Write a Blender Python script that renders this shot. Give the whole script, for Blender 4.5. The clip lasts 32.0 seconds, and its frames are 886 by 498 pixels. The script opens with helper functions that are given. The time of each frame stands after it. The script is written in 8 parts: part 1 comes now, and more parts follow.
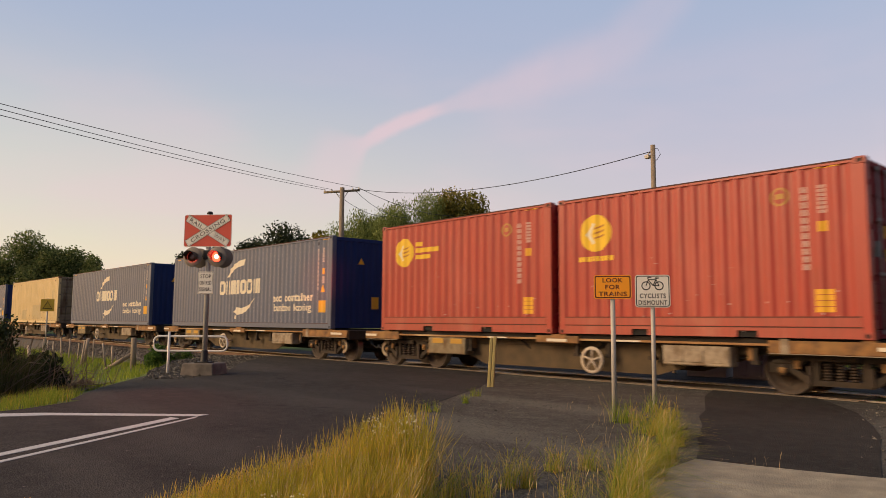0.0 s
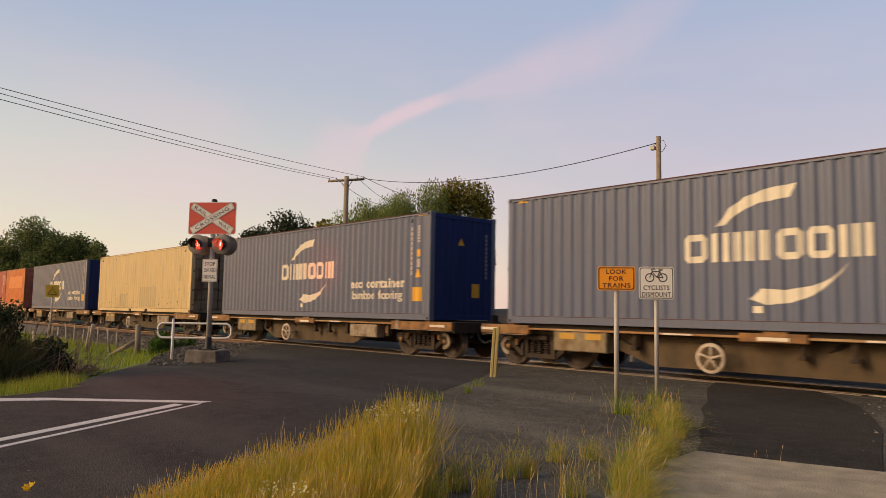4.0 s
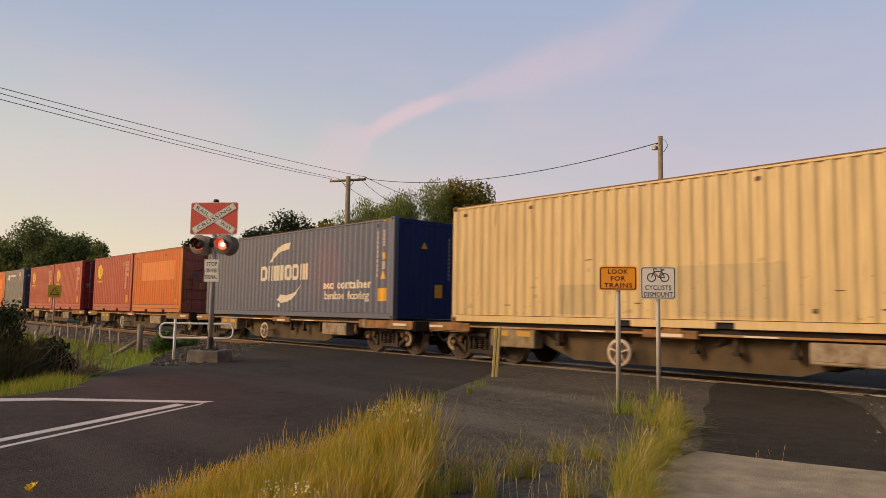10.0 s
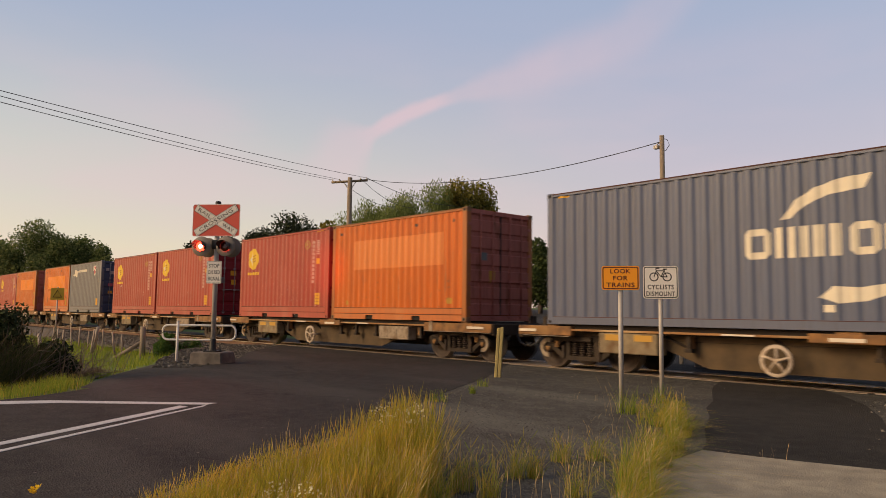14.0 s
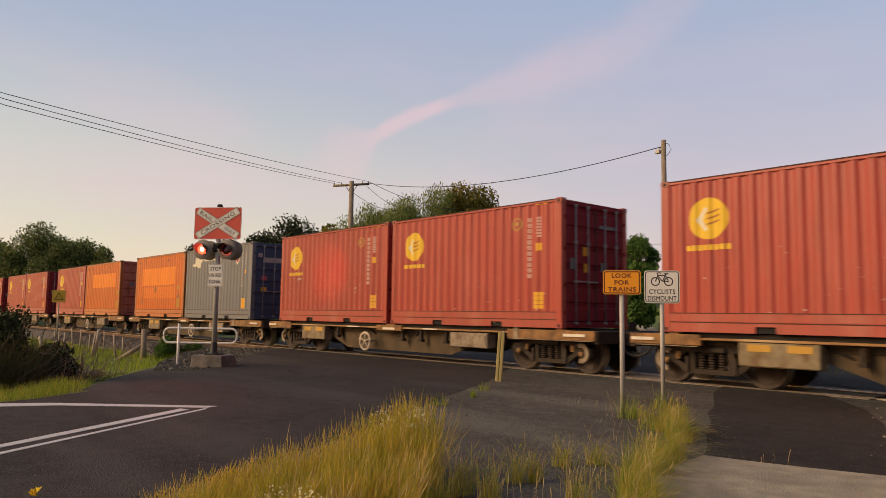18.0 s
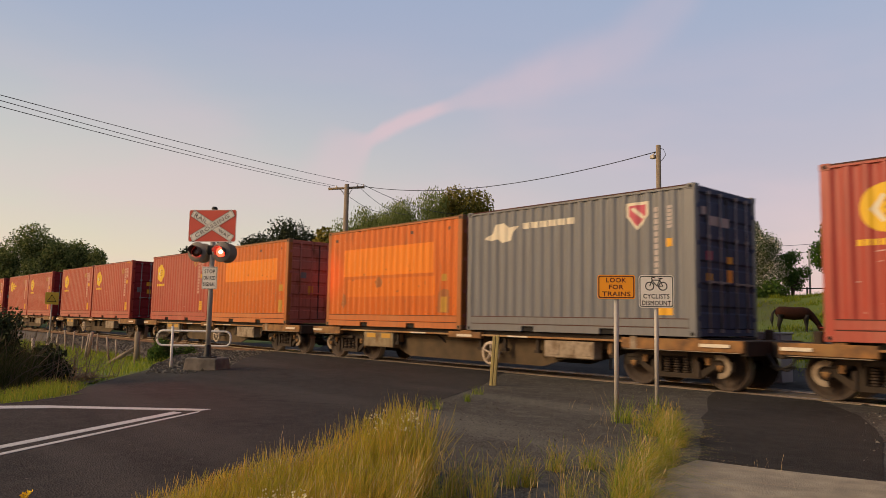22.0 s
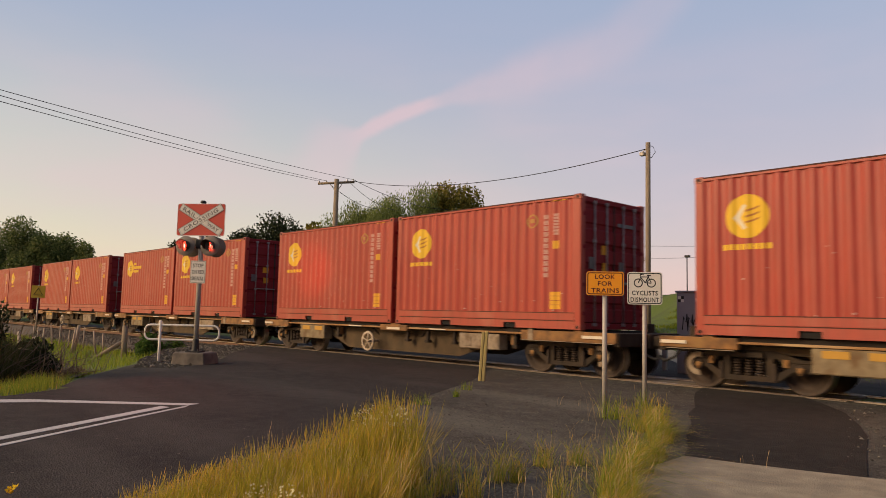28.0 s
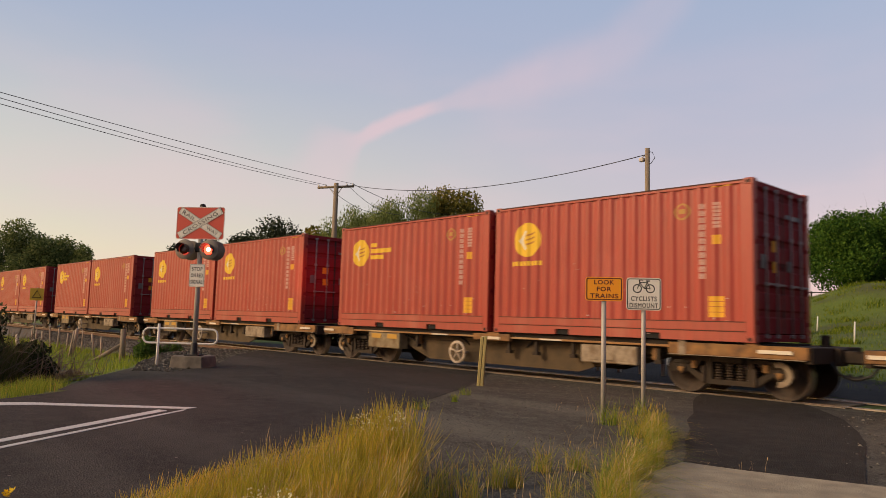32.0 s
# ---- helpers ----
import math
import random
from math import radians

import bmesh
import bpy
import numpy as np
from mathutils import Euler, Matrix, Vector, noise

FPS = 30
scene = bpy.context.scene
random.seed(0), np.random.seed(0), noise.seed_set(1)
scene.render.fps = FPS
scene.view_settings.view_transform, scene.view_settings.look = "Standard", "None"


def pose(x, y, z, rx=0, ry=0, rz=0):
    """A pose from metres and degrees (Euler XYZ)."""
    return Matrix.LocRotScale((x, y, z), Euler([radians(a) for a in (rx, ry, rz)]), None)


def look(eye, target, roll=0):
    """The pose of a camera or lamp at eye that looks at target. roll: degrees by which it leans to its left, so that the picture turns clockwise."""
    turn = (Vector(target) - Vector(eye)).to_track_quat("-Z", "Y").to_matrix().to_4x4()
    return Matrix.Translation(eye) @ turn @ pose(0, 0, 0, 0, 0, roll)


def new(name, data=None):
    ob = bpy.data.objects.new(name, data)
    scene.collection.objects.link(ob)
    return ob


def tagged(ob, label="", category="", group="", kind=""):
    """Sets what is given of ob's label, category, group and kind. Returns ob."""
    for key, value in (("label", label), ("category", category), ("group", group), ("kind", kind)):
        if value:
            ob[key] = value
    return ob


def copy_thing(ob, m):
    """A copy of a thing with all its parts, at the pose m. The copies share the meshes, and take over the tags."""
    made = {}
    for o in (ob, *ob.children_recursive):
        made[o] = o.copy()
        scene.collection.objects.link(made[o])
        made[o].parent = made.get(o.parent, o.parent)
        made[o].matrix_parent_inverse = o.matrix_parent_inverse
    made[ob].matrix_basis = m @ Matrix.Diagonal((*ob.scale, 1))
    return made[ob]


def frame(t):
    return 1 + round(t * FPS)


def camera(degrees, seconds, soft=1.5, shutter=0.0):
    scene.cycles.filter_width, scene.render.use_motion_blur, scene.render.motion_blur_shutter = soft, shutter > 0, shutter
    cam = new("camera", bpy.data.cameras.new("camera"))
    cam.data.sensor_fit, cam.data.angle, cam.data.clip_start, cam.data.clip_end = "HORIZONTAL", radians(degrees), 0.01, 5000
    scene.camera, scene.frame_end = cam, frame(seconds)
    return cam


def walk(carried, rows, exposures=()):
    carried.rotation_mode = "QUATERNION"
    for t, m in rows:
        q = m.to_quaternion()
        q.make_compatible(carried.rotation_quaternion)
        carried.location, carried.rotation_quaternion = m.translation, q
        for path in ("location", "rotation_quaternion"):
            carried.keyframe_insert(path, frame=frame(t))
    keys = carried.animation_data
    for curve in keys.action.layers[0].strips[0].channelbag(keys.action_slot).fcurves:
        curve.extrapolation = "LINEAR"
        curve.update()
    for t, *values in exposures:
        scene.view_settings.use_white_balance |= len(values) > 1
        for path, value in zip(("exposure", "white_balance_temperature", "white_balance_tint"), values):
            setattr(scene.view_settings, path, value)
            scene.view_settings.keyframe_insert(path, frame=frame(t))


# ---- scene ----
cam = camera(62.92, 32.0, soft=0.75, shutter=0.5)
PATH = [
    (0, pose(0, 0, 1.20, 95.75, -0.40, 47.92)),
    (0.5, pose(0, 0, 1.20, 95.57, -0.32, 47.94)),
    (1, pose(0, 0, 1.20, 95.36, -0.40, 47.99)),
    (1.5, pose(0, 0, 1.20, 95.21, -0.46, 48.05)),
    (2, pose(0, 0, 1.20, 95.12, -0.58, 48.09)),
    (2.5, pose(0, 0, 1.20, 95.14, -0.71, 48.08)),
    (3, pose(0, 0, 1.20, 95.04, -0.81, 48.10)),
    (3.5, pose(0, 0, 1.20, 94.96, -0.89, 48.14)),
    (5.5, pose(0, 0, 1.20, 94.97, -1.17, 48.27)),
    (6, pose(0, 0, 1.20, 94.91, -1.10, 48.36)),
    (6.5, pose(0, 0, 1.20, 94.87, -1.08, 48.43)),
    (7, pose(0, 0, 1.20, 94.94, -1.02, 48.45)),
    (7.5, pose(0, 0, 1.20, 94.91, -0.99, 48.43)),
    (8, pose(0, 0, 1.20, 94.94, -0.96, 48.38)),
    (8.5, pose(0, 0, 1.20, 94.94, -0.97, 48.33)),
    (9, pose(0, 0, 1.20, 94.96, -0.95, 48.28)),
    (9.5, pose(0, 0, 1.20, 94.94, -0.96, 48.29)),
    (10, pose(0, 0, 1.20, 94.94, -0.95, 48.31)),
    (10.5, pose(0, 0, 1.20, 94.96, -0.92, 48.31)),
    (11, pose(0, 0, 1.20, 95.01, -1.04, 48.28)),
    (11.5, pose(0, 0, 1.20, 95.00, -1.03, 48.30)),
    (12, pose(0, 0, 1.20, 94.99, -1.05, 48.32)),
    (12.5, pose(0, 0, 1.20, 94.94, -1.07, 48.33)),
    (13, pose(0, 0, 1.20, 94.91, -0.99, 48.39)),
    (13.5, pose(0, 0, 1.20, 94.91, -0.88, 48.39)),
    (14, pose(0, 0, 1.20, 94.98, -0.65, 48.50)),
    (14.5, pose(0, 0, 1.20, 95.08, -0.56, 48.58)),
    (16.5, pose(0, 0, 1.20, 95.31, -0.56, 48.68)),
    (17, pose(0, 0, 1.20, 95.28, -0.59, 48.67)),
    (17.5, pose(0, 0, 1.20, 95.28, -0.79, 48.63)),
    (18, pose(0, 0, 1.20, 95.28, -0.86, 48.59)),
    (18.5, pose(0, 0, 1.20, 95.27, -0.87, 48.51)),
    (19, pose(0, 0, 1.20, 95.30, -0.97, 48.47)),
    (19.5, pose(0, 0, 1.20, 95.26, -1.04, 48.43)),
    (20, pose(0, 0, 1.20, 95.24, -1.07, 48.36)),
    (20.5, pose(0, 0, 1.20, 95.30, -1.15, 48.33)),
    (21, pose(0, 0, 1.20, 95.40, -1.21, 48.27)),
    (21.5, pose(0, 0, 1.20, 95.44, -1.11, 48.22)),
    (22, pose(0, 0, 1.20, 95.58, -1.10, 48.16)),
    (22.5, pose(0, 0, 1.20, 95.56, -1.09, 48.12)),
    (23, pose(0, 0, 1.20, 95.60, -1.14, 48.07)),
    (23.5, pose(0, 0, 1.20, 95.57, -1.09, 48.15)),
    (24, pose(0, 0, 1.20, 95.61, -1.18, 48.07)),
    (24.5, pose(0, 0, 1.20, 95.69, -1.19, 48.07)),
    (25, pose(0, 0, 1.20, 95.74, -1.17, 47.99)),
    (25.5, pose(0, 0, 1.20, 95.74, -1.22, 47.95)),
    (27.5, pose(0, 0, 1.20, 95.32, -1.29, 47.47)),
    (28, pose(0, 0, 1.20, 95.25, -1.40, 47.31)),
    (28.5, pose(0, 0, 1.20, 95.25, -1.38, 47.19)),
    (29, pose(0, 0, 1.20, 95.25, -1.36, 47.19)),
    (29.5, pose(0, 0, 1.20, 95.24, -1.33, 47.20)),
    (30, pose(0, 0, 1.20, 95.31, -1.35, 47.24)),
    (30.5, pose(0, 0, 1.20, 95.44, -1.36, 47.21)),
    (31, pose(0, 0, 1.20, 95.48, -1.47, 47.22)),
    (31.5, pose(0, 0, 1.20, 95.54, -1.61, 47.22)),
    (32, pose(0, 0, 1.20, 95.62, -1.68, 47.22))]
walk(cam, PATH, [(0, 0.0), (3, 0.0), (9, -0.06), (13, -0.08), (15.5, -0.09), (17, -0.14), (18, -0.05), (19, -0.04), (23, -0.16), (25, -0.21), (28, -0.08), (32, -0.05)])


# ---- light ----
SUN_AZ, SUN_EL = (-0.46, -0.89), 14.0      # compass direction towards the sun, and its height in degrees


def direction(x, y, el):
    n = math.hypot(x, y)
    return Vector((x / n * math.cos(radians(el)), y / n * math.cos(radians(el)), math.sin(radians(el))))


def make_world():
    w = bpy.data.worlds.new("dusk_sky")
    scene.world = w
    w.use_nodes = True
    nt = w.node_tree
    nt.nodes.clear()
    N, L = nt.nodes, nt.links

    def math_(op, a, b=None, clamp=False):
        n = N.new("ShaderNodeMath")
        n.operation, n.use_clamp = op, clamp
        for k, v in enumerate((a, b)):
            if v is None:
                continue
            if isinstance(v, (int, float)):
                n.inputs[k].default_value = v
            else:
                L.new(v, n.inputs[k])
        return n.outputs[0]

    def mix(f, a, b):
        n = N.new("ShaderNodeMix")
        n.data_type = "RGBA"
        for sock, v in ((n.inputs[0], f), (n.inputs[6], a), (n.inputs[7], b)):
            if isinstance(v, (int, float)):
                sock.default_value = v
            elif isinstance(v, tuple):
                sock.default_value = (*v, 1)
            else:
                L.new(v, sock)
        return n.outputs[2]

    def dot(vec, d):
        n = N.new("ShaderNodeVectorMath")
        n.operation = "DOT_PRODUCT"
        L.new(vec, n.inputs[0])
        n.inputs[1].default_value = d
        return n.outputs["Value"]

    def smooth(v, a, b):
        n = N.new("ShaderNodeMapRange")
        n.interpolation_type = "SMOOTHSTEP"
        L.new(v, n.inputs[0])
        n.inputs[1].default_value, n.inputs[2].default_value = a, b
        return n.outputs[0]

    tc = N.new("ShaderNodeTexCoord")
    vec = tc.outputs["Generated"]
    up = dot(vec, (0, 0, 1))
    side = dot(vec, (-0.98, -0.2, 0))
    low = mix(smooth(side, 0.2, 1.0), HORIZON_COOL, HORIZON_WARM)
    mid = mix(smooth(side, 0.2, 1.0), MID_COOL, MID_WARM)
    sky = mix(smooth(up, -0.02, 0.17), low, mid)
    sky = mix(smooth(up, 0.12, 0.42), sky, HIGH)
    sky = mix(smooth(up, 0.4, 1.0), sky, ZENITH)
    sky = mix(smooth(side, 0.05, -0.6), sky, EAST)
    # pink streak of cloud: a broad haze at its foot, a thin bright wisp, then a wide faint band towards the zenith
    along = math_("ARCTAN2", dot(vec, STREAK_ALONG), dot(vec, STREAK_FOOT))
    path = math_("ADD", math_("MULTIPLY", along, -3.3821), 1.7331)
    path = math_("ADD", math_("MULTIPLY", path, along), -0.1579)
    path = math_("ADD", math_("MULTIPLY", path, along), 0.0068)
    no = N.new("ShaderNodeTexNoise")
    no.inputs["Scale"].default_value, no.inputs["Detail"].default_value = 9.0, 6
    L.new(vec, no.inputs["Vector"])
    wob = math_("MULTIPLY", math_("SUBTRACT", no.outputs[0], 0.5), 0.030)
    off = math_("ABSOLUTE", math_("ADD", math_("SUBTRACT", dot(vec, STREAK), path), wob))
    upper, foot = smooth(along, 0.10, 0.26), smooth(along, 0.0, -0.055)
    width = math_("ADD", 0.013, math_("ADD", math_("MULTIPLY", upper, 0.036), math_("MULTIPLY", foot, 0.05)))
    body = math_("SUBTRACT", 1.0, math_("DIVIDE", off, width), True)
    wisp = math_("MULTIPLY", smooth(along, -0.04, 0.02), math_("SUBTRACT", 1.0, smooth(along, 0.085, 0.12)))
    power = math_("ADD", math_("MULTIPLY", wisp, 0.34), math_("MULTIPLY", math_("SUBTRACT", 1.0, smooth(along, 0.34, 0.62)), 0.40))
    power = math_("MULTIPLY", power, smooth(along, -0.16, -0.05))
    no2 = N.new("ShaderNodeTexNoise")
    no2.inputs["Scale"].default_value, no2.inputs["Detail"].default_value = 6.0, 7
    L.new(vec, no2.inputs["Vector"])
    fade = math_("ADD", 0.55, math_("MULTIPLY", smooth(no2.outputs[0], 0.3, 0.65), 0.45))
    sky = mix(math_("MULTIPLY", math_("MULTIPLY", smooth(body, 0.0, 0.8), power), fade), sky, CLOUD)
    # soft pink veils low in the sky
    no3 = N.new("ShaderNodeTexNoise")
    no3.inputs["Scale"].default_value, no3.inputs["Detail"].default_value = 2.2, 4
    mp = N.new("ShaderNodeMapping")
    mp.inputs["Scale"].default_value = (1, 1, 3.5)
    L.new(vec, mp.inputs[0])
    L.new(mp.outputs[0], no3.inputs["Vector"])
    veil = math_("MULTIPLY", smooth(no3.outputs[0], 0.38, 0.66), math_("SUBTRACT", 1.0, smooth(up, 0.1, 0.45)))
    sky = mix(math_("MULTIPLY", veil, 0.5), sky, CLOUD)

    # afterglow over the point where the sun is
    glow = math_("MULTIPLY", smooth(dot(vec, tuple(direction(-0.70, -0.71, 4))), 0.66, 1.0), math_("SUBTRACT", 1.0, smooth(up, 0.05, 0.5)))
    sky = mix(glow, sky, GLOW)

    nish = N.new("ShaderNodeTexSky")
    nish.sky_type, nish.sun_disc = "NISHITA", False
    nish.sun_elevation, nish.sun_rotation = radians(4), math.atan2(SUN_AZ[0], SUN_AZ[1])
    bg1, bg2, add = N.new("ShaderNodeBackground"), N.new("ShaderNodeBackground"), N.new("ShaderNodeAddShader")
    L.new(nish.outputs[0], bg1.inputs[0])
    bg1.inputs[1].default_value = 0.05
    L.new(sky, bg2.inputs[0])
    bg2.inputs[1].default_value = 1.0
    L.new(bg1.outputs[0], add.inputs[0])
    L.new(bg2.outputs[0], add.inputs[1])
    out = N.new("ShaderNodeOutputWorld")
    L.new(add.outputs[0], out.inputs[0])


HORIZON_WARM, HORIZON_COOL = (0.86, 0.70, 0.46), (0.74, 0.52, 0.51)
MID_WARM, MID_COOL = (0.63, 0.60, 0.52), (0.53, 0.455, 0.535)
HIGH, ZENITH = (0.355, 0.41, 0.565), (0.15, 0.19, 0.30)
GLOW = (2.1, 1.15, 0.50)
EAST = (0.15, 0.145, 0.20)
CLOUD = (0.74, 0.52, 0.56)
STREAK, STREAK_FOOT, STREAK_ALONG = (0.0695, 0.4806, -0.8742), (-0.7852, 0.5668, 0.2492), (0.6153, 0.6691, 0.4168)
make_world()
sun_data = bpy.data.lights.new("sun", "SUN")
sun_data.energy, sun_data.angle, sun_data.color = 2.9, radians(24), (1.0, 0.72, 0.42)
sun = new("sun", sun_data)
sun.matrix_world = look(direction(*SUN_AZ, SUN_EL + 13) * 50, (0, 0, 0))


# ---- materials ----
def material(name, base, rough=0.7, metal=0.0, second=None, scale=4.0, stretch=(1, 1, 1), amount=0.5, third=None, third_scale=0.6,
             third_cut=(0.5, 0.7), bump=0.2, bump_scale=40.0, per_object=0.0, emit=0.0, detail=6, spec=0.5, chalk=None, streak=None):
    """A surface with a base colour, a second colour in fine grain, a third in larger stains, and fine relief."""
    m = bpy.data.materials.new(name)
    m.use_nodes = True
    nt = m.node_tree
    N, L = nt.nodes, nt.links
    b = N["Principled BSDF"]
    b.inputs["Roughness"].default_value, b.inputs["Metallic"].default_value = rough, metal
    b.inputs["Specular IOR Level"].default_value = spec
    tc = N.new("ShaderNodeTexCoord")
    vec = tc.outputs["Object"]
    second = second or tuple(c * 0.75 for c in base)

    def noise_(sc, det, st=(1, 1, 1)):
        mp, no = N.new("ShaderNodeMapping"), N.new("ShaderNodeTexNoise")
        mp.inputs["Scale"].default_value = st
        L.new(vec, mp.inputs[0])
        L.new(mp.outputs[0], no.inputs["Vector"])
        no.inputs["Scale"].default_value, no.inputs["Detail"].default_value = sc, det
        return no.outputs[0]

    def ramp(v, a, b2):
        r = N.new("ShaderNodeMapRange")
        L.new(v, r.inputs[0])
        r.inputs[1].default_value, r.inputs[2].default_value = a, b2
        return r.outputs[0]

    def mix(f, a, c):
        n = N.new("ShaderNodeMix")
        n.data_type = "RGBA"
        for sock, v in ((n.inputs[0], f), (n.inputs[6], a), (n.inputs[7], c)):
            if isinstance(v, tuple):
                sock.default_value = (*v, 1)
            else:
                L.new(v, sock)
        return n.outputs[2]

    f = N.new("ShaderNodeMath")
    f.operation = "MULTIPLY"
    L.new(ramp(noise_(scale, detail, stretch), 0.3, 0.7), f.inputs[0])
    f.inputs[1].default_value = amount
    col = mix(f.outputs[0], base, second)
    if third:
        col = mix(ramp(noise_(third_scale, 7, stretch), *third_cut), col, third)
    if chalk:
        faint = N.new("ShaderNodeMath")
        faint.operation = "MULTIPLY"
        L.new(ramp(noise_(0.9, 8, (1, 1, 0.6)), 0.52, 0.72), faint.inputs[0])
        faint.inputs[1].default_value = 0.45
        col = mix(faint.outputs[0], col, chalk)
    if streak:
        thin = N.new("ShaderNodeMath")
        thin.operation = "MULTIPLY"
        L.new(ramp(noise_(5.0, 6, (3.2, 3.2, 0.16)), 0.50, 0.72), thin.inputs[0])
        thin.inputs[1].default_value = 0.6
        col = mix(thin.outputs[0], col, streak)
    if per_object:
        oi = N.new("ShaderNodeObjectInfo")
        hs = N.new("ShaderNodeHueSaturation")
        L.new(ramp(oi.outputs["Random"], 0, 1), hs.inputs["Value"])
        hs.inputs["Value"].links[0].from_node.inputs[3].default_value = 1 - per_object
        hs.inputs["Value"].links[0].from_node.inputs[4].default_value = 1 + per_object
        L.new(col, hs.inputs["Color"])
        col = hs.outputs[0]
    L.new(col, b.inputs["Base Color"])
    if emit:
        b.inputs["Emission Color"].default_value = (*base, 1)
        b.inputs["Emission Strength"].default_value = emit
    if bump:
        bp = N.new("ShaderNodeBump")
        bp.inputs["Strength"].default_value, bp.inputs["Distance"].default_value = bump, 0.02
        L.new(noise_(bump_scale, 8), bp.inputs["Height"])
        L.new(bp.outputs[0], b.inputs["Normal"])
    return m


def paint(name, base, dirt=(0.12, 0.09, 0.07), rust=(0.16, 0.06, 0.025), worn=0.25, rusty=(0.68, 0.78), chalk=None, rough=0.38, spec=0.43):
    """Weathered container paint: uneven fading, upright dirt streaks and rust spots."""
    return material(name, base, rough=rough, spec=spec, second=tuple(b * 0.8 + d * 0.2 for b, d in zip(base, dirt)), scale=3.0, stretch=(1.5, 1.5, 0.25),
                    amount=0.5 + worn, third=rust, third_scale=2.2, third_cut=rusty, bump=0.06, bump_scale=12, per_object=0.05,
                    chalk=chalk, streak=tuple(c * 0.55 + d * 0.15 for c, d in zip(base, dirt)))


M = {}


def asphalt_material(name, base, light, dark, speck=0.06, cracks=0.6):
    """Road seal: two sizes of mottling, coarse aggregate, sparse pale chips and fine cracks."""
    m = bpy.data.materials.new(name)
    m.use_nodes = True
    N, L = m.node_tree.nodes, m.node_tree.links
    bs = N["Principled BSDF"]
    tc = N.new("ShaderNodeTexCoord")
    vec = tc.outputs["Object"]

    def link(v, sock):
        if isinstance(v, tuple):
            sock.default_value = (*v, 1)
        elif isinstance(v, (int, float)):
            sock.default_value = v
        else:
            L.new(v, sock)

    def noise_(scale, detail, stretch=(1, 1, 1), turn=0.0):
        mp, no = N.new("ShaderNodeMapping"), N.new("ShaderNodeTexNoise")
        mp.inputs["Scale"].default_value, mp.inputs["Rotation"].default_value = stretch, (0, 0, turn)
        L.new(vec, mp.inputs[0])
        L.new(mp.outputs[0], no.inputs["Vector"])
        no.inputs["Scale"].default_value, no.inputs["Detail"].default_value = scale, detail
        return no.outputs[0]

    def span(v, a, b2, top=1.0):
        r = N.new("ShaderNodeMapRange")
        L.new(v, r.inputs[0])
        r.inputs[1].default_value, r.inputs[2].default_value, r.inputs[4].default_value = a, b2, top
        return r.outputs[0]

    def mix(f, a, c):
        n = N.new("ShaderNodeMix")
        n.data_type = "RGBA"
        link(f, n.inputs[0])
        link(a, n.inputs[6])
        link(c, n.inputs[7])
        return n.outputs[2]

    def cells(scale, feature, warp=0.0):
        v = N.new("ShaderNodeTexVoronoi")
        v.feature = feature
        v.inputs["Scale"].default_value = scale
        src = vec
        if warp:
            no = N.new("ShaderNodeTexNoise")
            no.inputs["Scale"].default_value, no.inputs["Detail"].default_value = 2.5, 5
            L.new(vec, no.inputs["Vector"])
            sc = N.new("ShaderNodeVectorMath")
            sc.operation = "MULTIPLY_ADD"
            L.new(no.outputs["Color"], sc.inputs[0])
            sc.inputs[1].default_value = (warp, warp, 0)
            L.new(vec, sc.inputs[2])
            src = sc.outputs[0]
        L.new(src, v.inputs["Vector"])
        return v
    grain = cells(70, "F1")
    col = mix(span(noise_(0.55, 6), 0.42, 0.60), base, dark)
    col = mix(span(noise_(0.35, 5, (0.25, 1.6, 1), 0.95), 0.50, 0.62, 0.6), col, light)
    col = mix(span(noise_(4.0, 8), 0.45, 0.75, 0.5), col, light)
    n = N.new("ShaderNodeSeparateColor")
    L.new(grain.outputs["Color"], n.inputs[0])
    col = mix(span(n.outputs[0], 0.55, 1.0, 0.75), col, light)
    col = mix(span(n.outputs[1], 0.6, 1.0, 0.7), col, dark)
    chips = cells(9, "F1")
    n2 = N.new("ShaderNodeSeparateColor")
    L.new(chips.outputs["Color"], n2.inputs[0])
    spot = N.new("ShaderNodeMath")
    spot.operation = "MULTIPLY"
    L.new(span(chips.outputs["Distance"], 0.13, 0.07), spot.inputs[0])
    L.new(span(n2.outputs[0], 1 - speck, 1 - speck + 0.02), spot.inputs[1])
    col = mix(spot.outputs[0], col, (0.22, 0.19, 0.16))
    if cracks:
        line = cells(0.42, "DISTANCE_TO_EDGE", 0.8)
        f = N.new("ShaderNodeMath")
        f.operation = "MULTIPLY"
        L.new(span(line.outputs["Distance"], 0.009, 0.003, cracks), f.inputs[0])
        L.new(span(noise_(0.3, 2), 0.45, 0.60), f.inputs[1])
        col = mix(f.outputs[0], col, tuple(c * 0.35 for c in dark))
    L.new(col, bs.inputs["Base Color"])
    bs.inputs["Roughness"].default_value = 0.9
    bs.inputs["Specular IOR Level"].default_value = 0.22
    bp = N.new("ShaderNodeBump")
    bp.inputs["Strength"].default_value, bp.inputs["Distance"].default_value = 0.7, 0.01
    L.new(grain.outputs["Distance"], bp.inputs["Height"])
    L.new(bp.outputs[0], bs.inputs["Normal"])
    return m


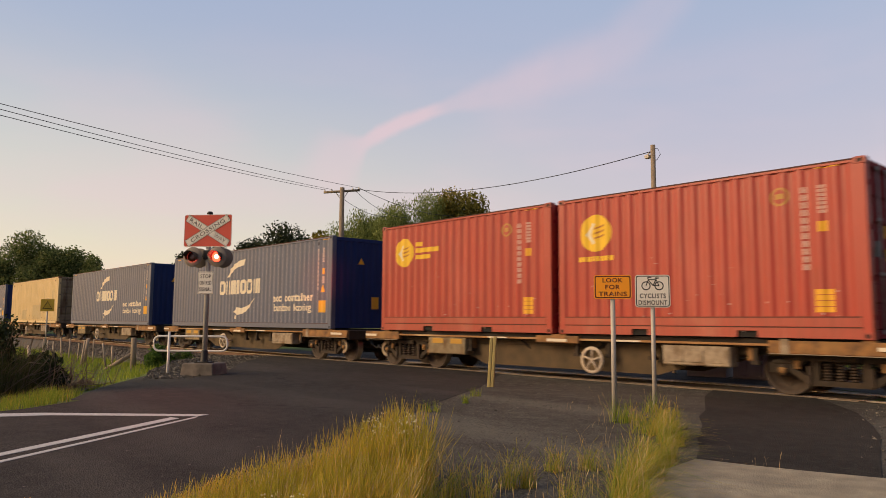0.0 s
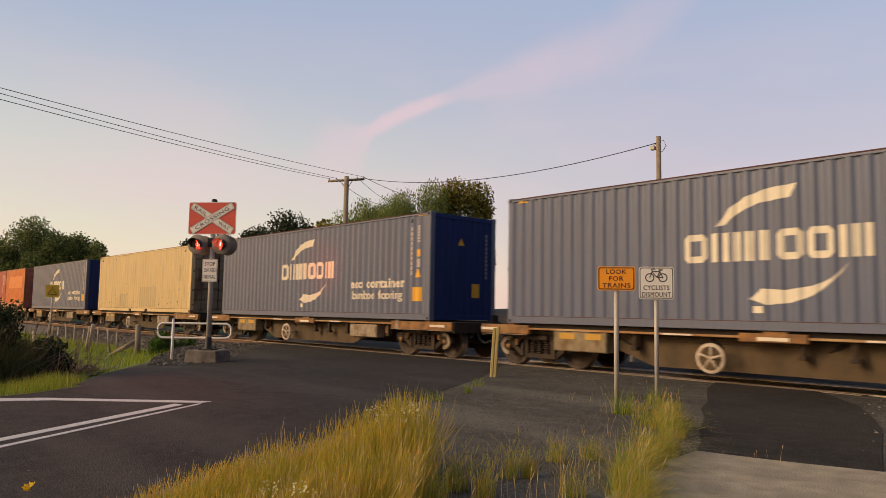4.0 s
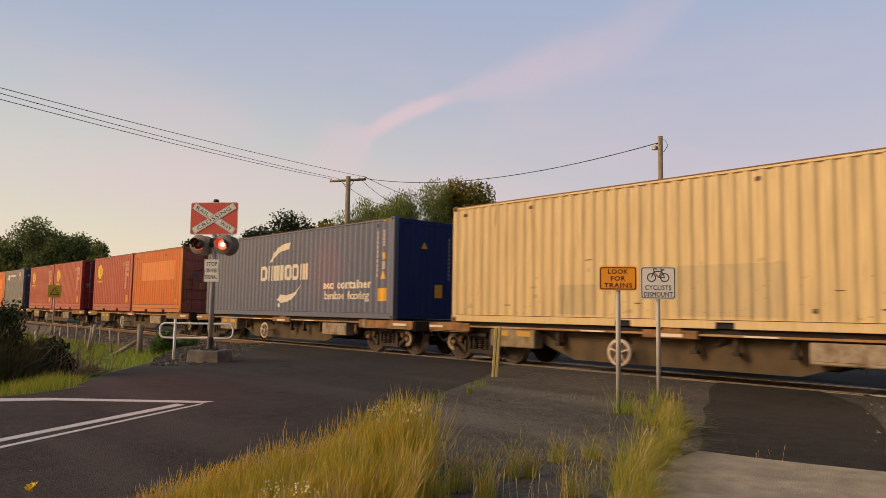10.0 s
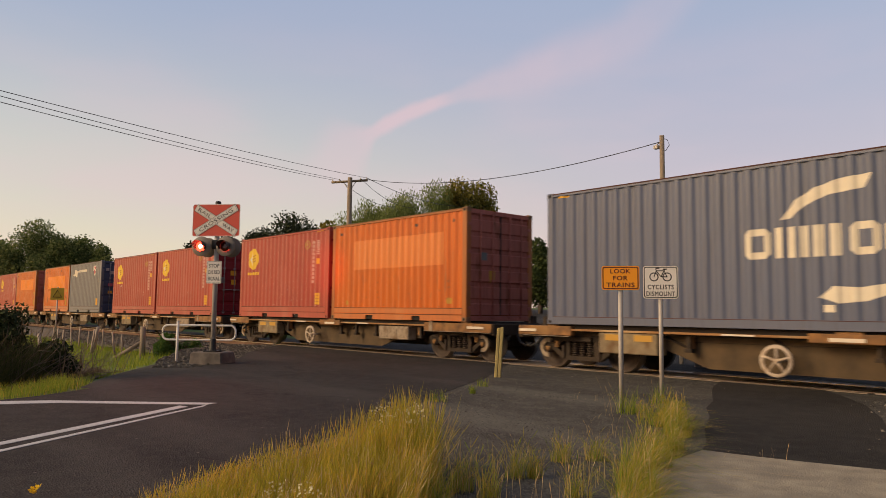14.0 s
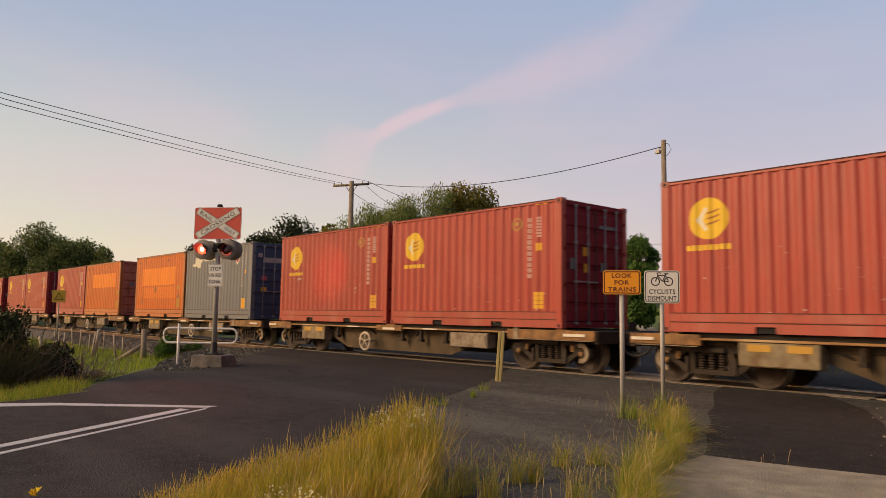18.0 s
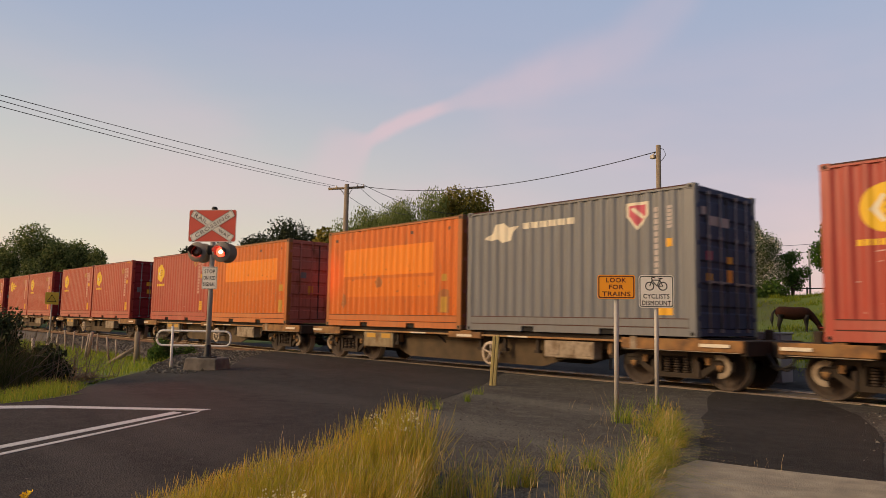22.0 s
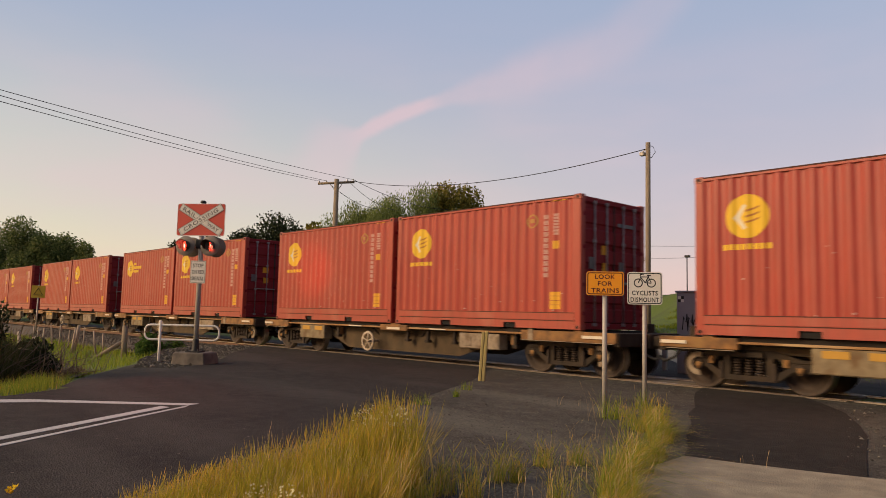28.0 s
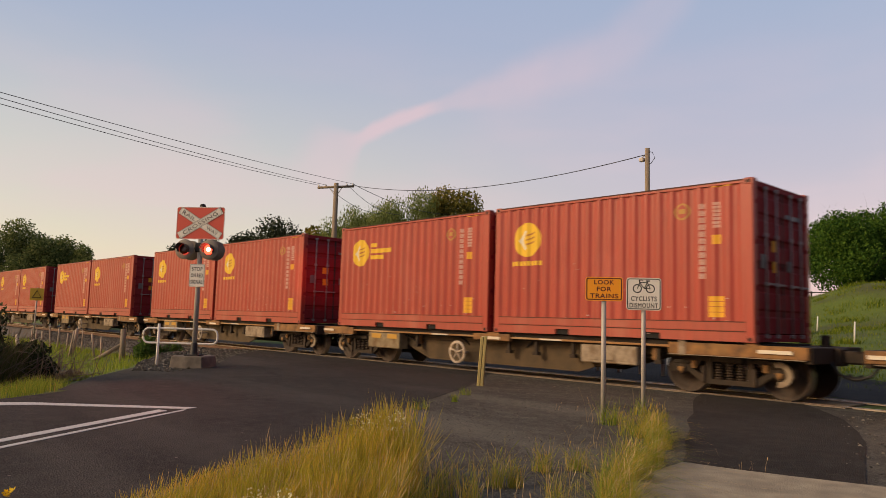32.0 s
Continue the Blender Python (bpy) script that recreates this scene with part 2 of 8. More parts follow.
M["asphalt"] = asphalt_material("asphalt", (0.036, 0.0310, 0.0270), (0.076, 0.066, 0.056), (0.021, 0.0185, 0.0165), 0.06)
M["asphalt_new"] = asphalt_material("asphalt_new", (0.033, 0.0285, 0.0235), (0.066, 0.057, 0.046), (0.021, 0.0185, 0.0150), 0.05, 0.0)
M["gravel_seal"] = asphalt_material("gravel_seal", (0.076, 0.068, 0.054), (0.190, 0.172, 0.134), (0.042, 0.038, 0.032), 0.16, 0.0)
M["concrete"] = material("concrete", (0.42, 0.35, 0.235), 0.85, second=(0.25, 0.21, 0.145), scale=5, amount=0.9, third=(0.22, 0.185, 0.13), third_scale=1.3, third_cut=(0.50, 0.75), bump=0.5, bump_scale=60, detail=10)
M["gravel_dark"] = asphalt_material("gravel_dark", (0.036, 0.033, 0.028), (0.085, 0.078, 0.064), (0.018, 0.017, 0.015), 0.14, 0.0)
M["road_paint"] = material("road_paint", (0.62, 0.60, 0.57), 0.7, second=(0.35, 0.33, 0.32), scale=22, amount=0.6, bump=0.3, bump_scale=70)
M["grass_ground"] = material("grass_ground", (0.082, 0.128, 0.011), 0.95, second=(0.13, 0.17, 0.020), scale=5, amount=0.9, third=(0.075, 0.085, 0.022), third_scale=0.35, third_cut=(0.46, 0.66), bump=1.0, bump_scale=8)
M["ballast"] = material("ballast", (0.085, 0.072, 0.062), 0.95, second=(0.15, 0.13, 0.11), scale=14, amount=0.9, third=(0.06, 0.05, 0.045), third_scale=6, bump=1.0, bump_scale=16, per_object=0.2)
M["cess"] = material("cess_gravel", (0.055, 0.045, 0.034), 0.95, second=(0.09, 0.072, 0.052), scale=12, amount=0.9, third=(0.05, 0.062, 0.024), third_scale=0.8, bump=1.0, bump_scale=20)
M["soil"] = material("dry_soil", (0.060, 0.040, 0.026), 0.95, second=(0.095, 0.066, 0.040), scale=9, amount=0.9, third=(0.045, 0.052, 0.018), third_scale=1.2, third_cut=(0.45, 0.62), bump=1.0, bump_scale=18)
M["panel_dust"] = material("dusty_panel", (0.27, 0.21, 0.145), 0.9, second=(0.15, 0.115, 0.082), scale=6, stretch=(0.35, 1.6, 1), amount=0.9, third=(0.05, 0.04, 0.032), third_scale=1.2, third_cut=(0.55, 0.72), bump=0.6, bump_scale=30)
M["rail_steel"] = material("rail_steel", (0.13, 0.07, 0.045), 0.7, 0.3, second=(0.2, 0.12, 0.08), scale=10)
M["rail_head"] = material("rail_head", (0.55, 0.5, 0.45), 0.35, 1.0, bump=0.02)
M["sleeper"] = material("sleeper", (0.10, 0.075, 0.055), 0.9, scale=8, stretch=(6, 1, 6))
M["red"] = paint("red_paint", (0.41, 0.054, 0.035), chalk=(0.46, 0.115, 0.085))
M["orange"] = paint("orange_paint", (0.65, 0.135, 0.005), dirt=(0.15, 0.04, 0.015), worn=0.6, rusty=(0.62, 0.76), chalk=(0.66, 0.165, 0.012))
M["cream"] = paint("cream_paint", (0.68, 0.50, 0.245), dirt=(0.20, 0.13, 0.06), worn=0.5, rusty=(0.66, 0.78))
M["navy"] = paint("navy_paint", (0.104, 0.127, 0.195), worn=0.1, rusty=(0.78, 0.9))
M["navy_end"] = paint("navy_end_paint", (0.016, 0.036, 0.14), worn=0.1, rusty=(0.8, 0.9), rough=0.75, spec=0.12)
M["grey"] = paint("grey_paint", (0.160, 0.170, 0.186), worn=0.15, rusty=(0.75, 0.88))
M["red_rail"] = paint("red_rail_paint", (0.40, 0.066, 0.044), worn=0.5, chalk=(0.46, 0.19, 0.135))
M["orange_rail"] = paint("orange_rail_paint", (0.54, 0.155, 0.035), worn=0.5, chalk=(0.48, 0.22, 0.09))
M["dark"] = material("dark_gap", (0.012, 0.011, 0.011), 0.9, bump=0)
M["casting"] = material("corner_casting", (0.10, 0.06, 0.05), 0.7, 0.2, second=(0.18, 0.09, 0.06), scale=12)
M["casting_rust"] = material("rusty_casting", (0.30, 0.165, 0.075), 0.8, second=(0.15, 0.07, 0.035), scale=9, amount=0.9)
M["yellow"] = material("yellow_mark", (0.78, 0.40, 0.02), 0.6, bump=0)
M["logo_yellow"] = material("logo_yellow", (0.80, 0.50, 0.02), 0.6, bump=0, second=(0.7, 0.42, 0.02))
M["cream_mark"] = material("cream_mark", (0.75, 0.68, 0.52), 0.6, bump=0, second=(0.6, 0.52, 0.4))
M["white_mark"] = material("white_mark", (0.46, 0.40, 0.38), 0.6, bump=0)
M["wagon_rust"] = material("wagon_brown", (0.34, 0.160, 0.046), 0.8, second=(0.075, 0.043, 0.024), scale=5, amount=0.85, third=(0.30, 0.165, 0.055), third_scale=1.5)
M["tool_box"] = material("tool_box_paint", (0.30, 0.235, 0.135), 0.8, second=(0.17, 0.12, 0.065), scale=6, amount=0.85, third=(0.15, 0.085, 0.035), third_scale=2.5)
# dark brown for seam strips; the bottom ones paint the lip's shadow line
M["grime"] = material("dark_seam_line", (0.085, 0.032, 0.024), 0.9, second=(0.05, 0.025, 0.02), scale=9, bump=0)
M["rust_seam"] = material("rusty_edge", (0.25, 0.125, 0.05), 0.9, second=(0.12, 0.06, 0.03), scale=7, bump=0)
M["wagon_dark"] = material("wagon_dark", (0.046, 0.029, 0.016), 0.85, second=(0.018, 0.013, 0.009), scale=5, amount=0.8)
M["wheel"] = material("wheel_steel", (0.040, 0.027, 0.019), 0.7, 0.2, second=(0.075, 0.045, 0.028), scale=8)
M["tread"] = material("wheel_tread", (0.5, 0.46, 0.42), 0.35, 1.0, bump=0)
M["pale"] = material("pale_paint", (0.38, 0.30, 0.21), 0.75, second=(0.20, 0.145, 0.09), scale=9, amount=0.85, third=(0.17, 0.11, 0.06), third_scale=2.6, third_cut=(0.52, 0.70))
M["galv"] = material("galvanised_steel", (0.47, 0.43, 0.38), 0.55, 0.1, second=(0.38, 0.35, 0.31), scale=14, bump=0.05)
M["white"] = material("white_paint", (0.84, 0.80, 0.73), 0.5, second=(0.76, 0.71, 0.64), scale=10, bump=0.03)
M["sign_red"] = material("sign_red", (0.66, 0.085, 0.05), 0.45, second=(0.58, 0.07, 0.04), scale=3, bump=0)
M["sign_orange"] = material("sign_orange", (0.90, 0.345, 0.008), 0.45, second=(0.84, 0.31, 0.008), scale=5, bump=0)
M["sign_maroon"] = material("dark_maroon_print", (0.085, 0.010, 0.007), 0.6, bump=0)
M["sign_yellow"] = material("sign_yellow", (0.62, 0.40, 0.03), 0.5, bump=0)
M["black"] = material("black_paint", (0.015, 0.014, 0.014), 0.6, bump=0)
M["wood"] = material("weathered_wood", (0.34, 0.27, 0.19), 0.9, second=(0.20, 0.15, 0.10), scale=9, stretch=(3, 3, 0.3), amount=0.8, bump=0.5, bump_scale=30)
M["wood_dark"] = material("dark_wood", (0.05, 0.042, 0.034), 0.9, second=(0.03, 0.025, 0.02), scale=8)
M["wood_yellow"] = material("yellowed_wood", (0.50, 0.40, 0.14), 0.85, second=(0.34, 0.27, 0.12), scale=9, stretch=(3, 3, 0.3), amount=0.8, bump=0.5, bump_scale=30)
M["bark"] = material("bark", (0.09, 0.065, 0.045), 0.95, scale=8, stretch=(3, 3, 0.5), bump=0.8, bump_scale=14)
M["wire"] = material("wire", (0.02, 0.02, 0.022), 0.6, bump=0)
M["lamp_red"] = material("red_lamp_glow", (1.0, 0.035, 0.015), 0.4, bump=0, emit=9.0)
M["lamp_core"] = material("red_lamp_core", (1.0, 0.42, 0.28), 0.4, bump=0, emit=9.0)
M["lamp_off"] = material("unlit_red_lens", (0.09, 0.012, 0.010), 0.15, bump=0)


# ---- mesh helpers ----
def part(name, bm, mat, parent=None, label="", at=None):
    """Links a bmesh as one mesh object, under a thing or a part. mat: a key of M, or a list of keys."""
    me = bpy.data.meshes.new(name)
    bm.to_mesh(me)
    bm.free()
    for k in ([mat] if isinstance(mat, str) else mat):
        me.materials.append(M[k])
    ob = new(name, me)
    if parent:
        ob.parent = parent
    if at is not None:
        ob.location = at
    if label:
        tagged(ob, label)
    return ob


def again(ob, name, parent, at, turn=None):
    """One more object on the same mesh."""
    o = new(name, ob.data)
    o.parent = parent
    o.location = at
    if turn:
        o.rotation_euler = turn
    return o


def box(bm, x0, x1, y0, y1, z0, z1, bevel=0.0, mi=0):
    vs = [bm.verts.new(v) for v in ((x0, y0, z0), (x1, y0, z0), (x1, y1, z0), (x0, y1, z0), (x0, y0, z1), (x1, y0, z1), (x1, y1, z1), (x0, y1, z1))]
    fs = [bm.faces.new([vs[i] for i in f]) for f in ((0, 3, 2, 1), (4, 5, 6, 7), (0, 1, 5, 4), (1, 2, 6, 5), (2, 3, 7, 6), (3, 0, 4, 7))]
    for f in fs:
        f.material_index = mi
    if bevel:
        bmesh.ops.bevel(bm, geom=list({e for f in fs for e in f.edges}), offset=bevel, segments=1, affect="EDGES")
    return bm


def rod(bm, p0, p1, r0, r1=None, seg=8, caps=True, mi=0):
    p0, p1 = Vector(p0), Vector(p1)
    r1 = r0 if r1 is None else r1
    q = (p1 - p0).to_track_quat("Z", "Y")
    rings = []
    for p, r in ((p0, r0), (p1, r1)):
        rings.append([bm.verts.new(p + q @ Vector((r * math.cos(a), r * math.sin(a), 0))) for a in [2 * math.pi * k / seg for k in range(seg)]])
    for k in range(seg):
        f = bm.faces.new((rings[0][k], rings[0][(k + 1) % seg], rings[1][(k + 1) % seg], rings[1][k]))
        f.smooth, f.material_index = True, mi
    if caps:
        for f in (bm.faces.new(rings[0][::-1]), bm.faces.new(rings[1])):
            f.material_index = mi
    return bm


def tube(bm, pts, r, seg=6, mi=0, closed=False):
    """A bent tube along pts; r: one radius or one for each point."""
    pts = [Vector(p) for p in pts]
    n = len(pts)
    rings = []
    for i, p in enumerate(pts):
        a, b = (pts[i - 1], pts[(i + 1) % n]) if closed else (pts[max(i - 1, 0)], pts[min(i + 1, n - 1)])
        q = (b - a).to_track_quat("Z", "Y")
        rr = r[i] if isinstance(r, (list, tuple)) else r
        rings.append([bm.verts.new(p + q @ Vector((rr * math.cos(t), rr * math.sin(t), 0))) for t in [2 * math.pi * k / seg for k in range(seg)]])
    for i in range(n if closed else n - 1):
        A, B = rings[i], rings[(i + 1) % n]
        shift = min(range(seg), key=lambda s: sum((A[k].co - B[(k + s) % seg].co).length for k in range(seg))) if closed and i == n - 1 else 0
        for k in range(seg):
            f = bm.faces.new((A[k], A[(k + 1) % seg], B[(k + 1 + shift) % seg], B[(k + shift) % seg]))
            f.smooth, f.material_index = True, mi
    if not closed:
        bm.faces.new(rings[0][::-1]).material_index = mi
        bm.faces.new(rings[-1]).material_index = mi
    return bm


def lathe(bm, prof, axis_y=True, seg=24, centre=(0, 0, 0), mi=0):
    """A turned body: prof is a list of (radius, distance along the axis)."""
    c = Vector(centre)
    rings = []
    for r, d in prof:
        ring = []
        for k in range(seg):
            a = 2 * math.pi * k / seg
            ring.append(bm.verts.new(c + (Vector((r * math.cos(a), d, r * math.sin(a))) if axis_y else Vector((r * math.cos(a), r * math.sin(a), d)))))
        rings.append(ring)
    for A, B in zip(rings, rings[1:]):
        for k in range(seg):
            f = bm.faces.new((A[k], A[(k + 1) % seg], B[(k + 1) % seg], B[k]))
            f.smooth, f.material_index = True, mi
    return bm


def plate(bm, poly, z0, z1, mi=0):
    """An upright prism on a plan outline."""
    lo = [bm.verts.new((x, y, z0)) for x, y in poly]
    hi = [bm.verts.new((x, y, z1)) for x, y in poly]
    n = len(poly)
    fs = [bm.faces.new(lo[::-1]), bm.faces.new(hi)]
    fs += [bm.faces.new((lo[k], lo[(k + 1) % n], hi[(k + 1) % n], hi[k])) for k in range(n)]
    for f in fs:
        f.material_index = mi
    bmesh.ops.recalc_face_normals(bm, faces=fs)
    return bm


def panel_shape(bm, poly, y0, y1, mi=0):
    """A flat plate that stands in the xz plane, poly in (x, z), from y0 to y1."""
    a = [bm.verts.new((x, y0, z)) for x, z in poly]
    b = [bm.verts.new((x, y1, z)) for x, z in poly]
    n = len(poly)
    fs = [bm.faces.new(a), bm.faces.new(b[::-1])]
    fs += [bm.faces.new((a[k], b[k], b[(k + 1) % n], a[(k + 1) % n])) for k in range(n)]
    for f in fs:
        f.material_index = mi
    bmesh.ops.recalc_face_normals(bm, faces=fs)
    return bm


def round_rect(w, h, r, seg=4):
    pts = []
    for cx, cz, a0 in ((w / 2 - r, h / 2 - r, 0), (-w / 2 + r, h / 2 - r, 90), (-w / 2 + r, -h / 2 + r, 180), (w / 2 - r, -h / 2 + r, 270)):
        pts += [(cx + r * math.cos(radians(a0 + 90 * k / seg)), cz + r * math.sin(radians(a0 + 90 * k / seg))) for k in range(seg + 1)]
    return pts


def text_mesh(body, size, spacing=1.0, bold=0.0):
    """Lettering in the built-in font, as a flat bmesh in the xy plane, centred."""
    cu = bpy.data.curves.new("lettering", "FONT")
    cu.body, cu.size, cu.align_x, cu.align_y, cu.space_character = body, size, "CENTER", "CENTER", spacing
    cu.resolution_u = 3
    ob = bpy.data.objects.new("lettering", cu)
    me = ob.to_mesh()
    bm = bmesh.new()
    bm.from_mesh(me)
    ob.to_mesh_clear()
    bpy.data.objects.remove(ob)
    bpy.data.curves.remove(cu)
    # bolder strokes: the outline moves outwards
    push = {}
    for e in bm.edges:
        if bold and len(e.link_faces) == 1:
            p, q = e.verts[0].co, e.verts[1].co
            n = Vector((q.y - p.y, p.x - q.x, 0))
            if n.length < 1e-9:
                continue
            n.normalize()
            if n.dot(e.link_faces[0].calc_center_median() - (p + q) / 2) > 0:
                n = -n
            for v in e.verts:
                push[v] = push.get(v, []) + [n]
    for v, ns in push.items():
        n = sum(ns, Vector((0, 0, 0))) / len(ns)
        v.co += n * (bold / max(n.length_squared, 0.35))
    return bm


def empty(name, at=(0, 0, 0)):
    o = new(name)
    o.location = at
    o.empty_display_size = 0.2
    return o


# ---- ground ----
def smoothstep(a, b, v):
    t = min(1.0, max(0.0, (v - a) / (b - a)))
    return t * t * (3 - 2 * t)


def ground_height(x, y):
    s = (x + 11) * -0.644 + (y - 2.8) * -0.764          # beyond the road's far kerbless edge
    z = -0.04 - 0.40 * smoothstep(0.3, 4.0, s) * smoothstep(17, 14, y)
    z -= 0.35 * smoothstep(-24, -27, x) * smoothstep(17, 14, y) * smoothstep(9, 11, y)
    z -= 0.30 * smoothstep(-3.6, -1.5, x) * smoothstep(10.5, 11.5, y) * smoothstep(17, 15.5, y)
    d = (x + 12) * 0.77 + (y - 16) * 0.64
    z += 1.0 * smoothstep(17, 34, y) + 0.6 * smoothstep(34, 60, y)
    z += 1.9 * smoothstep(30, 46, y) * smoothstep(5, 10, d)
    z += 0.95 * smoothstep(36, 43, y) * smoothstep(-17.0, -12.8, x + 0.33 * (y - 43))
    z += 0.22 * noise.noise(Vector((x * 0.16, y * 0.16, 0))) * smoothstep(18, 24, y) * smoothstep(0, 3, d)
    return z


def axis_steps(lo, hi, fine_lo, fine_hi, fine):
    v = list(np.arange(fine_lo, fine_hi, fine))
    step, p = fine, fine_hi
    while p < hi:
        v.append(p)
        step *= 1.35
        p += step
    v.append(hi)
    step, p, w = fine, fine_lo - fine, []
    while p > lo:
        w.append(p)
        step *= 1.35
        p -= step
    w.append(lo)
    return w[::-1] + v


def build_ground():
    xs, ys = axis_steps(-2500, 2500, -45, 12, 1.0), axis_steps(-2500, 2500, -4, 60, 1.0)
    bm = bmesh.new()
    grid = [[bm.verts.new((x, y, ground_height(x, y))) for x in xs] for y in ys]
    for j in range(len(ys) - 1):
        for i in range(len(xs) - 1):
            f = bm.faces.new((grid[j][i], grid[j][i + 1], grid[j + 1][i + 1], grid[j + 1][i]))
            f.smooth = True
    return tagged(part("ground", bm, "grass_ground"), "green grassy ground with rough patches", "ground", kind="structure")


build_ground()
TRACK_Y, NEAR = 13.48, 12.26            # track's centre line; near side of the containers


def sheet(name, poly, z, mat, label, thick=0.12, category="road"):
    bm = bmesh.new()
    plate(bm, poly, z - thick, z)
    return tagged(part(name, bm, mat), label, category, kind="structure")


RAIL_A, RAIL_B = TRACK_Y - 0.5335, TRACK_Y + 0.5335
# shoulder of sealed gravel, road, footpath pieces
ROAD_RIGHT = [(-2.2, -6), (-4.5, 1.2), (-6.66, 5.1), (-7.3, 6.0), (-8.37, 7.54), (-9.62, 9.6), (-11.88, 12.6)]
ROAD_LEFT = [(-22.8, 12.6), (-19.55, 9.87), (-15.95, 7.6), (-14.6, 6.1), (-12.82, 4.5), (-11.69, 3.28), (-11.13, 2.49), (-10.9, 1.9), (-9.5, -6)]
sheet("shoulder", [(x - 0.3, y) for x, y in ROAD_RIGHT[:-1]] + [(-12.2, 12.58)] + [(-3.4, 12.58), (-1.6, 8.5), (0.6, 3), (4, -6)], -0.004, "gravel_seal", "dark grey gravel shoulder beside the road", 0.5, "shoulder")
sheet("road", ROAD_RIGHT + ROAD_LEFT, 0.0, "asphalt", "worn dark grey asphalt road up to the crossing", 0.5)
sheet("gravel_verge", [(-14.75, 6.2), (-16.1, 7.75), (-19.6, 9.97), (-22.8, 12.62), (-24.2, 11.6), (-21.8, 8.8), (-17.6, 6.5), (-15.5, 5.6)], -0.02, "gravel_dark", "dark gravel verge round the signal", 0.5, "verge")
sheet("crossing_path", [(-6.62, 12.6), (-6.18, 11.50), (-5.72, 10.62), (-5.17, 9.62), (-4.88, 8.9), (-4.44, 8.18), (-3.96, 7.18), (-3.62, 6.60), (-3.40, 6.13), (-2.0, 6.42), (-2.34, 7.5), (-2.75, 8.87), (-3.12, 9.78), (-3.68, 10.97), (-4.38, 12.02), (-4.82, 12.6)], 0.003, "asphalt_new", "fresh black asphalt footpath patch leading to the track", category="footpath")
sheet("footpath", [(-2.88, 4.05), (-3.08, 4.68), (-3.25, 5.26), (-3.30, 5.7), (-3.34, 6.02), (-2.91, 6.10), (-2.5, 6.22), (-1.98, 6.40), (0.5, 7.2), (2.2, 3), (3.2, -5), (-1.0, -5), (-2.2, 1.5)], 0.02, "concrete", "pale grey concrete footpath slab", category="footpath")
sheet("crossing_panel", [(-22.6, RAIL_A + 0.1), (-4.3, RAIL_A + 0.1), (-4.3, RAIL_B - 0.1), (-22.6, RAIL_B - 0.1)], -0.01, "panel_dust", "dusty brown panels between the rails of the crossing")


def draped(name, left, right, lift, mat, label, n=24, category="road"):
    """A strip that follows the ground between two edges."""
    bm = bmesh.new()

    def along(edge, u):
        k = min(int(u * (len(edge) - 1)), len(edge) - 2)
        f = u * (len(edge) - 1) - k
        return Vector(edge[k]).lerp(Vector(edge[k + 1]), f)
    rows = []
    for i in range(n + 1):
        a, b = along(left, i / n), along(right, i / n)
        rows.append([bm.verts.new((p.x, p.y, ground_height(p.x, p.y) + lift)) for p in [a.lerp(b, j / 10) for j in range(11)]])
    for r0, r1 in zip(rows, rows[1:]):
        for j in range(10):
            bm.faces.new((r0[j], r0[j + 1], r1[j + 1], r1[j])).smooth = True
    return tagged(part(name, bm, mat), label, category, kind="structure")


draped("road", [(-22.8, 14.1), (-28, 18), (-38, 34), (-70, 74)], [(-4.4, 14.1), (-9, 17), (-23, 33), (-58, 76)], 0.035, "asphalt", "asphalt road going on behind the track")
draped("yard", [(-4.4, 14.12), (-9.0, 16.9), (-10.0, 18.2)], [(4.0, 14.12), (-2.0, 17.4), (-7.5, 20.5)], 0.045, "asphalt", "dark asphalt yard round the cabinets", 16, "yard")
draped("footpath", [(-10.2, 18.2), (-19.0, 28.5), (-27.5, 38)], [(-9.0, 17.8), (-17.6, 28.0), (-26.2, 38)], 0.06, "concrete", "pale footpath beside the road behind the track", category="footpath")

draped("gravel_verge", [(-12.1, 3.30), (-13.5, 4.0), (-15.2, 5.0), (-17.2, 6.2), (-18.6, 7.0)], [(-11.85, 3.40), (-12.95, 4.55), (-14.6, 6.05), (-15.6, 6.8), (-16.6, 7.6)], 0.022, "gravel_dark", "dark gravel between the road and the grass", 20, "verge")
draped("bare_soil", [(-12.6, 1.6), (-14.5, 2.2), (-18.5, 3.2), (-25, 4.6)], [(-13.2, 3.55), (-14.6, 4.35), (-18.0, 5.75), (-24.5, 6.6)], 0.016, "soil", "bare brown soil with dead stalks on the verge", 24, "verge")
draped("track_verge", [(-70, 14.75), (-40, 14.75), (-10, 14.75), (16, 14.75)], [(-70, 16.6), (-40, 16.5), (-10, 16.3), (16, 16.6)], 0.03, "cess", "brown gravelly strip behind the track", 60, "verge")

# ---- the train ----
S_KNOTS = [-0.0, 9.8, 19.37, 28.91, 38.41, 47.58, 56.42, 65.2, 74.03, 82.91, 91.79, 100.67, 109.79, 119.03, 128.22, 137.41, 146.58]


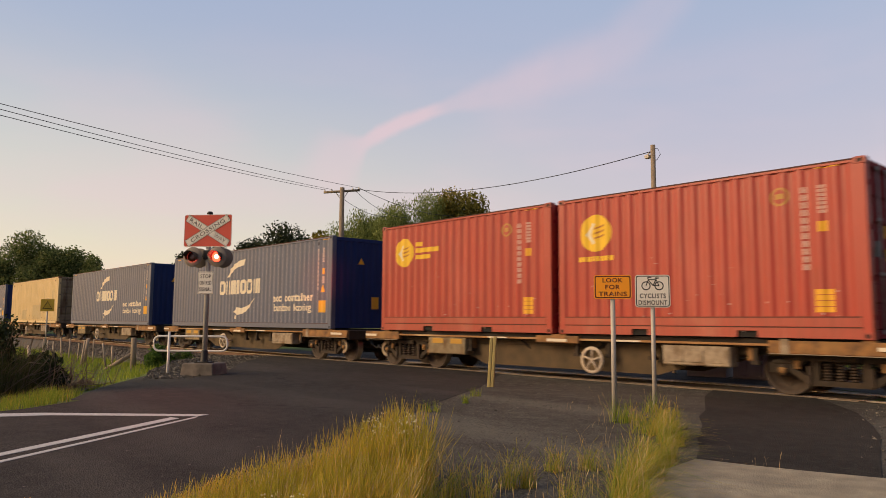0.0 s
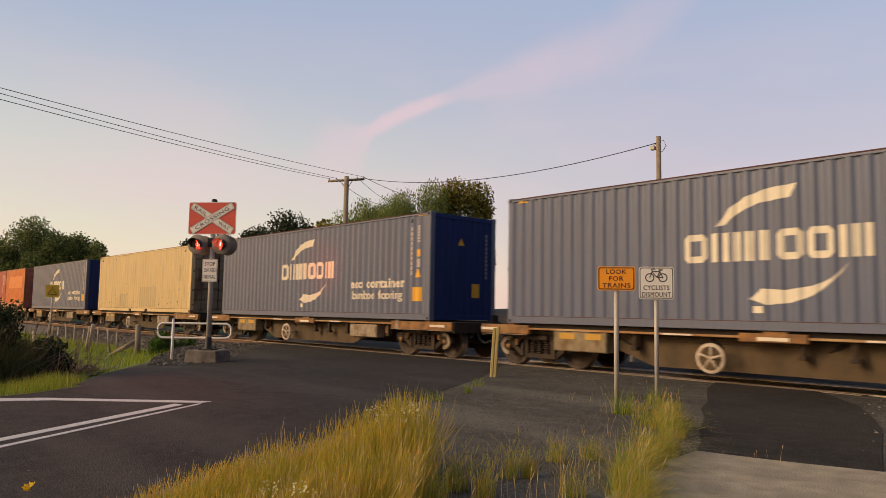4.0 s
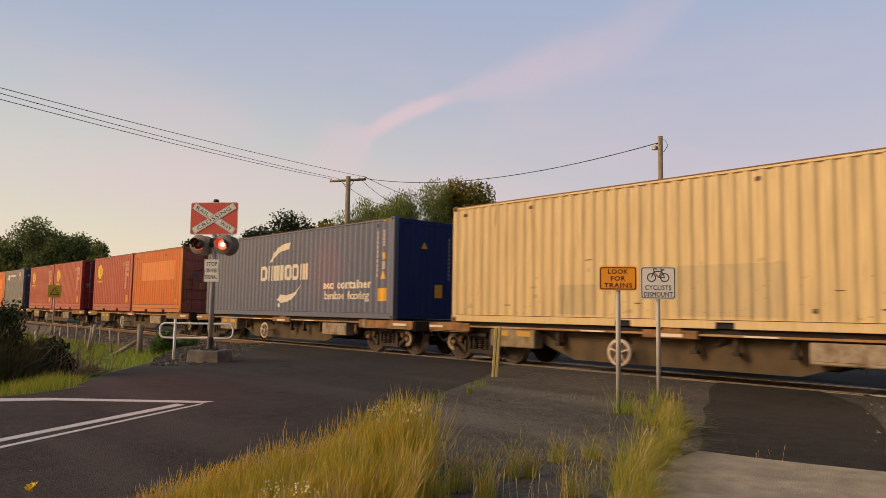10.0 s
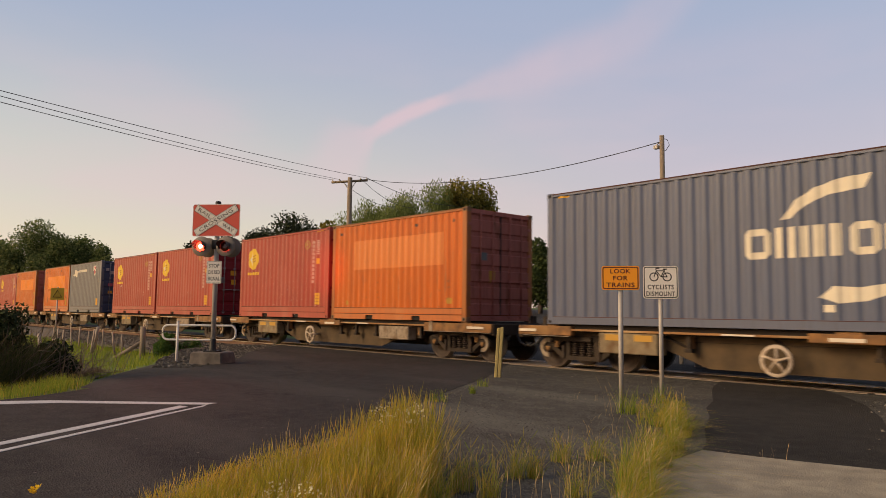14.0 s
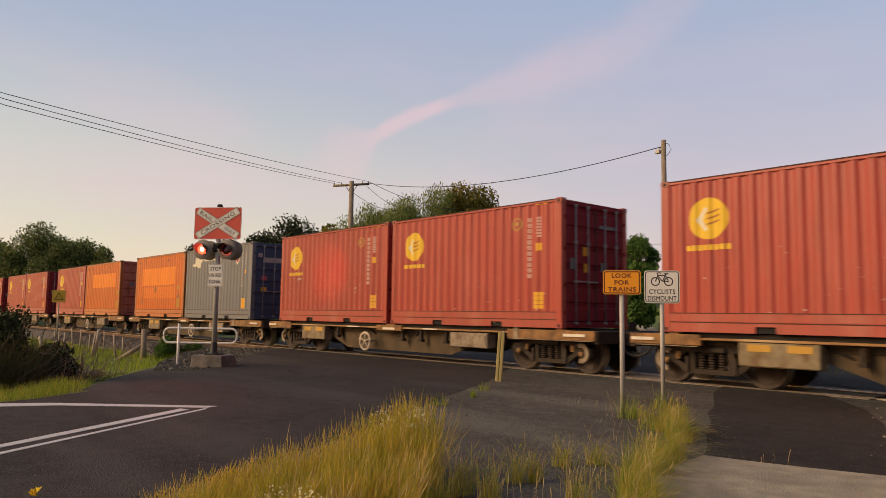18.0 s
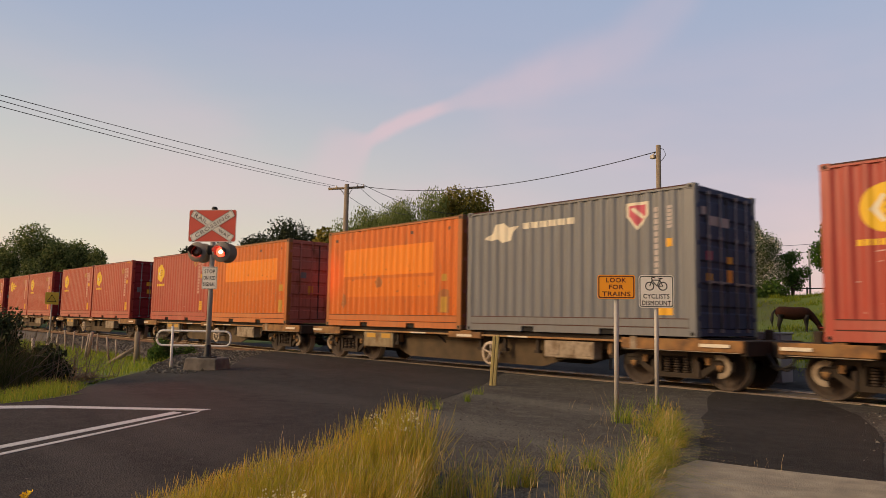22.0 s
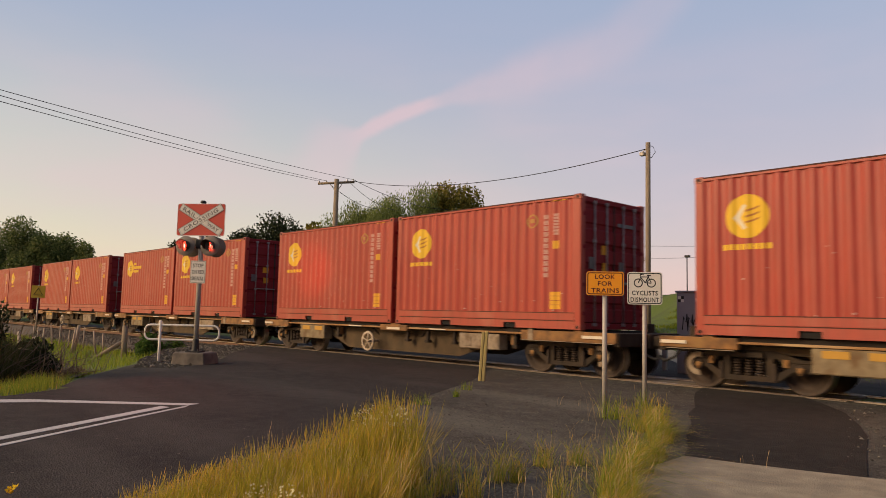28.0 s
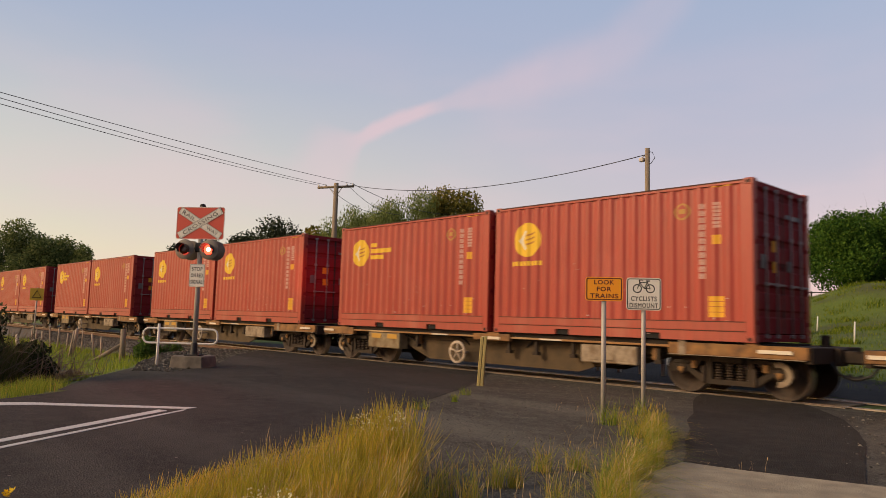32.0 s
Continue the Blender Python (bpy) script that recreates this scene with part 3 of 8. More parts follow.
def travel(t):
    """How far the train has gone at t seconds, in metres."""
    k = min(int(t / 2), len(S_KNOTS) - 2)
    h, u = 2.0, t / 2 - k
    p0, p1 = S_KNOTS[k], S_KNOTS[k + 1]
    m0 = (S_KNOTS[k + 1] - S_KNOTS[max(k - 1, 0)]) / (2 if k else 1)
    m1 = (S_KNOTS[min(k + 2, len(S_KNOTS) - 1)] - S_KNOTS[k]) / (2 if k + 2 < len(S_KNOTS) else 1)
    return (2 * u**3 - 3 * u**2 + 1) * p0 + (u**3 - 2 * u**2 + u) * m0 + (3 * u**2 - 2 * u**3) * p1 + (u**3 - u**2) * m1


DECK = 0.965                             # height of the container's floor over the rails
CH, CW = 2.86, 2.438                     # a container's height and width


def ribs(length, margin=0.16, pitch=0.278, depth=0.031, y0=0.008):
    """The bent line of a corrugated wall, as (distance, depth) points from 0 to length."""
    n = max(1, round((length - 2 * margin) / pitch))
    p = (length - 2 * margin) / n
    pts = [(margin * 0.5, y0)]
    for k in range(n):
        a = margin + k * p
        pts += [(a + 0.26 * p, y0), (a + 0.50 * p, y0 + depth), (a + 0.76 * p, y0 + depth), (a + p, y0)]
    return pts + [(length - margin * 0.5, y0)]


def rib_depth(pts, d):
    for (a, ya), (b, yb) in zip(pts, pts[1:]):
        if a <= d <= b:
            return ya + (yb - ya) * (d - a) / (b - a)
    return pts[0][1]


def wall_mesh(pts, z0, z1, place):
    bm = bmesh.new()
    rows = [[bm.verts.new(place(d, y, z)) for d, y in pts] for z in (z0, z1)]
    for k in range(len(pts) - 1):
        bm.faces.new((rows[0][k], rows[0][k + 1], rows[1][k + 1], rows[1][k]))
    return bm


class Side:
    """Marks painted on a container's near wall, which follow its ribs. Places: metres left of the wall's right end, and up."""

    def __init__(self, length):
        self.length, self.pts = length, ribs(length)

    def lay(self, name, bm, mat, parent, label="", lift=0.003):
        xs = [v.co.x for v in bm.verts]
        for d, _ in self.pts:
            x = -d
            if min(xs) < x < max(xs):
                bmesh.ops.bisect_plane(bm, geom=list(bm.verts) + list(bm.edges) + list(bm.faces), plane_co=(x, 0, 0), plane_no=(1, 0, 0))
        for v in bm.verts:
            v.co.y = rib_depth(self.pts, -v.co.x) - lift
        return part(name, bm, mat, parent, label)

    def poly(self, name, pts, mat, parent, label="", lift=0.003):
        bm = bmesh.new()
        f = bm.faces.new([bm.verts.new((x, 0, z)) for x, z in pts])
        f.normal_update()
        if f.normal.y > 0:
            f.normal_flip()
        return self.lay(name, bm, mat, parent, label, lift)

    def rect(self, name, x0, x1, z0, z1, mat, parent, label="", lift=0.003):
        return self.poly(name, [(x0, z0), (x1, z0), (x1, z1), (x0, z1)], mat, parent, label, lift)

    def disc(self, name, x, z, r, mat, parent, label="", lift=0.003, seg=28):
        return self.poly(name, [(x + r * math.cos(2 * math.pi * k / seg), z + r * math.sin(2 * math.pi * k / seg)) for k in range(seg)], mat, parent, label, lift)

    def words(self, name, body, x0, x1, z0, z1, mat, parent, label="", bold=0.0):
        bm = text_mesh(body, 1.0, 1.0, bold)
        xs, ys = [v.co.x for v in bm.verts], [v.co.y for v in bm.verts]
        for v in bm.verts:
            v.co = ((v.co.x - min(xs)) / (max(xs) - min(xs)) * (x1 - x0) + x0, 0, (v.co.y - min(ys)) / (max(ys) - min(ys)) * (z1 - z0) + z0)
        return self.lay(name, bm, mat, parent, label)


def bar_column(side, parent, x0, x1, z0, z1, n, mat="white_mark"):
    """A column of small code marks, too small to read."""
    h = (z1 - z0) / n
    for k in range(n):
        side.rect("code_mark", x0, x1, z0 + k * h + h * 0.12, z0 + k * h + h * 0.88, mat, parent)


def container(name, length, colour, end, rail, end_colour=None, bars="bar_grey", pockets=True):
    """A steel box container: its near lower right corner is the origin, its length runs to -x, its width to +y."""
    c = empty(name)
    e = end_colour or colour
    side = Side(length)
    top = CH - 0.07
    part("side_panel", wall_mesh(side.pts, rail, top, lambda d, y, z: (-d, y, z)), colour, c)
    part("side_panel", wall_mesh(side.pts, rail, top, lambda d, y, z: (-d, CW - y, z)), colour, c)
    bm = bmesh.new()
    box(bm, -length + 0.05, -0.05, 0.03, CW - 0.03, CH - 0.05, CH - 0.02)
    part("roof", bm, colour, c)
    for y in (0.0, CW - 0.06):
        bm = bmesh.new()
        box(bm, -length + 0.16, -0.16, y, y + 0.06, CH - 0.08, CH - 0.015, 0.006)
        part("top_rail", bm, "orange_stain" if colour == "orange" else colour, c)
        if y == 0.0:
            bm = bmesh.new()
            box(bm, -length + 0.17, -0.17, -0.003, 0.003, CH - 0.036, CH - 0.012)
            part("rail_seam", bm, "rust_seam" if colour in ("cream", "orange") else "grime", c, "dark worn edge of the top rail")
        # bottom rail, with the fork pockets cut out of its lower edge
        mid = -length / 2
        gap = 1.06
        bm = bmesh.new()
        a, b = -length + 0.16, -0.16
        notched = [(a, 0.01), (mid - gap - 0.18, 0.01), (mid - gap - 0.18, 0.125), (mid - gap + 0.18, 0.125), (mid - gap + 0.18, 0.01),
                   (mid + gap - 0.18, 0.01), (mid + gap - 0.18, 0.125), (mid + gap + 0.18, 0.125), (mid + gap + 0.18, 0.01), (b, 0.01)]
        panel_shape(bm, (notched if pockets else [notched[0], notched[-1]]) + [(b, rail + 0.004), (a, rail + 0.004)], y + 0.002, y + 0.06)
        part("bottom_rail", bm, colour + "_rail" if colour + "_rail" in M else colour, c)
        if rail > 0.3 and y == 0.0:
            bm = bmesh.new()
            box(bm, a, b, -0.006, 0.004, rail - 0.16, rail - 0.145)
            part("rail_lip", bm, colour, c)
            # dark strips paint the shadow lines below the lip and the panel foot
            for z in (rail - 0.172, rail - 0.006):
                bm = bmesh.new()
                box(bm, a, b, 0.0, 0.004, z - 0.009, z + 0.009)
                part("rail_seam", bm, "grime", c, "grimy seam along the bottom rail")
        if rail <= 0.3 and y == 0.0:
            # one dark strip paints the shadow line where panel meets rail
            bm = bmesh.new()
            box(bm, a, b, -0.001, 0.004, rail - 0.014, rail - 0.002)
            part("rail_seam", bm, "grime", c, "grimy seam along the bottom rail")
        if y == 0.0 and pockets:
            for s in (-1, 1):
                bm = bmesh.new()
                box(bm, mid + s * gap - 0.18, mid + s * gap + 0.18, 0.05, 0.30, 0.012, 0.126)
                part("fork_pocket", bm, "dark", c)
    bm = bmesh.new()
    box(bm, -length + 0.05, -0.05, 0.06, CW - 0.06, 0.10, 0.14)
    part("floor", bm, "dark", c)
    for x in (-0.085, -length + 0.085):
        for y in (0.08, CW - 0.08):
            bm = bmesh.new()
            box(bm, x - 0.08, x + 0.08, y - 0.078, y + 0.078, 0.1, CH - 0.1, 0.012)
            part("corner_post", bm, "orange_stain" if colour == "orange" else colour, c)
            for z in (0.058, CH - 0.056):
                bm = bmesh.new()
                box(bm, x - 0.088, x + 0.088, y - 0.083, y + 0.083, z - 0.059, z + 0.061, 0.012)
                s = -1 if y < 1 else 1
                rod(bm, (x, y + s * 0.0835, z), (x, y + s * 0.07, z), 0.038, seg=10, mi=1)
                part("corner_casting", bm, ["casting_rust" if colour in ("cream", "orange") else colour + "_rail" if colour + "_rail" in M else colour, "dark"], c)
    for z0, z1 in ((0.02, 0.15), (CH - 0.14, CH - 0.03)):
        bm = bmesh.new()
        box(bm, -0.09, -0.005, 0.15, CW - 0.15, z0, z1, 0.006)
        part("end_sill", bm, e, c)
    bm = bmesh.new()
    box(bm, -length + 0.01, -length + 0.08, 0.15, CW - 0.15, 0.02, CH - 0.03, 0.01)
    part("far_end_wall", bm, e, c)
    if end == "wall":
        pts = ribs(CW - 0.28, 0.04, 0.22, 0.03, 0.012)
        part("end_wall", wall_mesh(pts, 0.14, CH - 0.13, lambda d, y, z: (-y, 0.14 + d, z)), e, c)
        for poly in ([(0.98, 2.02), (1.22, 2.02), (1.10, 2.22)], [(1.52, 0.62), (1.80, 0.62), (1.80, 1.0), (1.52, 1.0)]):
            bm = bmesh.new()
            vs = [bm.verts.new((-0.006, y, z)) for y, z in poly]
            bm.faces.new(vs)
            part("warning_label", bm, "yellow", c, "yellow warning label")
        for k in range(11):
            bm = bmesh.new()
            bm.faces.new([bm.verts.new((-0.006, y, 1.15 + 0.115 * k + z)) for y, z in ((2.02, 0), (2.10, 0), (2.10, 0.085), (2.02, 0.085))])
            part("code_mark", bm, "grey", c)
    else:
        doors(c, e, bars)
    return c, side


def doors(c, colour, bars):
    half = (CW - 0.30) / 2
    for s in (0, 1):
        y0 = 0.15 + s * half + 0.008
        y1 = y0 + half - 0.016
        bm = bmesh.new()
        n = 6
        step = (CH - 0.15 - 0.17) / n
        prof = []
        for k in range(n):
            a = 0.17 + k * step
            prof += [(a, 0.012), (a + 0.62 * step, 0.012), (a + 0.70 * step, 0.045), (a + 0.92 * step, 0.045)]
        prof.append((CH - 0.15, 0.012))
        rows = [[bm.verts.new((-d, y, z)) for z, d in prof] for y in (y0, y1)]
        for k in range(len(prof) - 1):
            bm.faces.new((rows[0][k], rows[1][k], rows[1][k + 1], rows[0][k + 1]))
        d = part("door", bm, colour, c)
        for f in (0.30, 0.72):
            y = y0 + (y1 - y0) * f
            bm = bmesh.new()
            rod(bm, (0.014, y, 0.10), (0.014, y, CH - 0.10), 0.019, seg=8)
            for z in (0.12, CH * 0.36, CH * 0.66, CH - 0.14):
                box(bm, -0.006, 0.036, y - 0.05, y + 0.05, z - 0.035, z + 0.035, 0.008)
            part("locking_bar", bm, bars, d, "upright locking bar")
            bm = bmesh.new()
            box(bm, 0.012, 0.030, y - 0.02, y + 0.34, 1.02, 1.055, 0.004)
            part("handle", bm, bars, d)
        for z in (0.35, 0.95, 1.75, 2.45):
            y = y0 - 0.02 if s == 0 else y1 + 0.02
            bm = bmesh.new()
            box(bm, -0.012, 0.008, y - 0.06, y + 0.06, z - 0.04, z + 0.04, 0.006)
            part("hinge", bm, colour, d)
        bm = bmesh.new()
        box(bm, -0.02, -0.008, (y1 if s == 0 else y0) - 0.015, (y1 if s == 0 else y0) + 0.015, 0.17, CH - 0.15)
        part("seal", bm, "black", d)


def end_plates(c, marks):
    for y0, y1, z0, z1, mat in marks:
        bm = bmesh.new()
        box(bm, -0.010, -0.004, y0, y1, z0, z1)
        part("label_plate", bm, mat, c)


def speckles(side, c, name, n, mat, label, seed, z0=0.2, z1=1.2, size=0.05):
    """Small chips and stains strewn over the lower part of a wall, joined."""
    rng = random.Random(seed)
    bm = bmesh.new()
    for _ in range(n):
        x = -rng.uniform(0.3, side.length - 0.3)
        z = z0 + (z1 - z0) * rng.random() ** 1.8
        w, h = size * rng.uniform(0.3, 1.4), size * rng.uniform(0.15, 0.8)
        f = bm.faces.new([bm.verts.new(p) for p in ((x, 0, z), (x + w, 0, z + h * 0.1), (x + w * 0.9, 0, z + h), (x + w * 0.2, 0, z + h * 0.8))])
        f.normal_update()
        if f.normal.y > 0:
            f.normal_flip()
    o = side.lay(name, bm, mat, c, "", 0.004)
    return tagged(o, label, kind="stuff")


def red_container(three_lines, scuffed=False):
    # door end takes the darker red that carries its shade
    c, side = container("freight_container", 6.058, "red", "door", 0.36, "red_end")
    side.disc("logo_disc", -5.1, 2.08, 0.385, "logo_yellow", c, "round yellow logo")
    for k in range(3):
        x, z = -5.02, 1.95 + 0.10 * k
        side.poly("logo_stroke", [(x - 0.10, z), (x + 0.14, z + 0.07), (x + 0.14, z + 0.105), (x - 0.10, z + 0.035)], "logo_shadow", c, lift=0.006)
    side.poly("logo_stroke", [(-5.34, 2.06), (-5.16, 2.30), (-5.10, 2.26), (-5.22, 2.06), (-5.10, 1.88), (-5.16, 1.84)], "cream_mark", c, lift=0.006)
    if three_lines:
        for z0, z1, x1 in ((2.22, 2.33, -4.34), (2.05, 2.17, -3.70), (1.88, 1.99, -4.02)):
            side.rect("logo_line", -4.62, x1, z0, z1, "logo_yellow", c)
    else:
        for k in range(8):
            side.rect("logo_line", -5.54 + 0.11 * k, -5.455 + 0.11 * k, 1.50, 1.60, "logo_yellow", c)
    if scuffed:
        for x0, x1, z0, z1 in ((-5.02, -4.74, 1.34, 1.42), (-5.30, -5.12, 1.40, 1.43), (-5.28, -5.16, 1.24, 1.27), (-4.66, -4.56, 1.36, 1.40), (-1.62, -1.50, 0.98, 1.06), (-1.62, -1.52, 0.86, 0.92)):
            side.poly("scuff", [(x0, z0), (x1 - 0.03, z0 + 0.01), (x1, z1), (x0 + 0.05, z1 - 0.01)], "scuff", c, "pale scrape in the paint")
    speckles(side, c, "paint_chips", 34, "scuff", "small pale chips in the paint", 7 + scuffed, 0.05, 1.5, 0.045)
    side.disc("emblem", -1.34, 2.37, 0.16, "emblem_dull", c, "small round emblem", seg=16)
    side.disc("emblem_core", -1.34, 2.37, 0.125, "red", c, lift=0.006, seg=16)
    side.rect("emblem_stroke", -1.42, -1.26, 2.33, 2.42, "emblem_dull", c, lift=0.008)
    bar_column(side, c, -1.0, -0.9, 1.1, 2.5, 11, "code_faded")
    bar_column(side, c, -0.73, -0.61, 2.02, 2.5, 7, "code_faded")
    side.rect("yellow_label", -0.75, -0.60, 1.73, 1.90, "yellow", c)
    for k in range(4):
        side.rect("data_label", -0.84, -0.54, 0.43 + 0.095 * k, 0.515 + 0.095 * k, "yellow", c)
    side.rect("lifting_mark", -0.75, -0.40, 2.76, 2.785, "yellow", c)
    end_plates(c, [(0.75, 0.98, 1.62, 1.82, "yellow"), (0.78, 0.98, 1.25, 1.45, "yellow"), (0.30, 0.52, 1.30, 1.55, "grey"), (1.40, 1.62, 1.30, 1.5, "grey"), (1.35, 2.0, 2.28, 2.36, "grey")])
    return c


def navy_container():
    c, side = container("freight_container", 12.192, "navy", "wall", 0.17, "navy_end", pockets=False)
    # broken ring of two crescents and six blocks for the maker's mark
    side.poly("logo_crescent", [(-7.10, 1.84), (-6.86, 2.15), (-6.55, 2.33), (-6.15, 2.44), (-5.68, 2.47), (-5.72, 2.38), (-5.80, 2.25), (-6.35, 2.19), (-6.70, 2.05), (-6.94, 1.86)], "cream_mark", c, "cream crescent")
    side.poly("logo_crescent", [(-4.90, 1.12), (-5.16, 0.88), (-5.44, 0.76), (-5.90, 0.69), (-6.30, 0.72), (-6.52, 0.54), (-6.22, 0.44), (-5.80, 0.48), (-5.45, 0.60), (-5.16, 0.82)], "cream_mark", c, "cream crescent")
    for x0, x1, ring in ((-7.72, -7.28, True), (-7.20, -6.66, False), (-6.58, -6.16, False), (-6.02, -5.60, True), (-5.53, -5.12, True), (-5.05, -4.55, False)):
        if ring:
            side.poly("logo_block", [(x0 + 0.08, 1.20), (x1 - 0.08, 1.20), (x1, 1.28), (x1, 1.64), (x1 - 0.08, 1.72), (x0 + 0.08, 1.72), (x0, 1.64), (x0, 1.28)], "cream_mark", c)
            side.rect("logo_hollow", x0 + 0.12, x1 - 0.10, 1.32, 1.60, "navy", c, lift=0.006)
        else:
            n = 3 if x1 - x0 > 0.45 else 2
            w = (x1 - x0) / (1.6 * n - 0.6)
            for k in range(n):
                side.rect("logo_block", x0 + 1.6 * w * k, x0 + 1.6 * w * k + w, 1.20, 1.72, "cream_mark", c)
    side.words("lettering", "eco", -3.62, -3.00, 0.87, 1.06, "cream_mark", c, "cream lettering", 0.03)
    side.words("lettering", "container", -2.84, -1.05, 0.87, 1.13, "cream_mark", c, "cream lettering", 0.03)
    side.words("lettering", "bamboo", -3.50, -2.42, 0.55, 0.80, "cream_mark", c, "cream lettering", 0.02)
    side.words("lettering", "flooring", -2.28, -1.18, 0.48, 0.80, "cream_mark", c, "cream lettering", 0.02)
    side.rect("yellow_label", -0.72, -0.36, 0.50, 0.87, "yellow", c)
    side.poly("warning_label", [(-0.65, 1.13), (-0.39, 1.13), (-0.47, 1.34), (-0.56, 1.34)], "yellow", c)
    side.rect("yellow_label", -0.58, -0.42, 1.68, 1.87, "yellow", c)
    side.rect("code_mark", -0.58, -0.42, 1.40, 1.62, "white_mark", c)
    bar_column(side, c, -0.85, -0.74, 1.18, 2.50, 10)
    bar_column(side, c, -0.57, -0.43, 2.05, 2.52, 6)
    side.rect("vent", -0.85, -0.74, 2.60, 2.70, "dark", c)
    side.rect("small_patch", -6.46, -6.28, 0.30, 0.42, "cream_mark", c)
    side.rect("lifting_mark", -0.57, -0.20, 2.76, 2.786, "yellow", c)
    side.rect("lifting_mark", -11.9, -11.6, 2.74, 2.786, "yellow", c)
    return c


def cream_container():
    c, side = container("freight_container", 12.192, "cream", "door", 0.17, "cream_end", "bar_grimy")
    for x0, x1, z0, z1 in ((-5.98, -3.95, 0.22, 1.16), (-8.78, -7.82, 0.22, 0.85)):
        side.rect("overpainted_patch", x0, x1, z0, z1, "cream_patch", c, "faded greyish repainted patch")
    for x in (-11.75, -9.6, -4.4, -0.75):
        side.rect("vent", x - 0.06, x + 0.06, 2.58, 2.66, "casting", c)
    speckles(side, c, "rust_speckles", 110, "cream_rust", "small rust speckles low on the wall", 5, 0.2, 0.95, 0.045)
    speckles(side, c, "pale_stains", 26, "cream_patch", "greyish stains on the wall", 6, 0.25, 1.3, 0.16)
    bar_column(side, c, -0.95, -0.86, 1.75, 2.35, 8, "cream_patch")
    side.rect("overpainted_patch", -1.32, -1.18, 1.35, 2.05, "cream_patch", c)
    for x0, x1, z0, z1 in ((-2.55, -2.38, 0.36, 0.385), (-2.25, -2.08, 0.42, 0.44), (-3.2, -3.05, 0.66, 0.675), (-3.55, -3.46, 0.30, 0.38), (-6.9, -6.75, 0.45, 0.47), (-8.1, -7.9, 1.35, 1.37), (-10.4, -10.2, 0.40, 0.42), (-1.45, -1.30, 0.40, 0.48)):
        side.rect("scrape", x0, x1, z0, z1, "casting", c, "rusty scrape")
    return c


def orange_container(patch):
    c, side = container("freight_container", 6.058, "orange", "door", 0.34, "orange_end", "orange_end")
    if patch == 1:
        side.rect("bright_patch", -4.75, -0.75, 1.50, 2.24, "orange_bright", c, "brighter repainted band")
        side.rect("yellow_label", -0.62, -0.36, 1.10, 1.32, "yellow_dull", c)
        side.rect("yellow_label", -0.62, -0.36, 0.38, 0.80, "yellow_dull", c)
    elif patch == 2:
        side.rect("bright_patch", -5.2, -1.1, 1.45, 2.25, "orange_bright", c, "brighter repainted band")
        side.rect("faded_patch", -5.0, -1.0, 0.85, 1.36, "orange_mid", c, "slightly brighter band")
        side.poly("stain", [(-3.65, 1.28), (-3.52, 1.10), (-3.36, 1.12), (-3.25, 1.26), (-3.42, 1.42), (-3.52, 1.34)], "orange_stain", c, "dark stain", lift=0.005)
        side.poly("stain", [(-5.30, 0.62), (-5.14, 0.50), (-5.02, 0.66), (-5.06, 0.92), (-5.2, 0.96)], "orange_stain", c, "dark stain", lift=0.005)
        side.poly("stain", [(-0.92, 0.42), (-0.44, 0.40), (-0.46, 0.98), (-0.66, 1.02), (-0.90, 0.92)], "orange_stain", c, "dark stain")
        side.rect("yellow_label", -0.76, -0.54, 0.42, 0.82, "yellow_dull", c, lift=0.006)
        side.rect("yellow_label", -0.74, -0.58, 1.22, 1.40, "yellow_dull", c, lift=0.006)
    else:
        side.rect("bright_patch", -4.9, -0.9, 1.45, 2.30, "orange_peach", c, "pale peach repainted band")
        side.rect("yellow_label", -0.75, -0.55, 0.45, 0.6, "yellow_dull", c)
        side.rect("yellow_label", -5.3, -5.15, 0.42, 0.55, "yellow_dull", c)
    speckles(side, c, "rust_speckles", 70, "orange_stain", "rust speckles in the orange paint", 11 + patch, 0.36, 1.8, 0.06)
    for x in (-5.6, -2.0, -0.5):
        side.rect("vent", x - 0.05, x + 0.05, 2.52, 2.60, "casting", c)
    end_plates(c, [(0.5, 0.72, 1.55, 1.75, "grey"), (0.8, 1.0, 1.0, 1.3, "yellow_dull")])
    return c


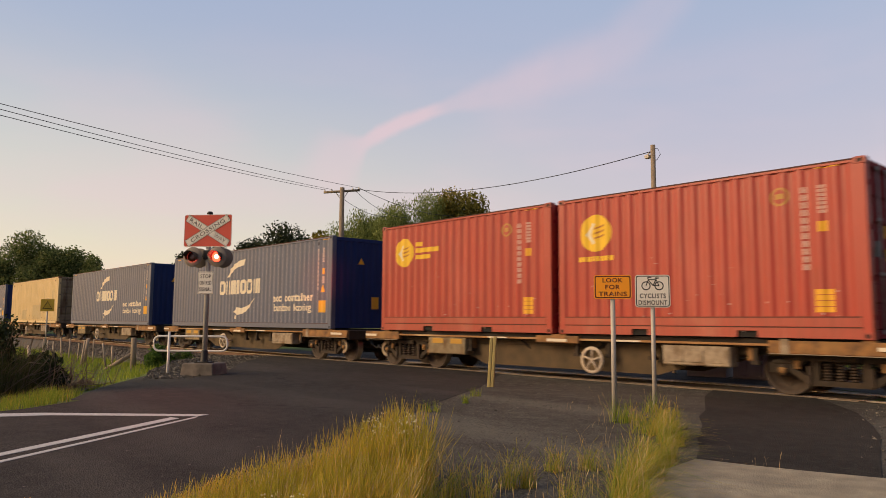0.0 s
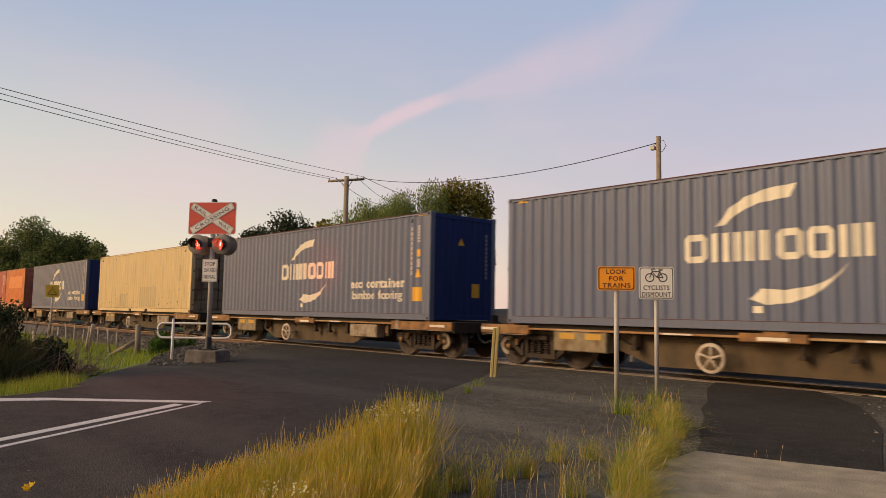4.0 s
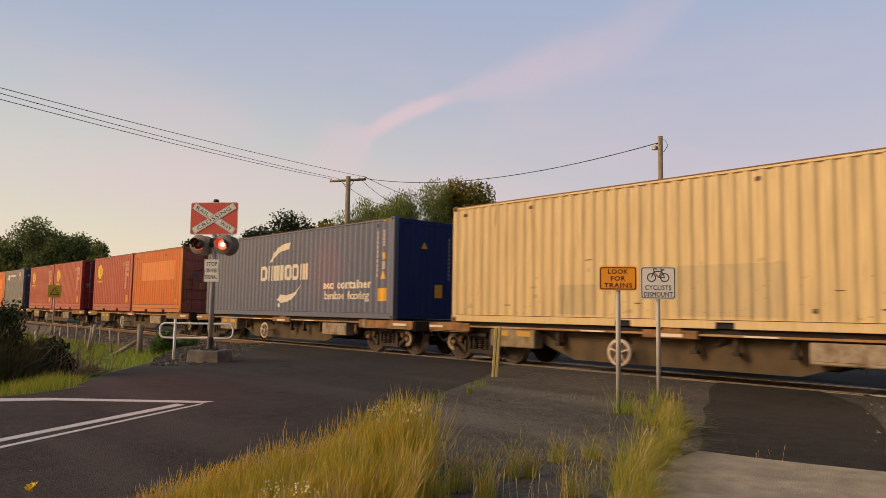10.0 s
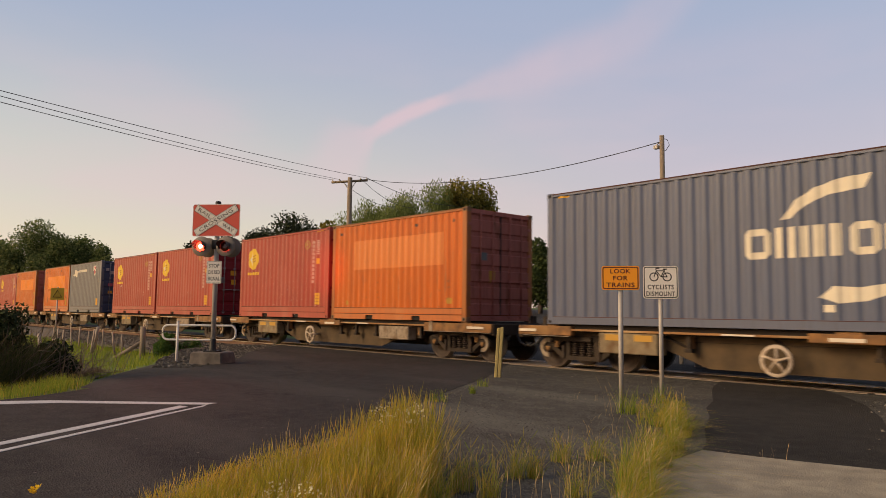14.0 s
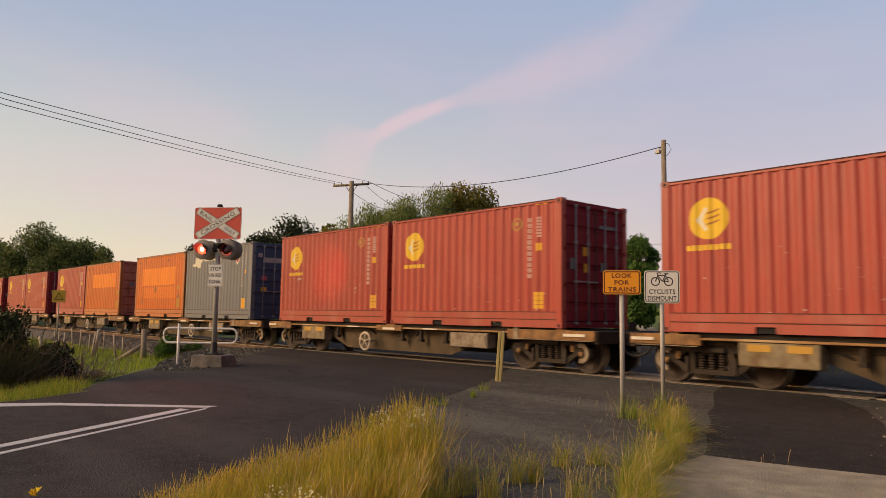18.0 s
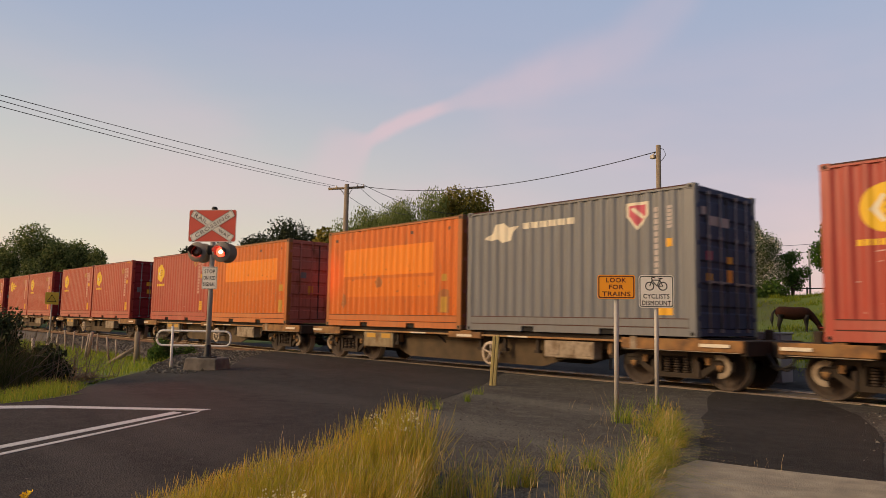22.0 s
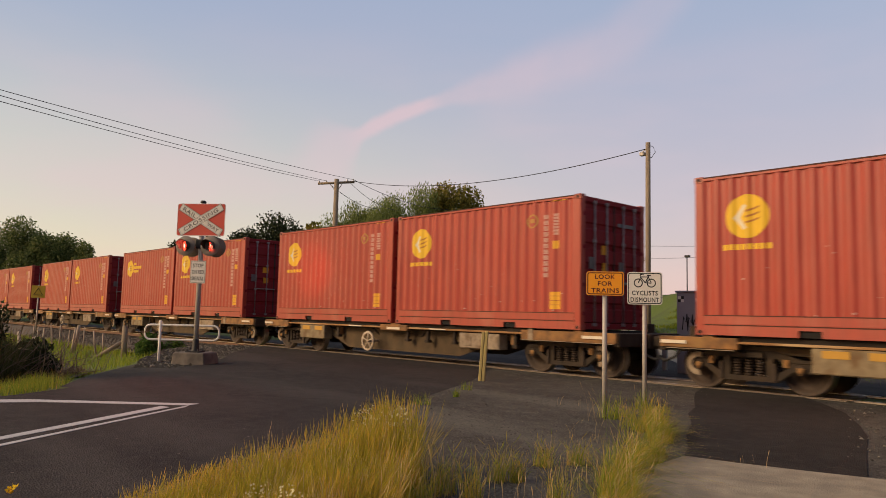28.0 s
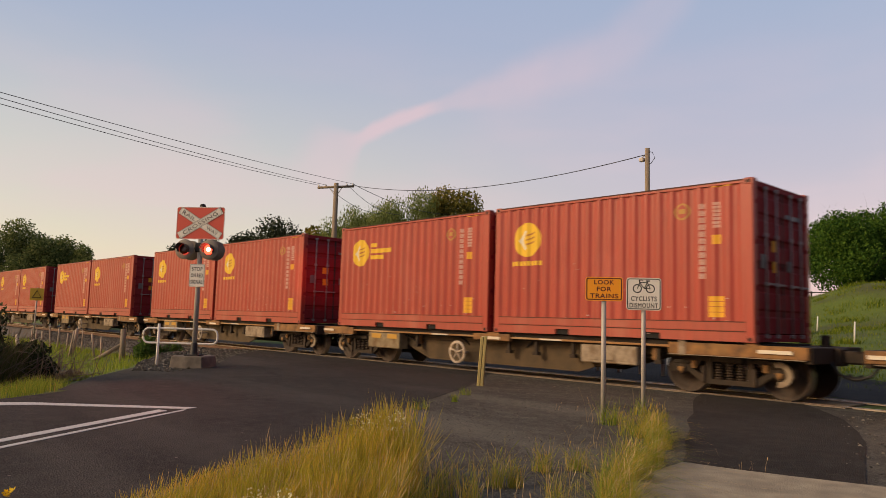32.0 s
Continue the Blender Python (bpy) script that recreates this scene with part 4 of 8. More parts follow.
def grey_container():
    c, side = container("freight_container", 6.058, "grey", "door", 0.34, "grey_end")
    side.poly("logo_figure", [(-5.5, 2.18), (-5.25, 2.28), (-5.1, 2.50), (-4.85, 2.52), (-4.7, 2.40), (-4.40, 2.42), (-4.55, 2.28), (-4.62, 2.10), (-4.9, 2.05), (-5.05, 2.15), (-5.25, 2.12)], "cream_mark", c, "cream emblem shape")
    for k in range(6):
        side.rect("logo_block", -4.25 + 0.25 * k, -4.06 + 0.25 * k, 2.33, 2.47, "cream_mark", c)
    side.poly("shield", [(-1.50, 2.62), (-0.98, 2.62), (-0.98, 2.35), (-1.24, 2.06), (-1.50, 2.35)], "cream_mark", c, "pale shield emblem")
    side.poly("shield_core", [(-1.44, 2.56), (-1.04, 2.56), (-1.04, 2.36), (-1.24, 2.14), (-1.44, 2.36)], "pink", c, lift=0.006)
    side.poly("shield_stroke", [(-1.40, 2.50), (-1.30, 2.52), (-1.08, 2.32), (-1.14, 2.28)], "cream_mark", c, lift=0.009)
    bar_column(side, c, -0.88, -0.78, 1.18, 2.5, 11)
    bar_column(side, c, -0.60, -0.48, 2.05, 2.5, 6)
    side.rect("yellow_label", -0.62, -0.48, 1.70, 1.86, "yellow", c)
    side.rect("data_label", -0.84, -0.48, 0.40, 0.78, "yellow", c)
    end_plates(c, [(0.4, 0.62, 1.45, 1.62, "pink"), (0.4, 0.62, 1.05, 1.2, "yellow"), (1.2, 1.42, 1.42, 1.56, "yellow"), (1.2, 1.42, 1.05, 1.3, "sign_orange"), (0.45, 1.3, 2.12, 2.3, "white_mark"), (0.25, 0.42, 2.3, 2.45, "white_mark")])
    return c


M["code_faded"] = material("faded_code", (0.66, 0.44, 0.38), 0.7, bump=0, second=(0.50, 0.20, 0.15), scale=30, amount=0.9)
M["emblem_dull"] = material("dull_emblem", (0.48, 0.27, 0.07), 0.7, bump=0)
M["scuff"] = material("pale_scrape", (0.60, 0.46, 0.42), 0.8, second=(0.45, 0.2, 0.16), scale=20, amount=0.8, bump=0)
M["logo_shadow"] = material("logo_shadow", (0.46, 0.17, 0.03), 0.6, bump=0)
M["bar_grey"] = material("worn_bar", (0.32, 0.29, 0.29), 0.6, 0.2, second=(0.13, 0.10, 0.10), scale=8)
M["cream_patch"] = paint("cream_patch_paint", (0.54, 0.41, 0.215), worn=0.3, rusty=(0.8, 0.9))
M["cream_rust"] = material("faint_rust", (0.50, 0.32, 0.14), 0.85, second=(0.36, 0.21, 0.09), scale=14, bump=0)
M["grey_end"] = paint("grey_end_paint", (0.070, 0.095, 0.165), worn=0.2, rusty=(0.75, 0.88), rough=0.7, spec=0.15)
# darker copy of the red: the unlit end's shade is in the colour
M["red_end"] = paint("red_end_shaded_paint", (0.25, 0.022, 0.032), worn=0.3, rusty=(0.7, 0.85), rough=0.7, spec=0.15)
M["orange_end"] = paint("faded_end_paint", (0.46, 0.15, 0.115), worn=0.4, rusty=(0.62, 0.75), rough=0.65, spec=0.2)
# base darker and greyer than the cream sides, with dark grime streaks
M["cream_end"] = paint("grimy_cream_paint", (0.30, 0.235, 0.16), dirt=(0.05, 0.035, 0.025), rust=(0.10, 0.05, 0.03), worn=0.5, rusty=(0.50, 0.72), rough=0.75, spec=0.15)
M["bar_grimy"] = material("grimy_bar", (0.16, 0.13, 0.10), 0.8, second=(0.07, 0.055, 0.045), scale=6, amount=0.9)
M["orange_bright"] = paint("bright_orange_paint", (0.86, 0.235, 0.002), dirt=(0.5, 0.12, 0.02), worn=0.3, rusty=(0.8, 0.9))
M["orange_mid"] = paint("mid_orange_paint", (0.76, 0.180, 0.003), dirt=(0.5, 0.12, 0.02), worn=0.3, rusty=(0.75, 0.88))
M["yellow_dull"] = material("dull_yellow_label", (0.55, 0.30, 0.04), 0.7, bump=0)
M["orange_stain"] = paint("stained_orange_paint", (0.40, 0.12, 0.022), worn=0.6)
M["orange_peach"] = paint("peach_paint", (0.74, 0.225, 0.05), dirt=(0.5, 0.12, 0.02), worn=0.3, rusty=(0.75, 0.88))
M["pink"] = material("pink_label", (0.55, 0.10, 0.14), 0.7, bump=0)

WAGON_PITCH = 14.825
FRONT = (None, -3.82, -18.66, -33.6, -48.83, -63.42, -78.2, -92.95, -107.45, -122.2, -137.33, -152.05, -166.45, -181.25, -196.05)


def wagon(wheel_x=-7.22, box_x=-10.85):
    """A container flat wagon. Its origin lies on the near rail side of the deck, below the right end of the load; it runs to -x."""
    w = empty("container_wagon")
    for y in (0.02, CW - 0.14):
        bm = bmesh.new()
        # slim side sill, deeper at the ends
        box(bm, -1.62, 0.86, y - 0.01, y + 0.12, 0.72, 0.93, 0.01)
        part("side_sill", bm, "wagon_rust", w, "rust-brown side sill at the wagon's end")
        bm = bmesh.new()
        box(bm, -13.04, -11.55, y - 0.01, y + 0.12, 0.73, 0.93, 0.01)
        part("side_sill", bm, "wagon_rust", w, "rust-brown side sill at the wagon's end")
        bm = bmesh.new()
        box(bm, -11.56, -1.61, y, y + 0.11, 0.832, 0.874, 0.006)
        part("sill_flange", bm, "wagon_ochre", w, "thin ochre flange along the wagon's side")
        # web coloured near-black to stand in for the shade in this gap
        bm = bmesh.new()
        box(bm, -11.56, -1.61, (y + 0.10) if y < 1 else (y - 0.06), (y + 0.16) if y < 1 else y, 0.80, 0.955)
        part("sill_web", bm, "wagon_black", w, "recessed sill web, black for the shade above the flange")
        if y < 1:
            for x0, x1 in ((-1.60, 0.80), (-12.9, -11.6)):
                bm = bmesh.new()
                box(bm, x0, x1, y - 0.03, y + 0.04, 0.708, 0.719)
                part("sill_lip", bm, "pale", w, "thin pale lip below the sill")
    bm = bmesh.new()
    yc = CW / 2
    prof = [(-12.6, 0.90), (-12.6, 0.70), (-9.9, 0.66), (-8.6, 0.21), (-3.9, 0.21), (-2.4, 0.66), (0.4, 0.70), (0.4, 0.90)]
    panel_shape(bm, prof, yc - 0.88, yc - 0.84)
    panel_shape(bm, prof, yc + 0.84, yc + 0.88)
    box(bm, -12.6, 0.4, yc - 0.90, yc + 0.90, 0.88, 0.91)
    part("centre_sill", bm, "wagon_belly", w, "rusty fish-bellied centre sill")
    # added black box closes the see-through gap and stands in for its shade
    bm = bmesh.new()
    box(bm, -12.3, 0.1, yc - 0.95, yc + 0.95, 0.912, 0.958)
    part("deck", bm, "dark", w, "black filler plate for the shade below the load")
    for x in (0.84, -13.02):
        bm = bmesh.new()
        box(bm, x - 0.06, x + 0.06, 0.06, CW - 0.06, 0.66, 0.93, 0.012)
        part("headstock", bm, "wagon_dark", w)
    for x in (-0.4, -3.0, -6.1, -9.2, -11.8):
        bm = bmesh.new()
        box(bm, x - 0.12, x + 0.12, 0.10, CW - 0.10, 0.80, 0.90, 0.01)
        part("cross_member", bm, "wagon_dark", w)
    bm = bmesh.new()
    box(bm, -6.70, -5.55, -0.015, 0.10, 0.77, 0.925, 0.012)
    part("deck_block", bm, "wagon_rust", w, "ochre block at the middle of the sill")
    for x in (-4.4, -7.9):
        bm = bmesh.new()
        box(bm, x - 0.30, x + 0.30, 0.012, 0.019, 0.838, 0.868)
        part("marker_plate", bm, "pale_bright", w, "thin pale strip")
    for x in (-0.09, -6.0, -6.2, -12.1):
        for y in (0.03, CW - 0.17):
            bm = bmesh.new()
            box(bm, x - 0.10, x + 0.10, y, y + 0.14, 0.905, 0.958, 0.01)
            part("twist_lock", bm, "wagon_rust", w)
    for x0, x1, z0, z1, mat, label in ((-3.62, -2.30, 0.44, 0.80, "pale", "pale worn equipment box"), (box_x, box_x + 1.36, 0.41, 0.82, "tool_box", "ochre tool box with worn yellow patches")):
        bm = bmesh.new()
        box(bm, x0, x1, 0.03, 0.34, z0, z1, 0.02)
        b = part("equipment_box", bm, mat, w, label)
        if mat == "pale":
            for f in (0.06, 0.36, 0.70):
                bm = bmesh.new()
                box(bm, x0 + (x1 - x0) * f, x0 + (x1 - x0) * (f + 0.26), 0.018, 0.031, z0 + 0.06, z1 - 0.06, 0.006)
                part("panel", bm, "pale", b)
        else:
            for f, wd in ((0.12, 0.30), (0.62, 0.30)):
                bm = bmesh.new()
                box(bm, x0 + (x1 - x0) * f, x0 + (x1 - x0) * (f + wd), 0.022, 0.031, z1 - 0.15, z1 - 0.03)
                part("stencil", bm, "yellow_dull", b)
    # hangers, pipes and levers below the deck
    for x in (-1.9, -3.9, -4.9, -5.7, -8.9):
        bm = bmesh.new()
        box(bm, x - 0.04, x + 0.04, 0.12, 0.20, 0.52, 0.84, 0.006)
        box(bm, x - 0.07, x + 0.07, 0.10, 0.24, 0.50, 0.57, 0.006)
        part("hanger", bm, "wagon_dark", w)
    bm = bmesh.new()
    tube(bm, [(0.5, 0.34, 0.68), (-1.8, 0.34, 0.72), (-2.2, 0.40, 0.60), (-5.4, 0.40, 0.58), (-5.7, 0.36, 0.70), (-12.6, 0.36, 0.68)], 0.024, 6)
    part("brake_pipe", bm, "wagon_dark", w)
    bm = bmesh.new()
    box(bm, -4.78, -4.22, 0.42, 0.80, 0.46, 0.74, 0.04)
    rod(bm, (-4.22, 0.6, 0.60), (-3.9, 0.6, 0.60), 0.05, seg=8)
    part("brake_valve", bm, "wheel", w)
    bm = bmesh.new()
    lathe(bm, [(0.0, 0), (0.13, 0.0), (0.15, 0.03), (0.15, 0.26), (0.0, 0.28)], True, 14, (-7.9, 0.5, 0.52))
    part("brake_cylinder", bm, "wagon_dark", w)
    # reflective strips and pale plates on the sill
    for x0, x1 in ((0.05, 0.62), (-13.0, -12.5), (-6.38, -5.85)):
        bm = bmesh.new()
        box(bm, x0, x1, -0.024, -0.012, 0.80, 0.86)
        part("marker_plate", bm, "pale_bright", w, "pale reflective strip")
    bm = bmesh.new()
    box(bm, -1.42, -1.28, 0.0, 0.05, 0.70, 0.96, 0.01)
    part("bracket", bm, "pale", w)
    # hand brake wheel
    bm = bmesh.new()
    c = Vector((wheel_x, -0.02, 0.45))
    lathe(bm, [(0.215, -0.015), (0.268, -0.02), (0.275, 0.0), (0.268, 0.02), (0.215, 0.015), (0.215, -0.015)], True, 28, c)
    for k in range(5):
        a = 2 * math.pi * k / 5 + 0.3
        rod(bm, c, c + Vector((0.225 * math.cos(a), 0, 0.225 * math.sin(a))), 0.024, 0.020, 6)
    rod(bm, c + Vector((0, -0.03, 0)), c + Vector((0, 0.5, 0)), 0.035, seg=8)
    part("hand_brake_wheel", bm, "wheel_white", w, "white spoked hand brake wheel")
    bm = bmesh.new()
    rod(bm, (-4.1, yc - 0.7, 0.85), (-5.0, yc - 0.55, 0.48), 0.03)
    rod(bm, (-8.6, yc - 0.5, 0.60), (-2.6, yc - 0.5, 0.62), 0.02)
    rod(bm, (-8.0, yc - 0.8, 0.78), (-1.6, yc - 0.8, 0.80), 0.016)
    part("brake_rigging", bm, "wagon_dark", w)
    bm = bmesh.new()
    lathe(bm, [(0.0, 0), (0.17, 0.0), (0.19, 0.04), (0.19, 0.66), (0.17, 0.70), (0.0, 0.70)], True, 16, (-8.45, 0.35, 0.60))
    part("air_tank", bm, "wagon_dark", w)
    # end platforms with the posts that keep the load in its place
    for x0, x1 in ((0.15, 0.84), (-13.02, -12.34)):
        bm = bmesh.new()
        box(bm, x0, x1, 0.10, CW - 0.10, 0.885, 0.925, 0.006)
        part("end_platform", bm, "wagon_dark", w)
        for y in ((CW - 0.42,) if x0 > 0 else (0.42, CW - 0.42)):
            bm = bmesh.new()
            xm = x0 + 0.26 if x0 > 0 else x1 - 0.22
            box(bm, xm - 0.07, xm + 0.07, y - 0.07, y + 0.07, 0.92, 1.13, 0.02)
            box(bm, xm - 0.10, xm + 0.10, y - 0.10, y + 0.10, 0.92, 0.945, 0.006)
            part("end_post", bm, "wagon_dark", w, "short dark locating post")
    # rods, stays and valves between the flange and the centre sill
    for x0, z0, x1, z1 in ((-2.3, 0.84, -3.0, 0.40), (-9.6, 0.84, -8.7, 0.42), (-5.0, 0.84, -5.6, 0.50), (-7.4, 0.84, -7.0, 0.46)):
        bm = bmesh.new()
        rod(bm, (x0, 0.22, z0), (x1, 0.46, z1), 0.028, seg=6)
        part("stay", bm, "wagon_black", w)
    for x in (-2.0, -8.9):
        bm = bmesh.new()
        box(bm, x - 0.05, x + 0.05, 0.16, 0.30, 0.56, 0.84, 0.012)
        rod(bm, (x, 0.15, 0.62), (x, 0.34, 0.62), 0.045, seg=8)
        part("bracket", bm, "wagon_rust", w)
    # couplers
    for s, x in ((1, 0.88), (-1, -13.06)):
        bm = bmesh.new()
        box(bm, min(x, x + s * 0.50), max(x, x + s * 0.50), yc - 0.10, yc + 0.10, 0.66, 0.88, 0.03)
        part("coupler", bm, "wagon_dark", w)
        bm = bmesh.new()
        box(bm, min(x, x + s * 0.12), max(x, x + s * 0.12), yc - 0.2, yc + 0.2, 0.62, 0.92, 0.02)
        part("draft_pocket", bm, "wagon_dark", w)
        bm = bmesh.new()
        tube(bm, [(x, yc - 0.35, 0.70), (x + s * 0.15, yc - 0.38, 0.50), (x + s * 0.36, yc - 0.38, 0.42), (x + s * 0.50, yc - 0.36, 0.50)], 0.03, 6)
        part("brake_hose", bm, "black", w)
    wheels = []
    for bx in (-0.62, -11.52):
        b = empty("bogie")
        b.parent = w
        b.location = (bx, yc, 0)
        for sy in (-1, 1):
            y = sy * 0.83
            bm = bmesh.new()
            # the frame's window holds the springs: built from top and bottom members and two columns
            panel_shape(bm, [(-1.15, 0.54), (-1.15, 0.38), (-0.72, 0.40), (-0.52, 0.60), (0.52, 0.60), (0.72, 0.40), (1.15, 0.38), (1.15, 0.54), (0.78, 0.64), (0.48, 0.73), (-0.48, 0.73), (-0.78, 0.64)], y - 0.06, y + 0.06)
            panel_shape(bm, [(-0.80, 0.42), (-0.50, 0.20), (0.50, 0.20), (0.80, 0.42), (0.66, 0.44), (0.42, 0.29), (-0.42, 0.29), (-0.66, 0.44)], y - 0.06, y + 0.06)
            for sx in (-1, 1):
                box(bm, sx * 0.38 - 0.06, sx * 0.38 + 0.06, y - 0.055, y + 0.055, 0.26, 0.64)
            f = part("side_frame", bm, "wagon_dark", b, "dark rusty cast side frame")
            for sx in (-0.2, 0.0, 0.2):
                bm = bmesh.new()
                for k in range(6):
                    lathe(bm, [(0.05, 0), (0.075, 0.012), (0.075, 0.03), (0.05, 0.042)], False, 8, (sx, y, 0.29 + 0.048 * k))
                part("spring", bm, "wheel", f)
            for sx in (-0.9, 0.9):
                bm = bmesh.new()
                lathe(bm, [(0.0, sy * 0.10), (0.075, sy * 0.10), (0.095, sy * 0.07), (0.11, sy * -0.06)], True, 14, (sx, y, 0.43))
                part("axle_box", bm, "wheel", f)
                bm = bmesh.new()
                lathe(bm, [(0.0, sy * 0.118), (0.045, sy * 0.118), (0.055, sy * 0.10)], True, 10, (sx, y, 0.43))
                for k in range(3):
                    a = 2.094 * k + 0.5
                    rod(bm, (sx + 0.065 * math.cos(a), y + sy * 0.09, 0.43 + 0.065 * math.sin(a)), (sx + 0.065 * math.cos(a), y + sy * 0.112, 0.43 + 0.065 * math.sin(a)), 0.012, seg=6)
                part("bearing_cap", bm, "wagon_rust", f, "brown bearing cap with bolts")
                bm = bmesh.new()
                box(bm, sx - 0.17, sx + 0.17, y + sy * 0.03 - 0.05, y + sy * 0.03 + 0.05, 0.535, 0.60, 0.015)
                part("pedestal", bm, "wagon_dark", f)
                if sx * (1 if bx > -5 else -1) > 0:
                    bm = bmesh.new()
                    arc = [radians(-100 + 215 * k / 12) for k in range(13)]
                    m_ = 1 if sx > 0 else -1
                    panel_shape(bm, [(sx + m_ * 0.215 * math.cos(t_), 0.45 + 0.215 * math.sin(t_)) for t_ in arc] + [(sx + m_ * 0.12 * math.cos(t_), 0.45 + 0.12 * math.sin(t_)) for t_ in arc[::-1]], y + sy * 0.065, y + sy * 0.11)
                    part("axle_guard", bm, "pale", f, "pale painted curved axle guard")
        bm = bmesh.new()
        box(bm, -0.20, 0.20, -0.80, 0.80, 0.56, 0.74, 0.02)
        box(bm, -0.30, 0.30, -0.97, -0.80, 0.60, 0.70, 0.015)
        part("bolster", bm, "wagon_dark", b)
        for sx in (-1, 1):
            bm = bmesh.new()
            box(bm, sx * 0.47 - 0.05, sx * 0.47 + 0.05, -0.74, 0.74, 0.30, 0.40, 0.01)
            rod(bm, (sx * 0.47, -0.80, 0.36), (sx * 0.30, -0.80, 0.76), 0.022, seg=6)
            box(bm, sx * 0.47 - 0.03, sx * 0.47 + 0.03, -0.93, -0.87, 0.22, 0.52, 0.01)
            part("brake_beam", bm, "wheel", b)
            bm = bmesh.new()
            box(bm, sx * 0.66 - 0.05, sx * 0.66 + 0.05, -0.92, -0.88, 0.46, 0.60, 0.01)
            rod(bm, (sx * 0.66, -0.94, 0.53), (sx * 0.66, -0.86, 0.53), 0.03, seg=8)
            part("wear_plate", bm, "wagon_rust", b)
        for sx in (-0.9, 0.9):
            bm = bmesh.new()
            for sy in (-1, 1):
                y = sy * 0.60
                lathe(bm, [(0.10, y - sy * 0.02), (0.13, y - sy * 0.06), (0.36, y - sy * 0.04), (0.375, y - sy * 0.06), (0.445, y - sy * 0.085)], True, 32)
                lathe(bm, [(0.445, y - sy * 0.085), (0.44, y - sy * 0.06)], True, 32, mi=1)
                lathe(bm, [(0.44, y - sy * 0.06), (0.42, y + sy * 0.065)], True, 32, mi=1)
                lathe(bm, [(0.42, y + sy * 0.065), (0.355, y + sy * 0.065), (0.34, y + sy * 0.02), (0.16, y + sy * 0.03), (0.14, y + sy * 0.08), (0.0, y + sy * 0.08)], True, 32)
                for k in range(4):
                    a = math.pi / 2 * k
                    rod(bm, (0.25 * math.cos(a), y + sy * 0.015, 0.25 * math.sin(a)), (0.25 * math.cos(a), y + sy * 0.034, 0.25 * math.sin(a)), 0.035, seg=8)
            rod(bm, (0, -0.75, 0), (0, 0.75, 0), 0.075, seg=12)
            o = part("wheelset", bm, ["wheel", "tread"], b, "rusty steel wheelset with polished treads", at=(sx, 0, 0.425))
            wheels.append(o)
    return w


# near-black puts the sill gap's shade into the colour; the stays share it
M["wagon_black"] = material("black_steel", (0.016, 0.012, 0.009), 0.9, second=(0.03, 0.02, 0.013), scale=6)
M["wagon_ochre"] = material("ochre_flange", (0.40, 0.20, 0.065), 0.75, second=(0.20, 0.095, 0.035), scale=4, stretch=(0.4, 1, 1), amount=0.9, third=(0.50, 0.33, 0.16), third_scale=1.3, third_cut=(0.52, 0.66))
M["wagon_belly"] = material("wagon_belly", (0.110, 0.072, 0.034), 0.85, second=(0.050, 0.034, 0.018), scale=3, amount=0.8)
M["wheel_white"] = material("worn_white_paint", (0.62, 0.52, 0.40), 0.7, second=(0.36, 0.26, 0.17), scale=12, amount=0.8, bump=0)
M["pale_bright"] = material("reflective_strip", (0.75, 0.66, 0.52), 0.5, bump=0)


def build_train():
    """All wagons and their loads, as (thing, place along the track at the start)."""
    moving = []
    first, other = wagon(), wagon(-5.2, -10.35)
    for w in (first, other):
        tagged(w, "rusty brown flat wagon under its containers", "wagon", "wagons of the train")
    masters = {}
    load = {1: "ra rb", 2: "n", 3: "n", 4: "c", 5: "n", 6: "o0 ra", 7: "ra rc", 8: "g o2", 9: "o1 ra", 10: "ra ra", 11: "ra rb", 12: "ra ra", 13: "ra rb", 14: "ra ra"}
    make = {"ra": lambda: red_container(False), "rb": lambda: red_container(True), "rc": lambda: red_container(False, True), "n": navy_container, "c": cream_container,
            "o0": lambda: orange_container(0), "o1": lambda: orange_container(1), "o2": lambda: orange_container(2), "g": grey_container}
    labels = {"ra": "red corrugated container with round yellow logo", "rb": "red corrugated container with yellow logo and three yellow lines",
              "rc": "red corrugated container with pale scrapes below its yellow logo",
              "n": "faded navy blue forty foot container with cream markings", "c": "weathered cream forty foot container with faded patches",
              "o0": "bright orange corrugated container, plain and streaked", "o1": "orange corrugated container with a brighter painted band",
              "o2": "orange container with bright band and dark stains", "g": "grey corrugated container with pale emblems and navy doors"}
    for k in range(1, 15):
        proto = other if k in (1, 8, 9) else first
        w = proto if k in (1, 2) else copy_thing(proto, Matrix.Identity(4))
        moving.append((w, FRONT[k], 0.0))
        x = FRONT[k]
        for kind in load[k].split():
            if kind not in masters:
                masters[kind] = make[kind]()
                c = masters[kind]
            else:
                c = copy_thing(masters[kind], Matrix.Identity(4))
            tagged(c, labels[kind], "container", "containers on the train")
            moving.append((c, x, DECK))
            x -= 6.058 + 0.20
    return moving


TRAIN = build_train()


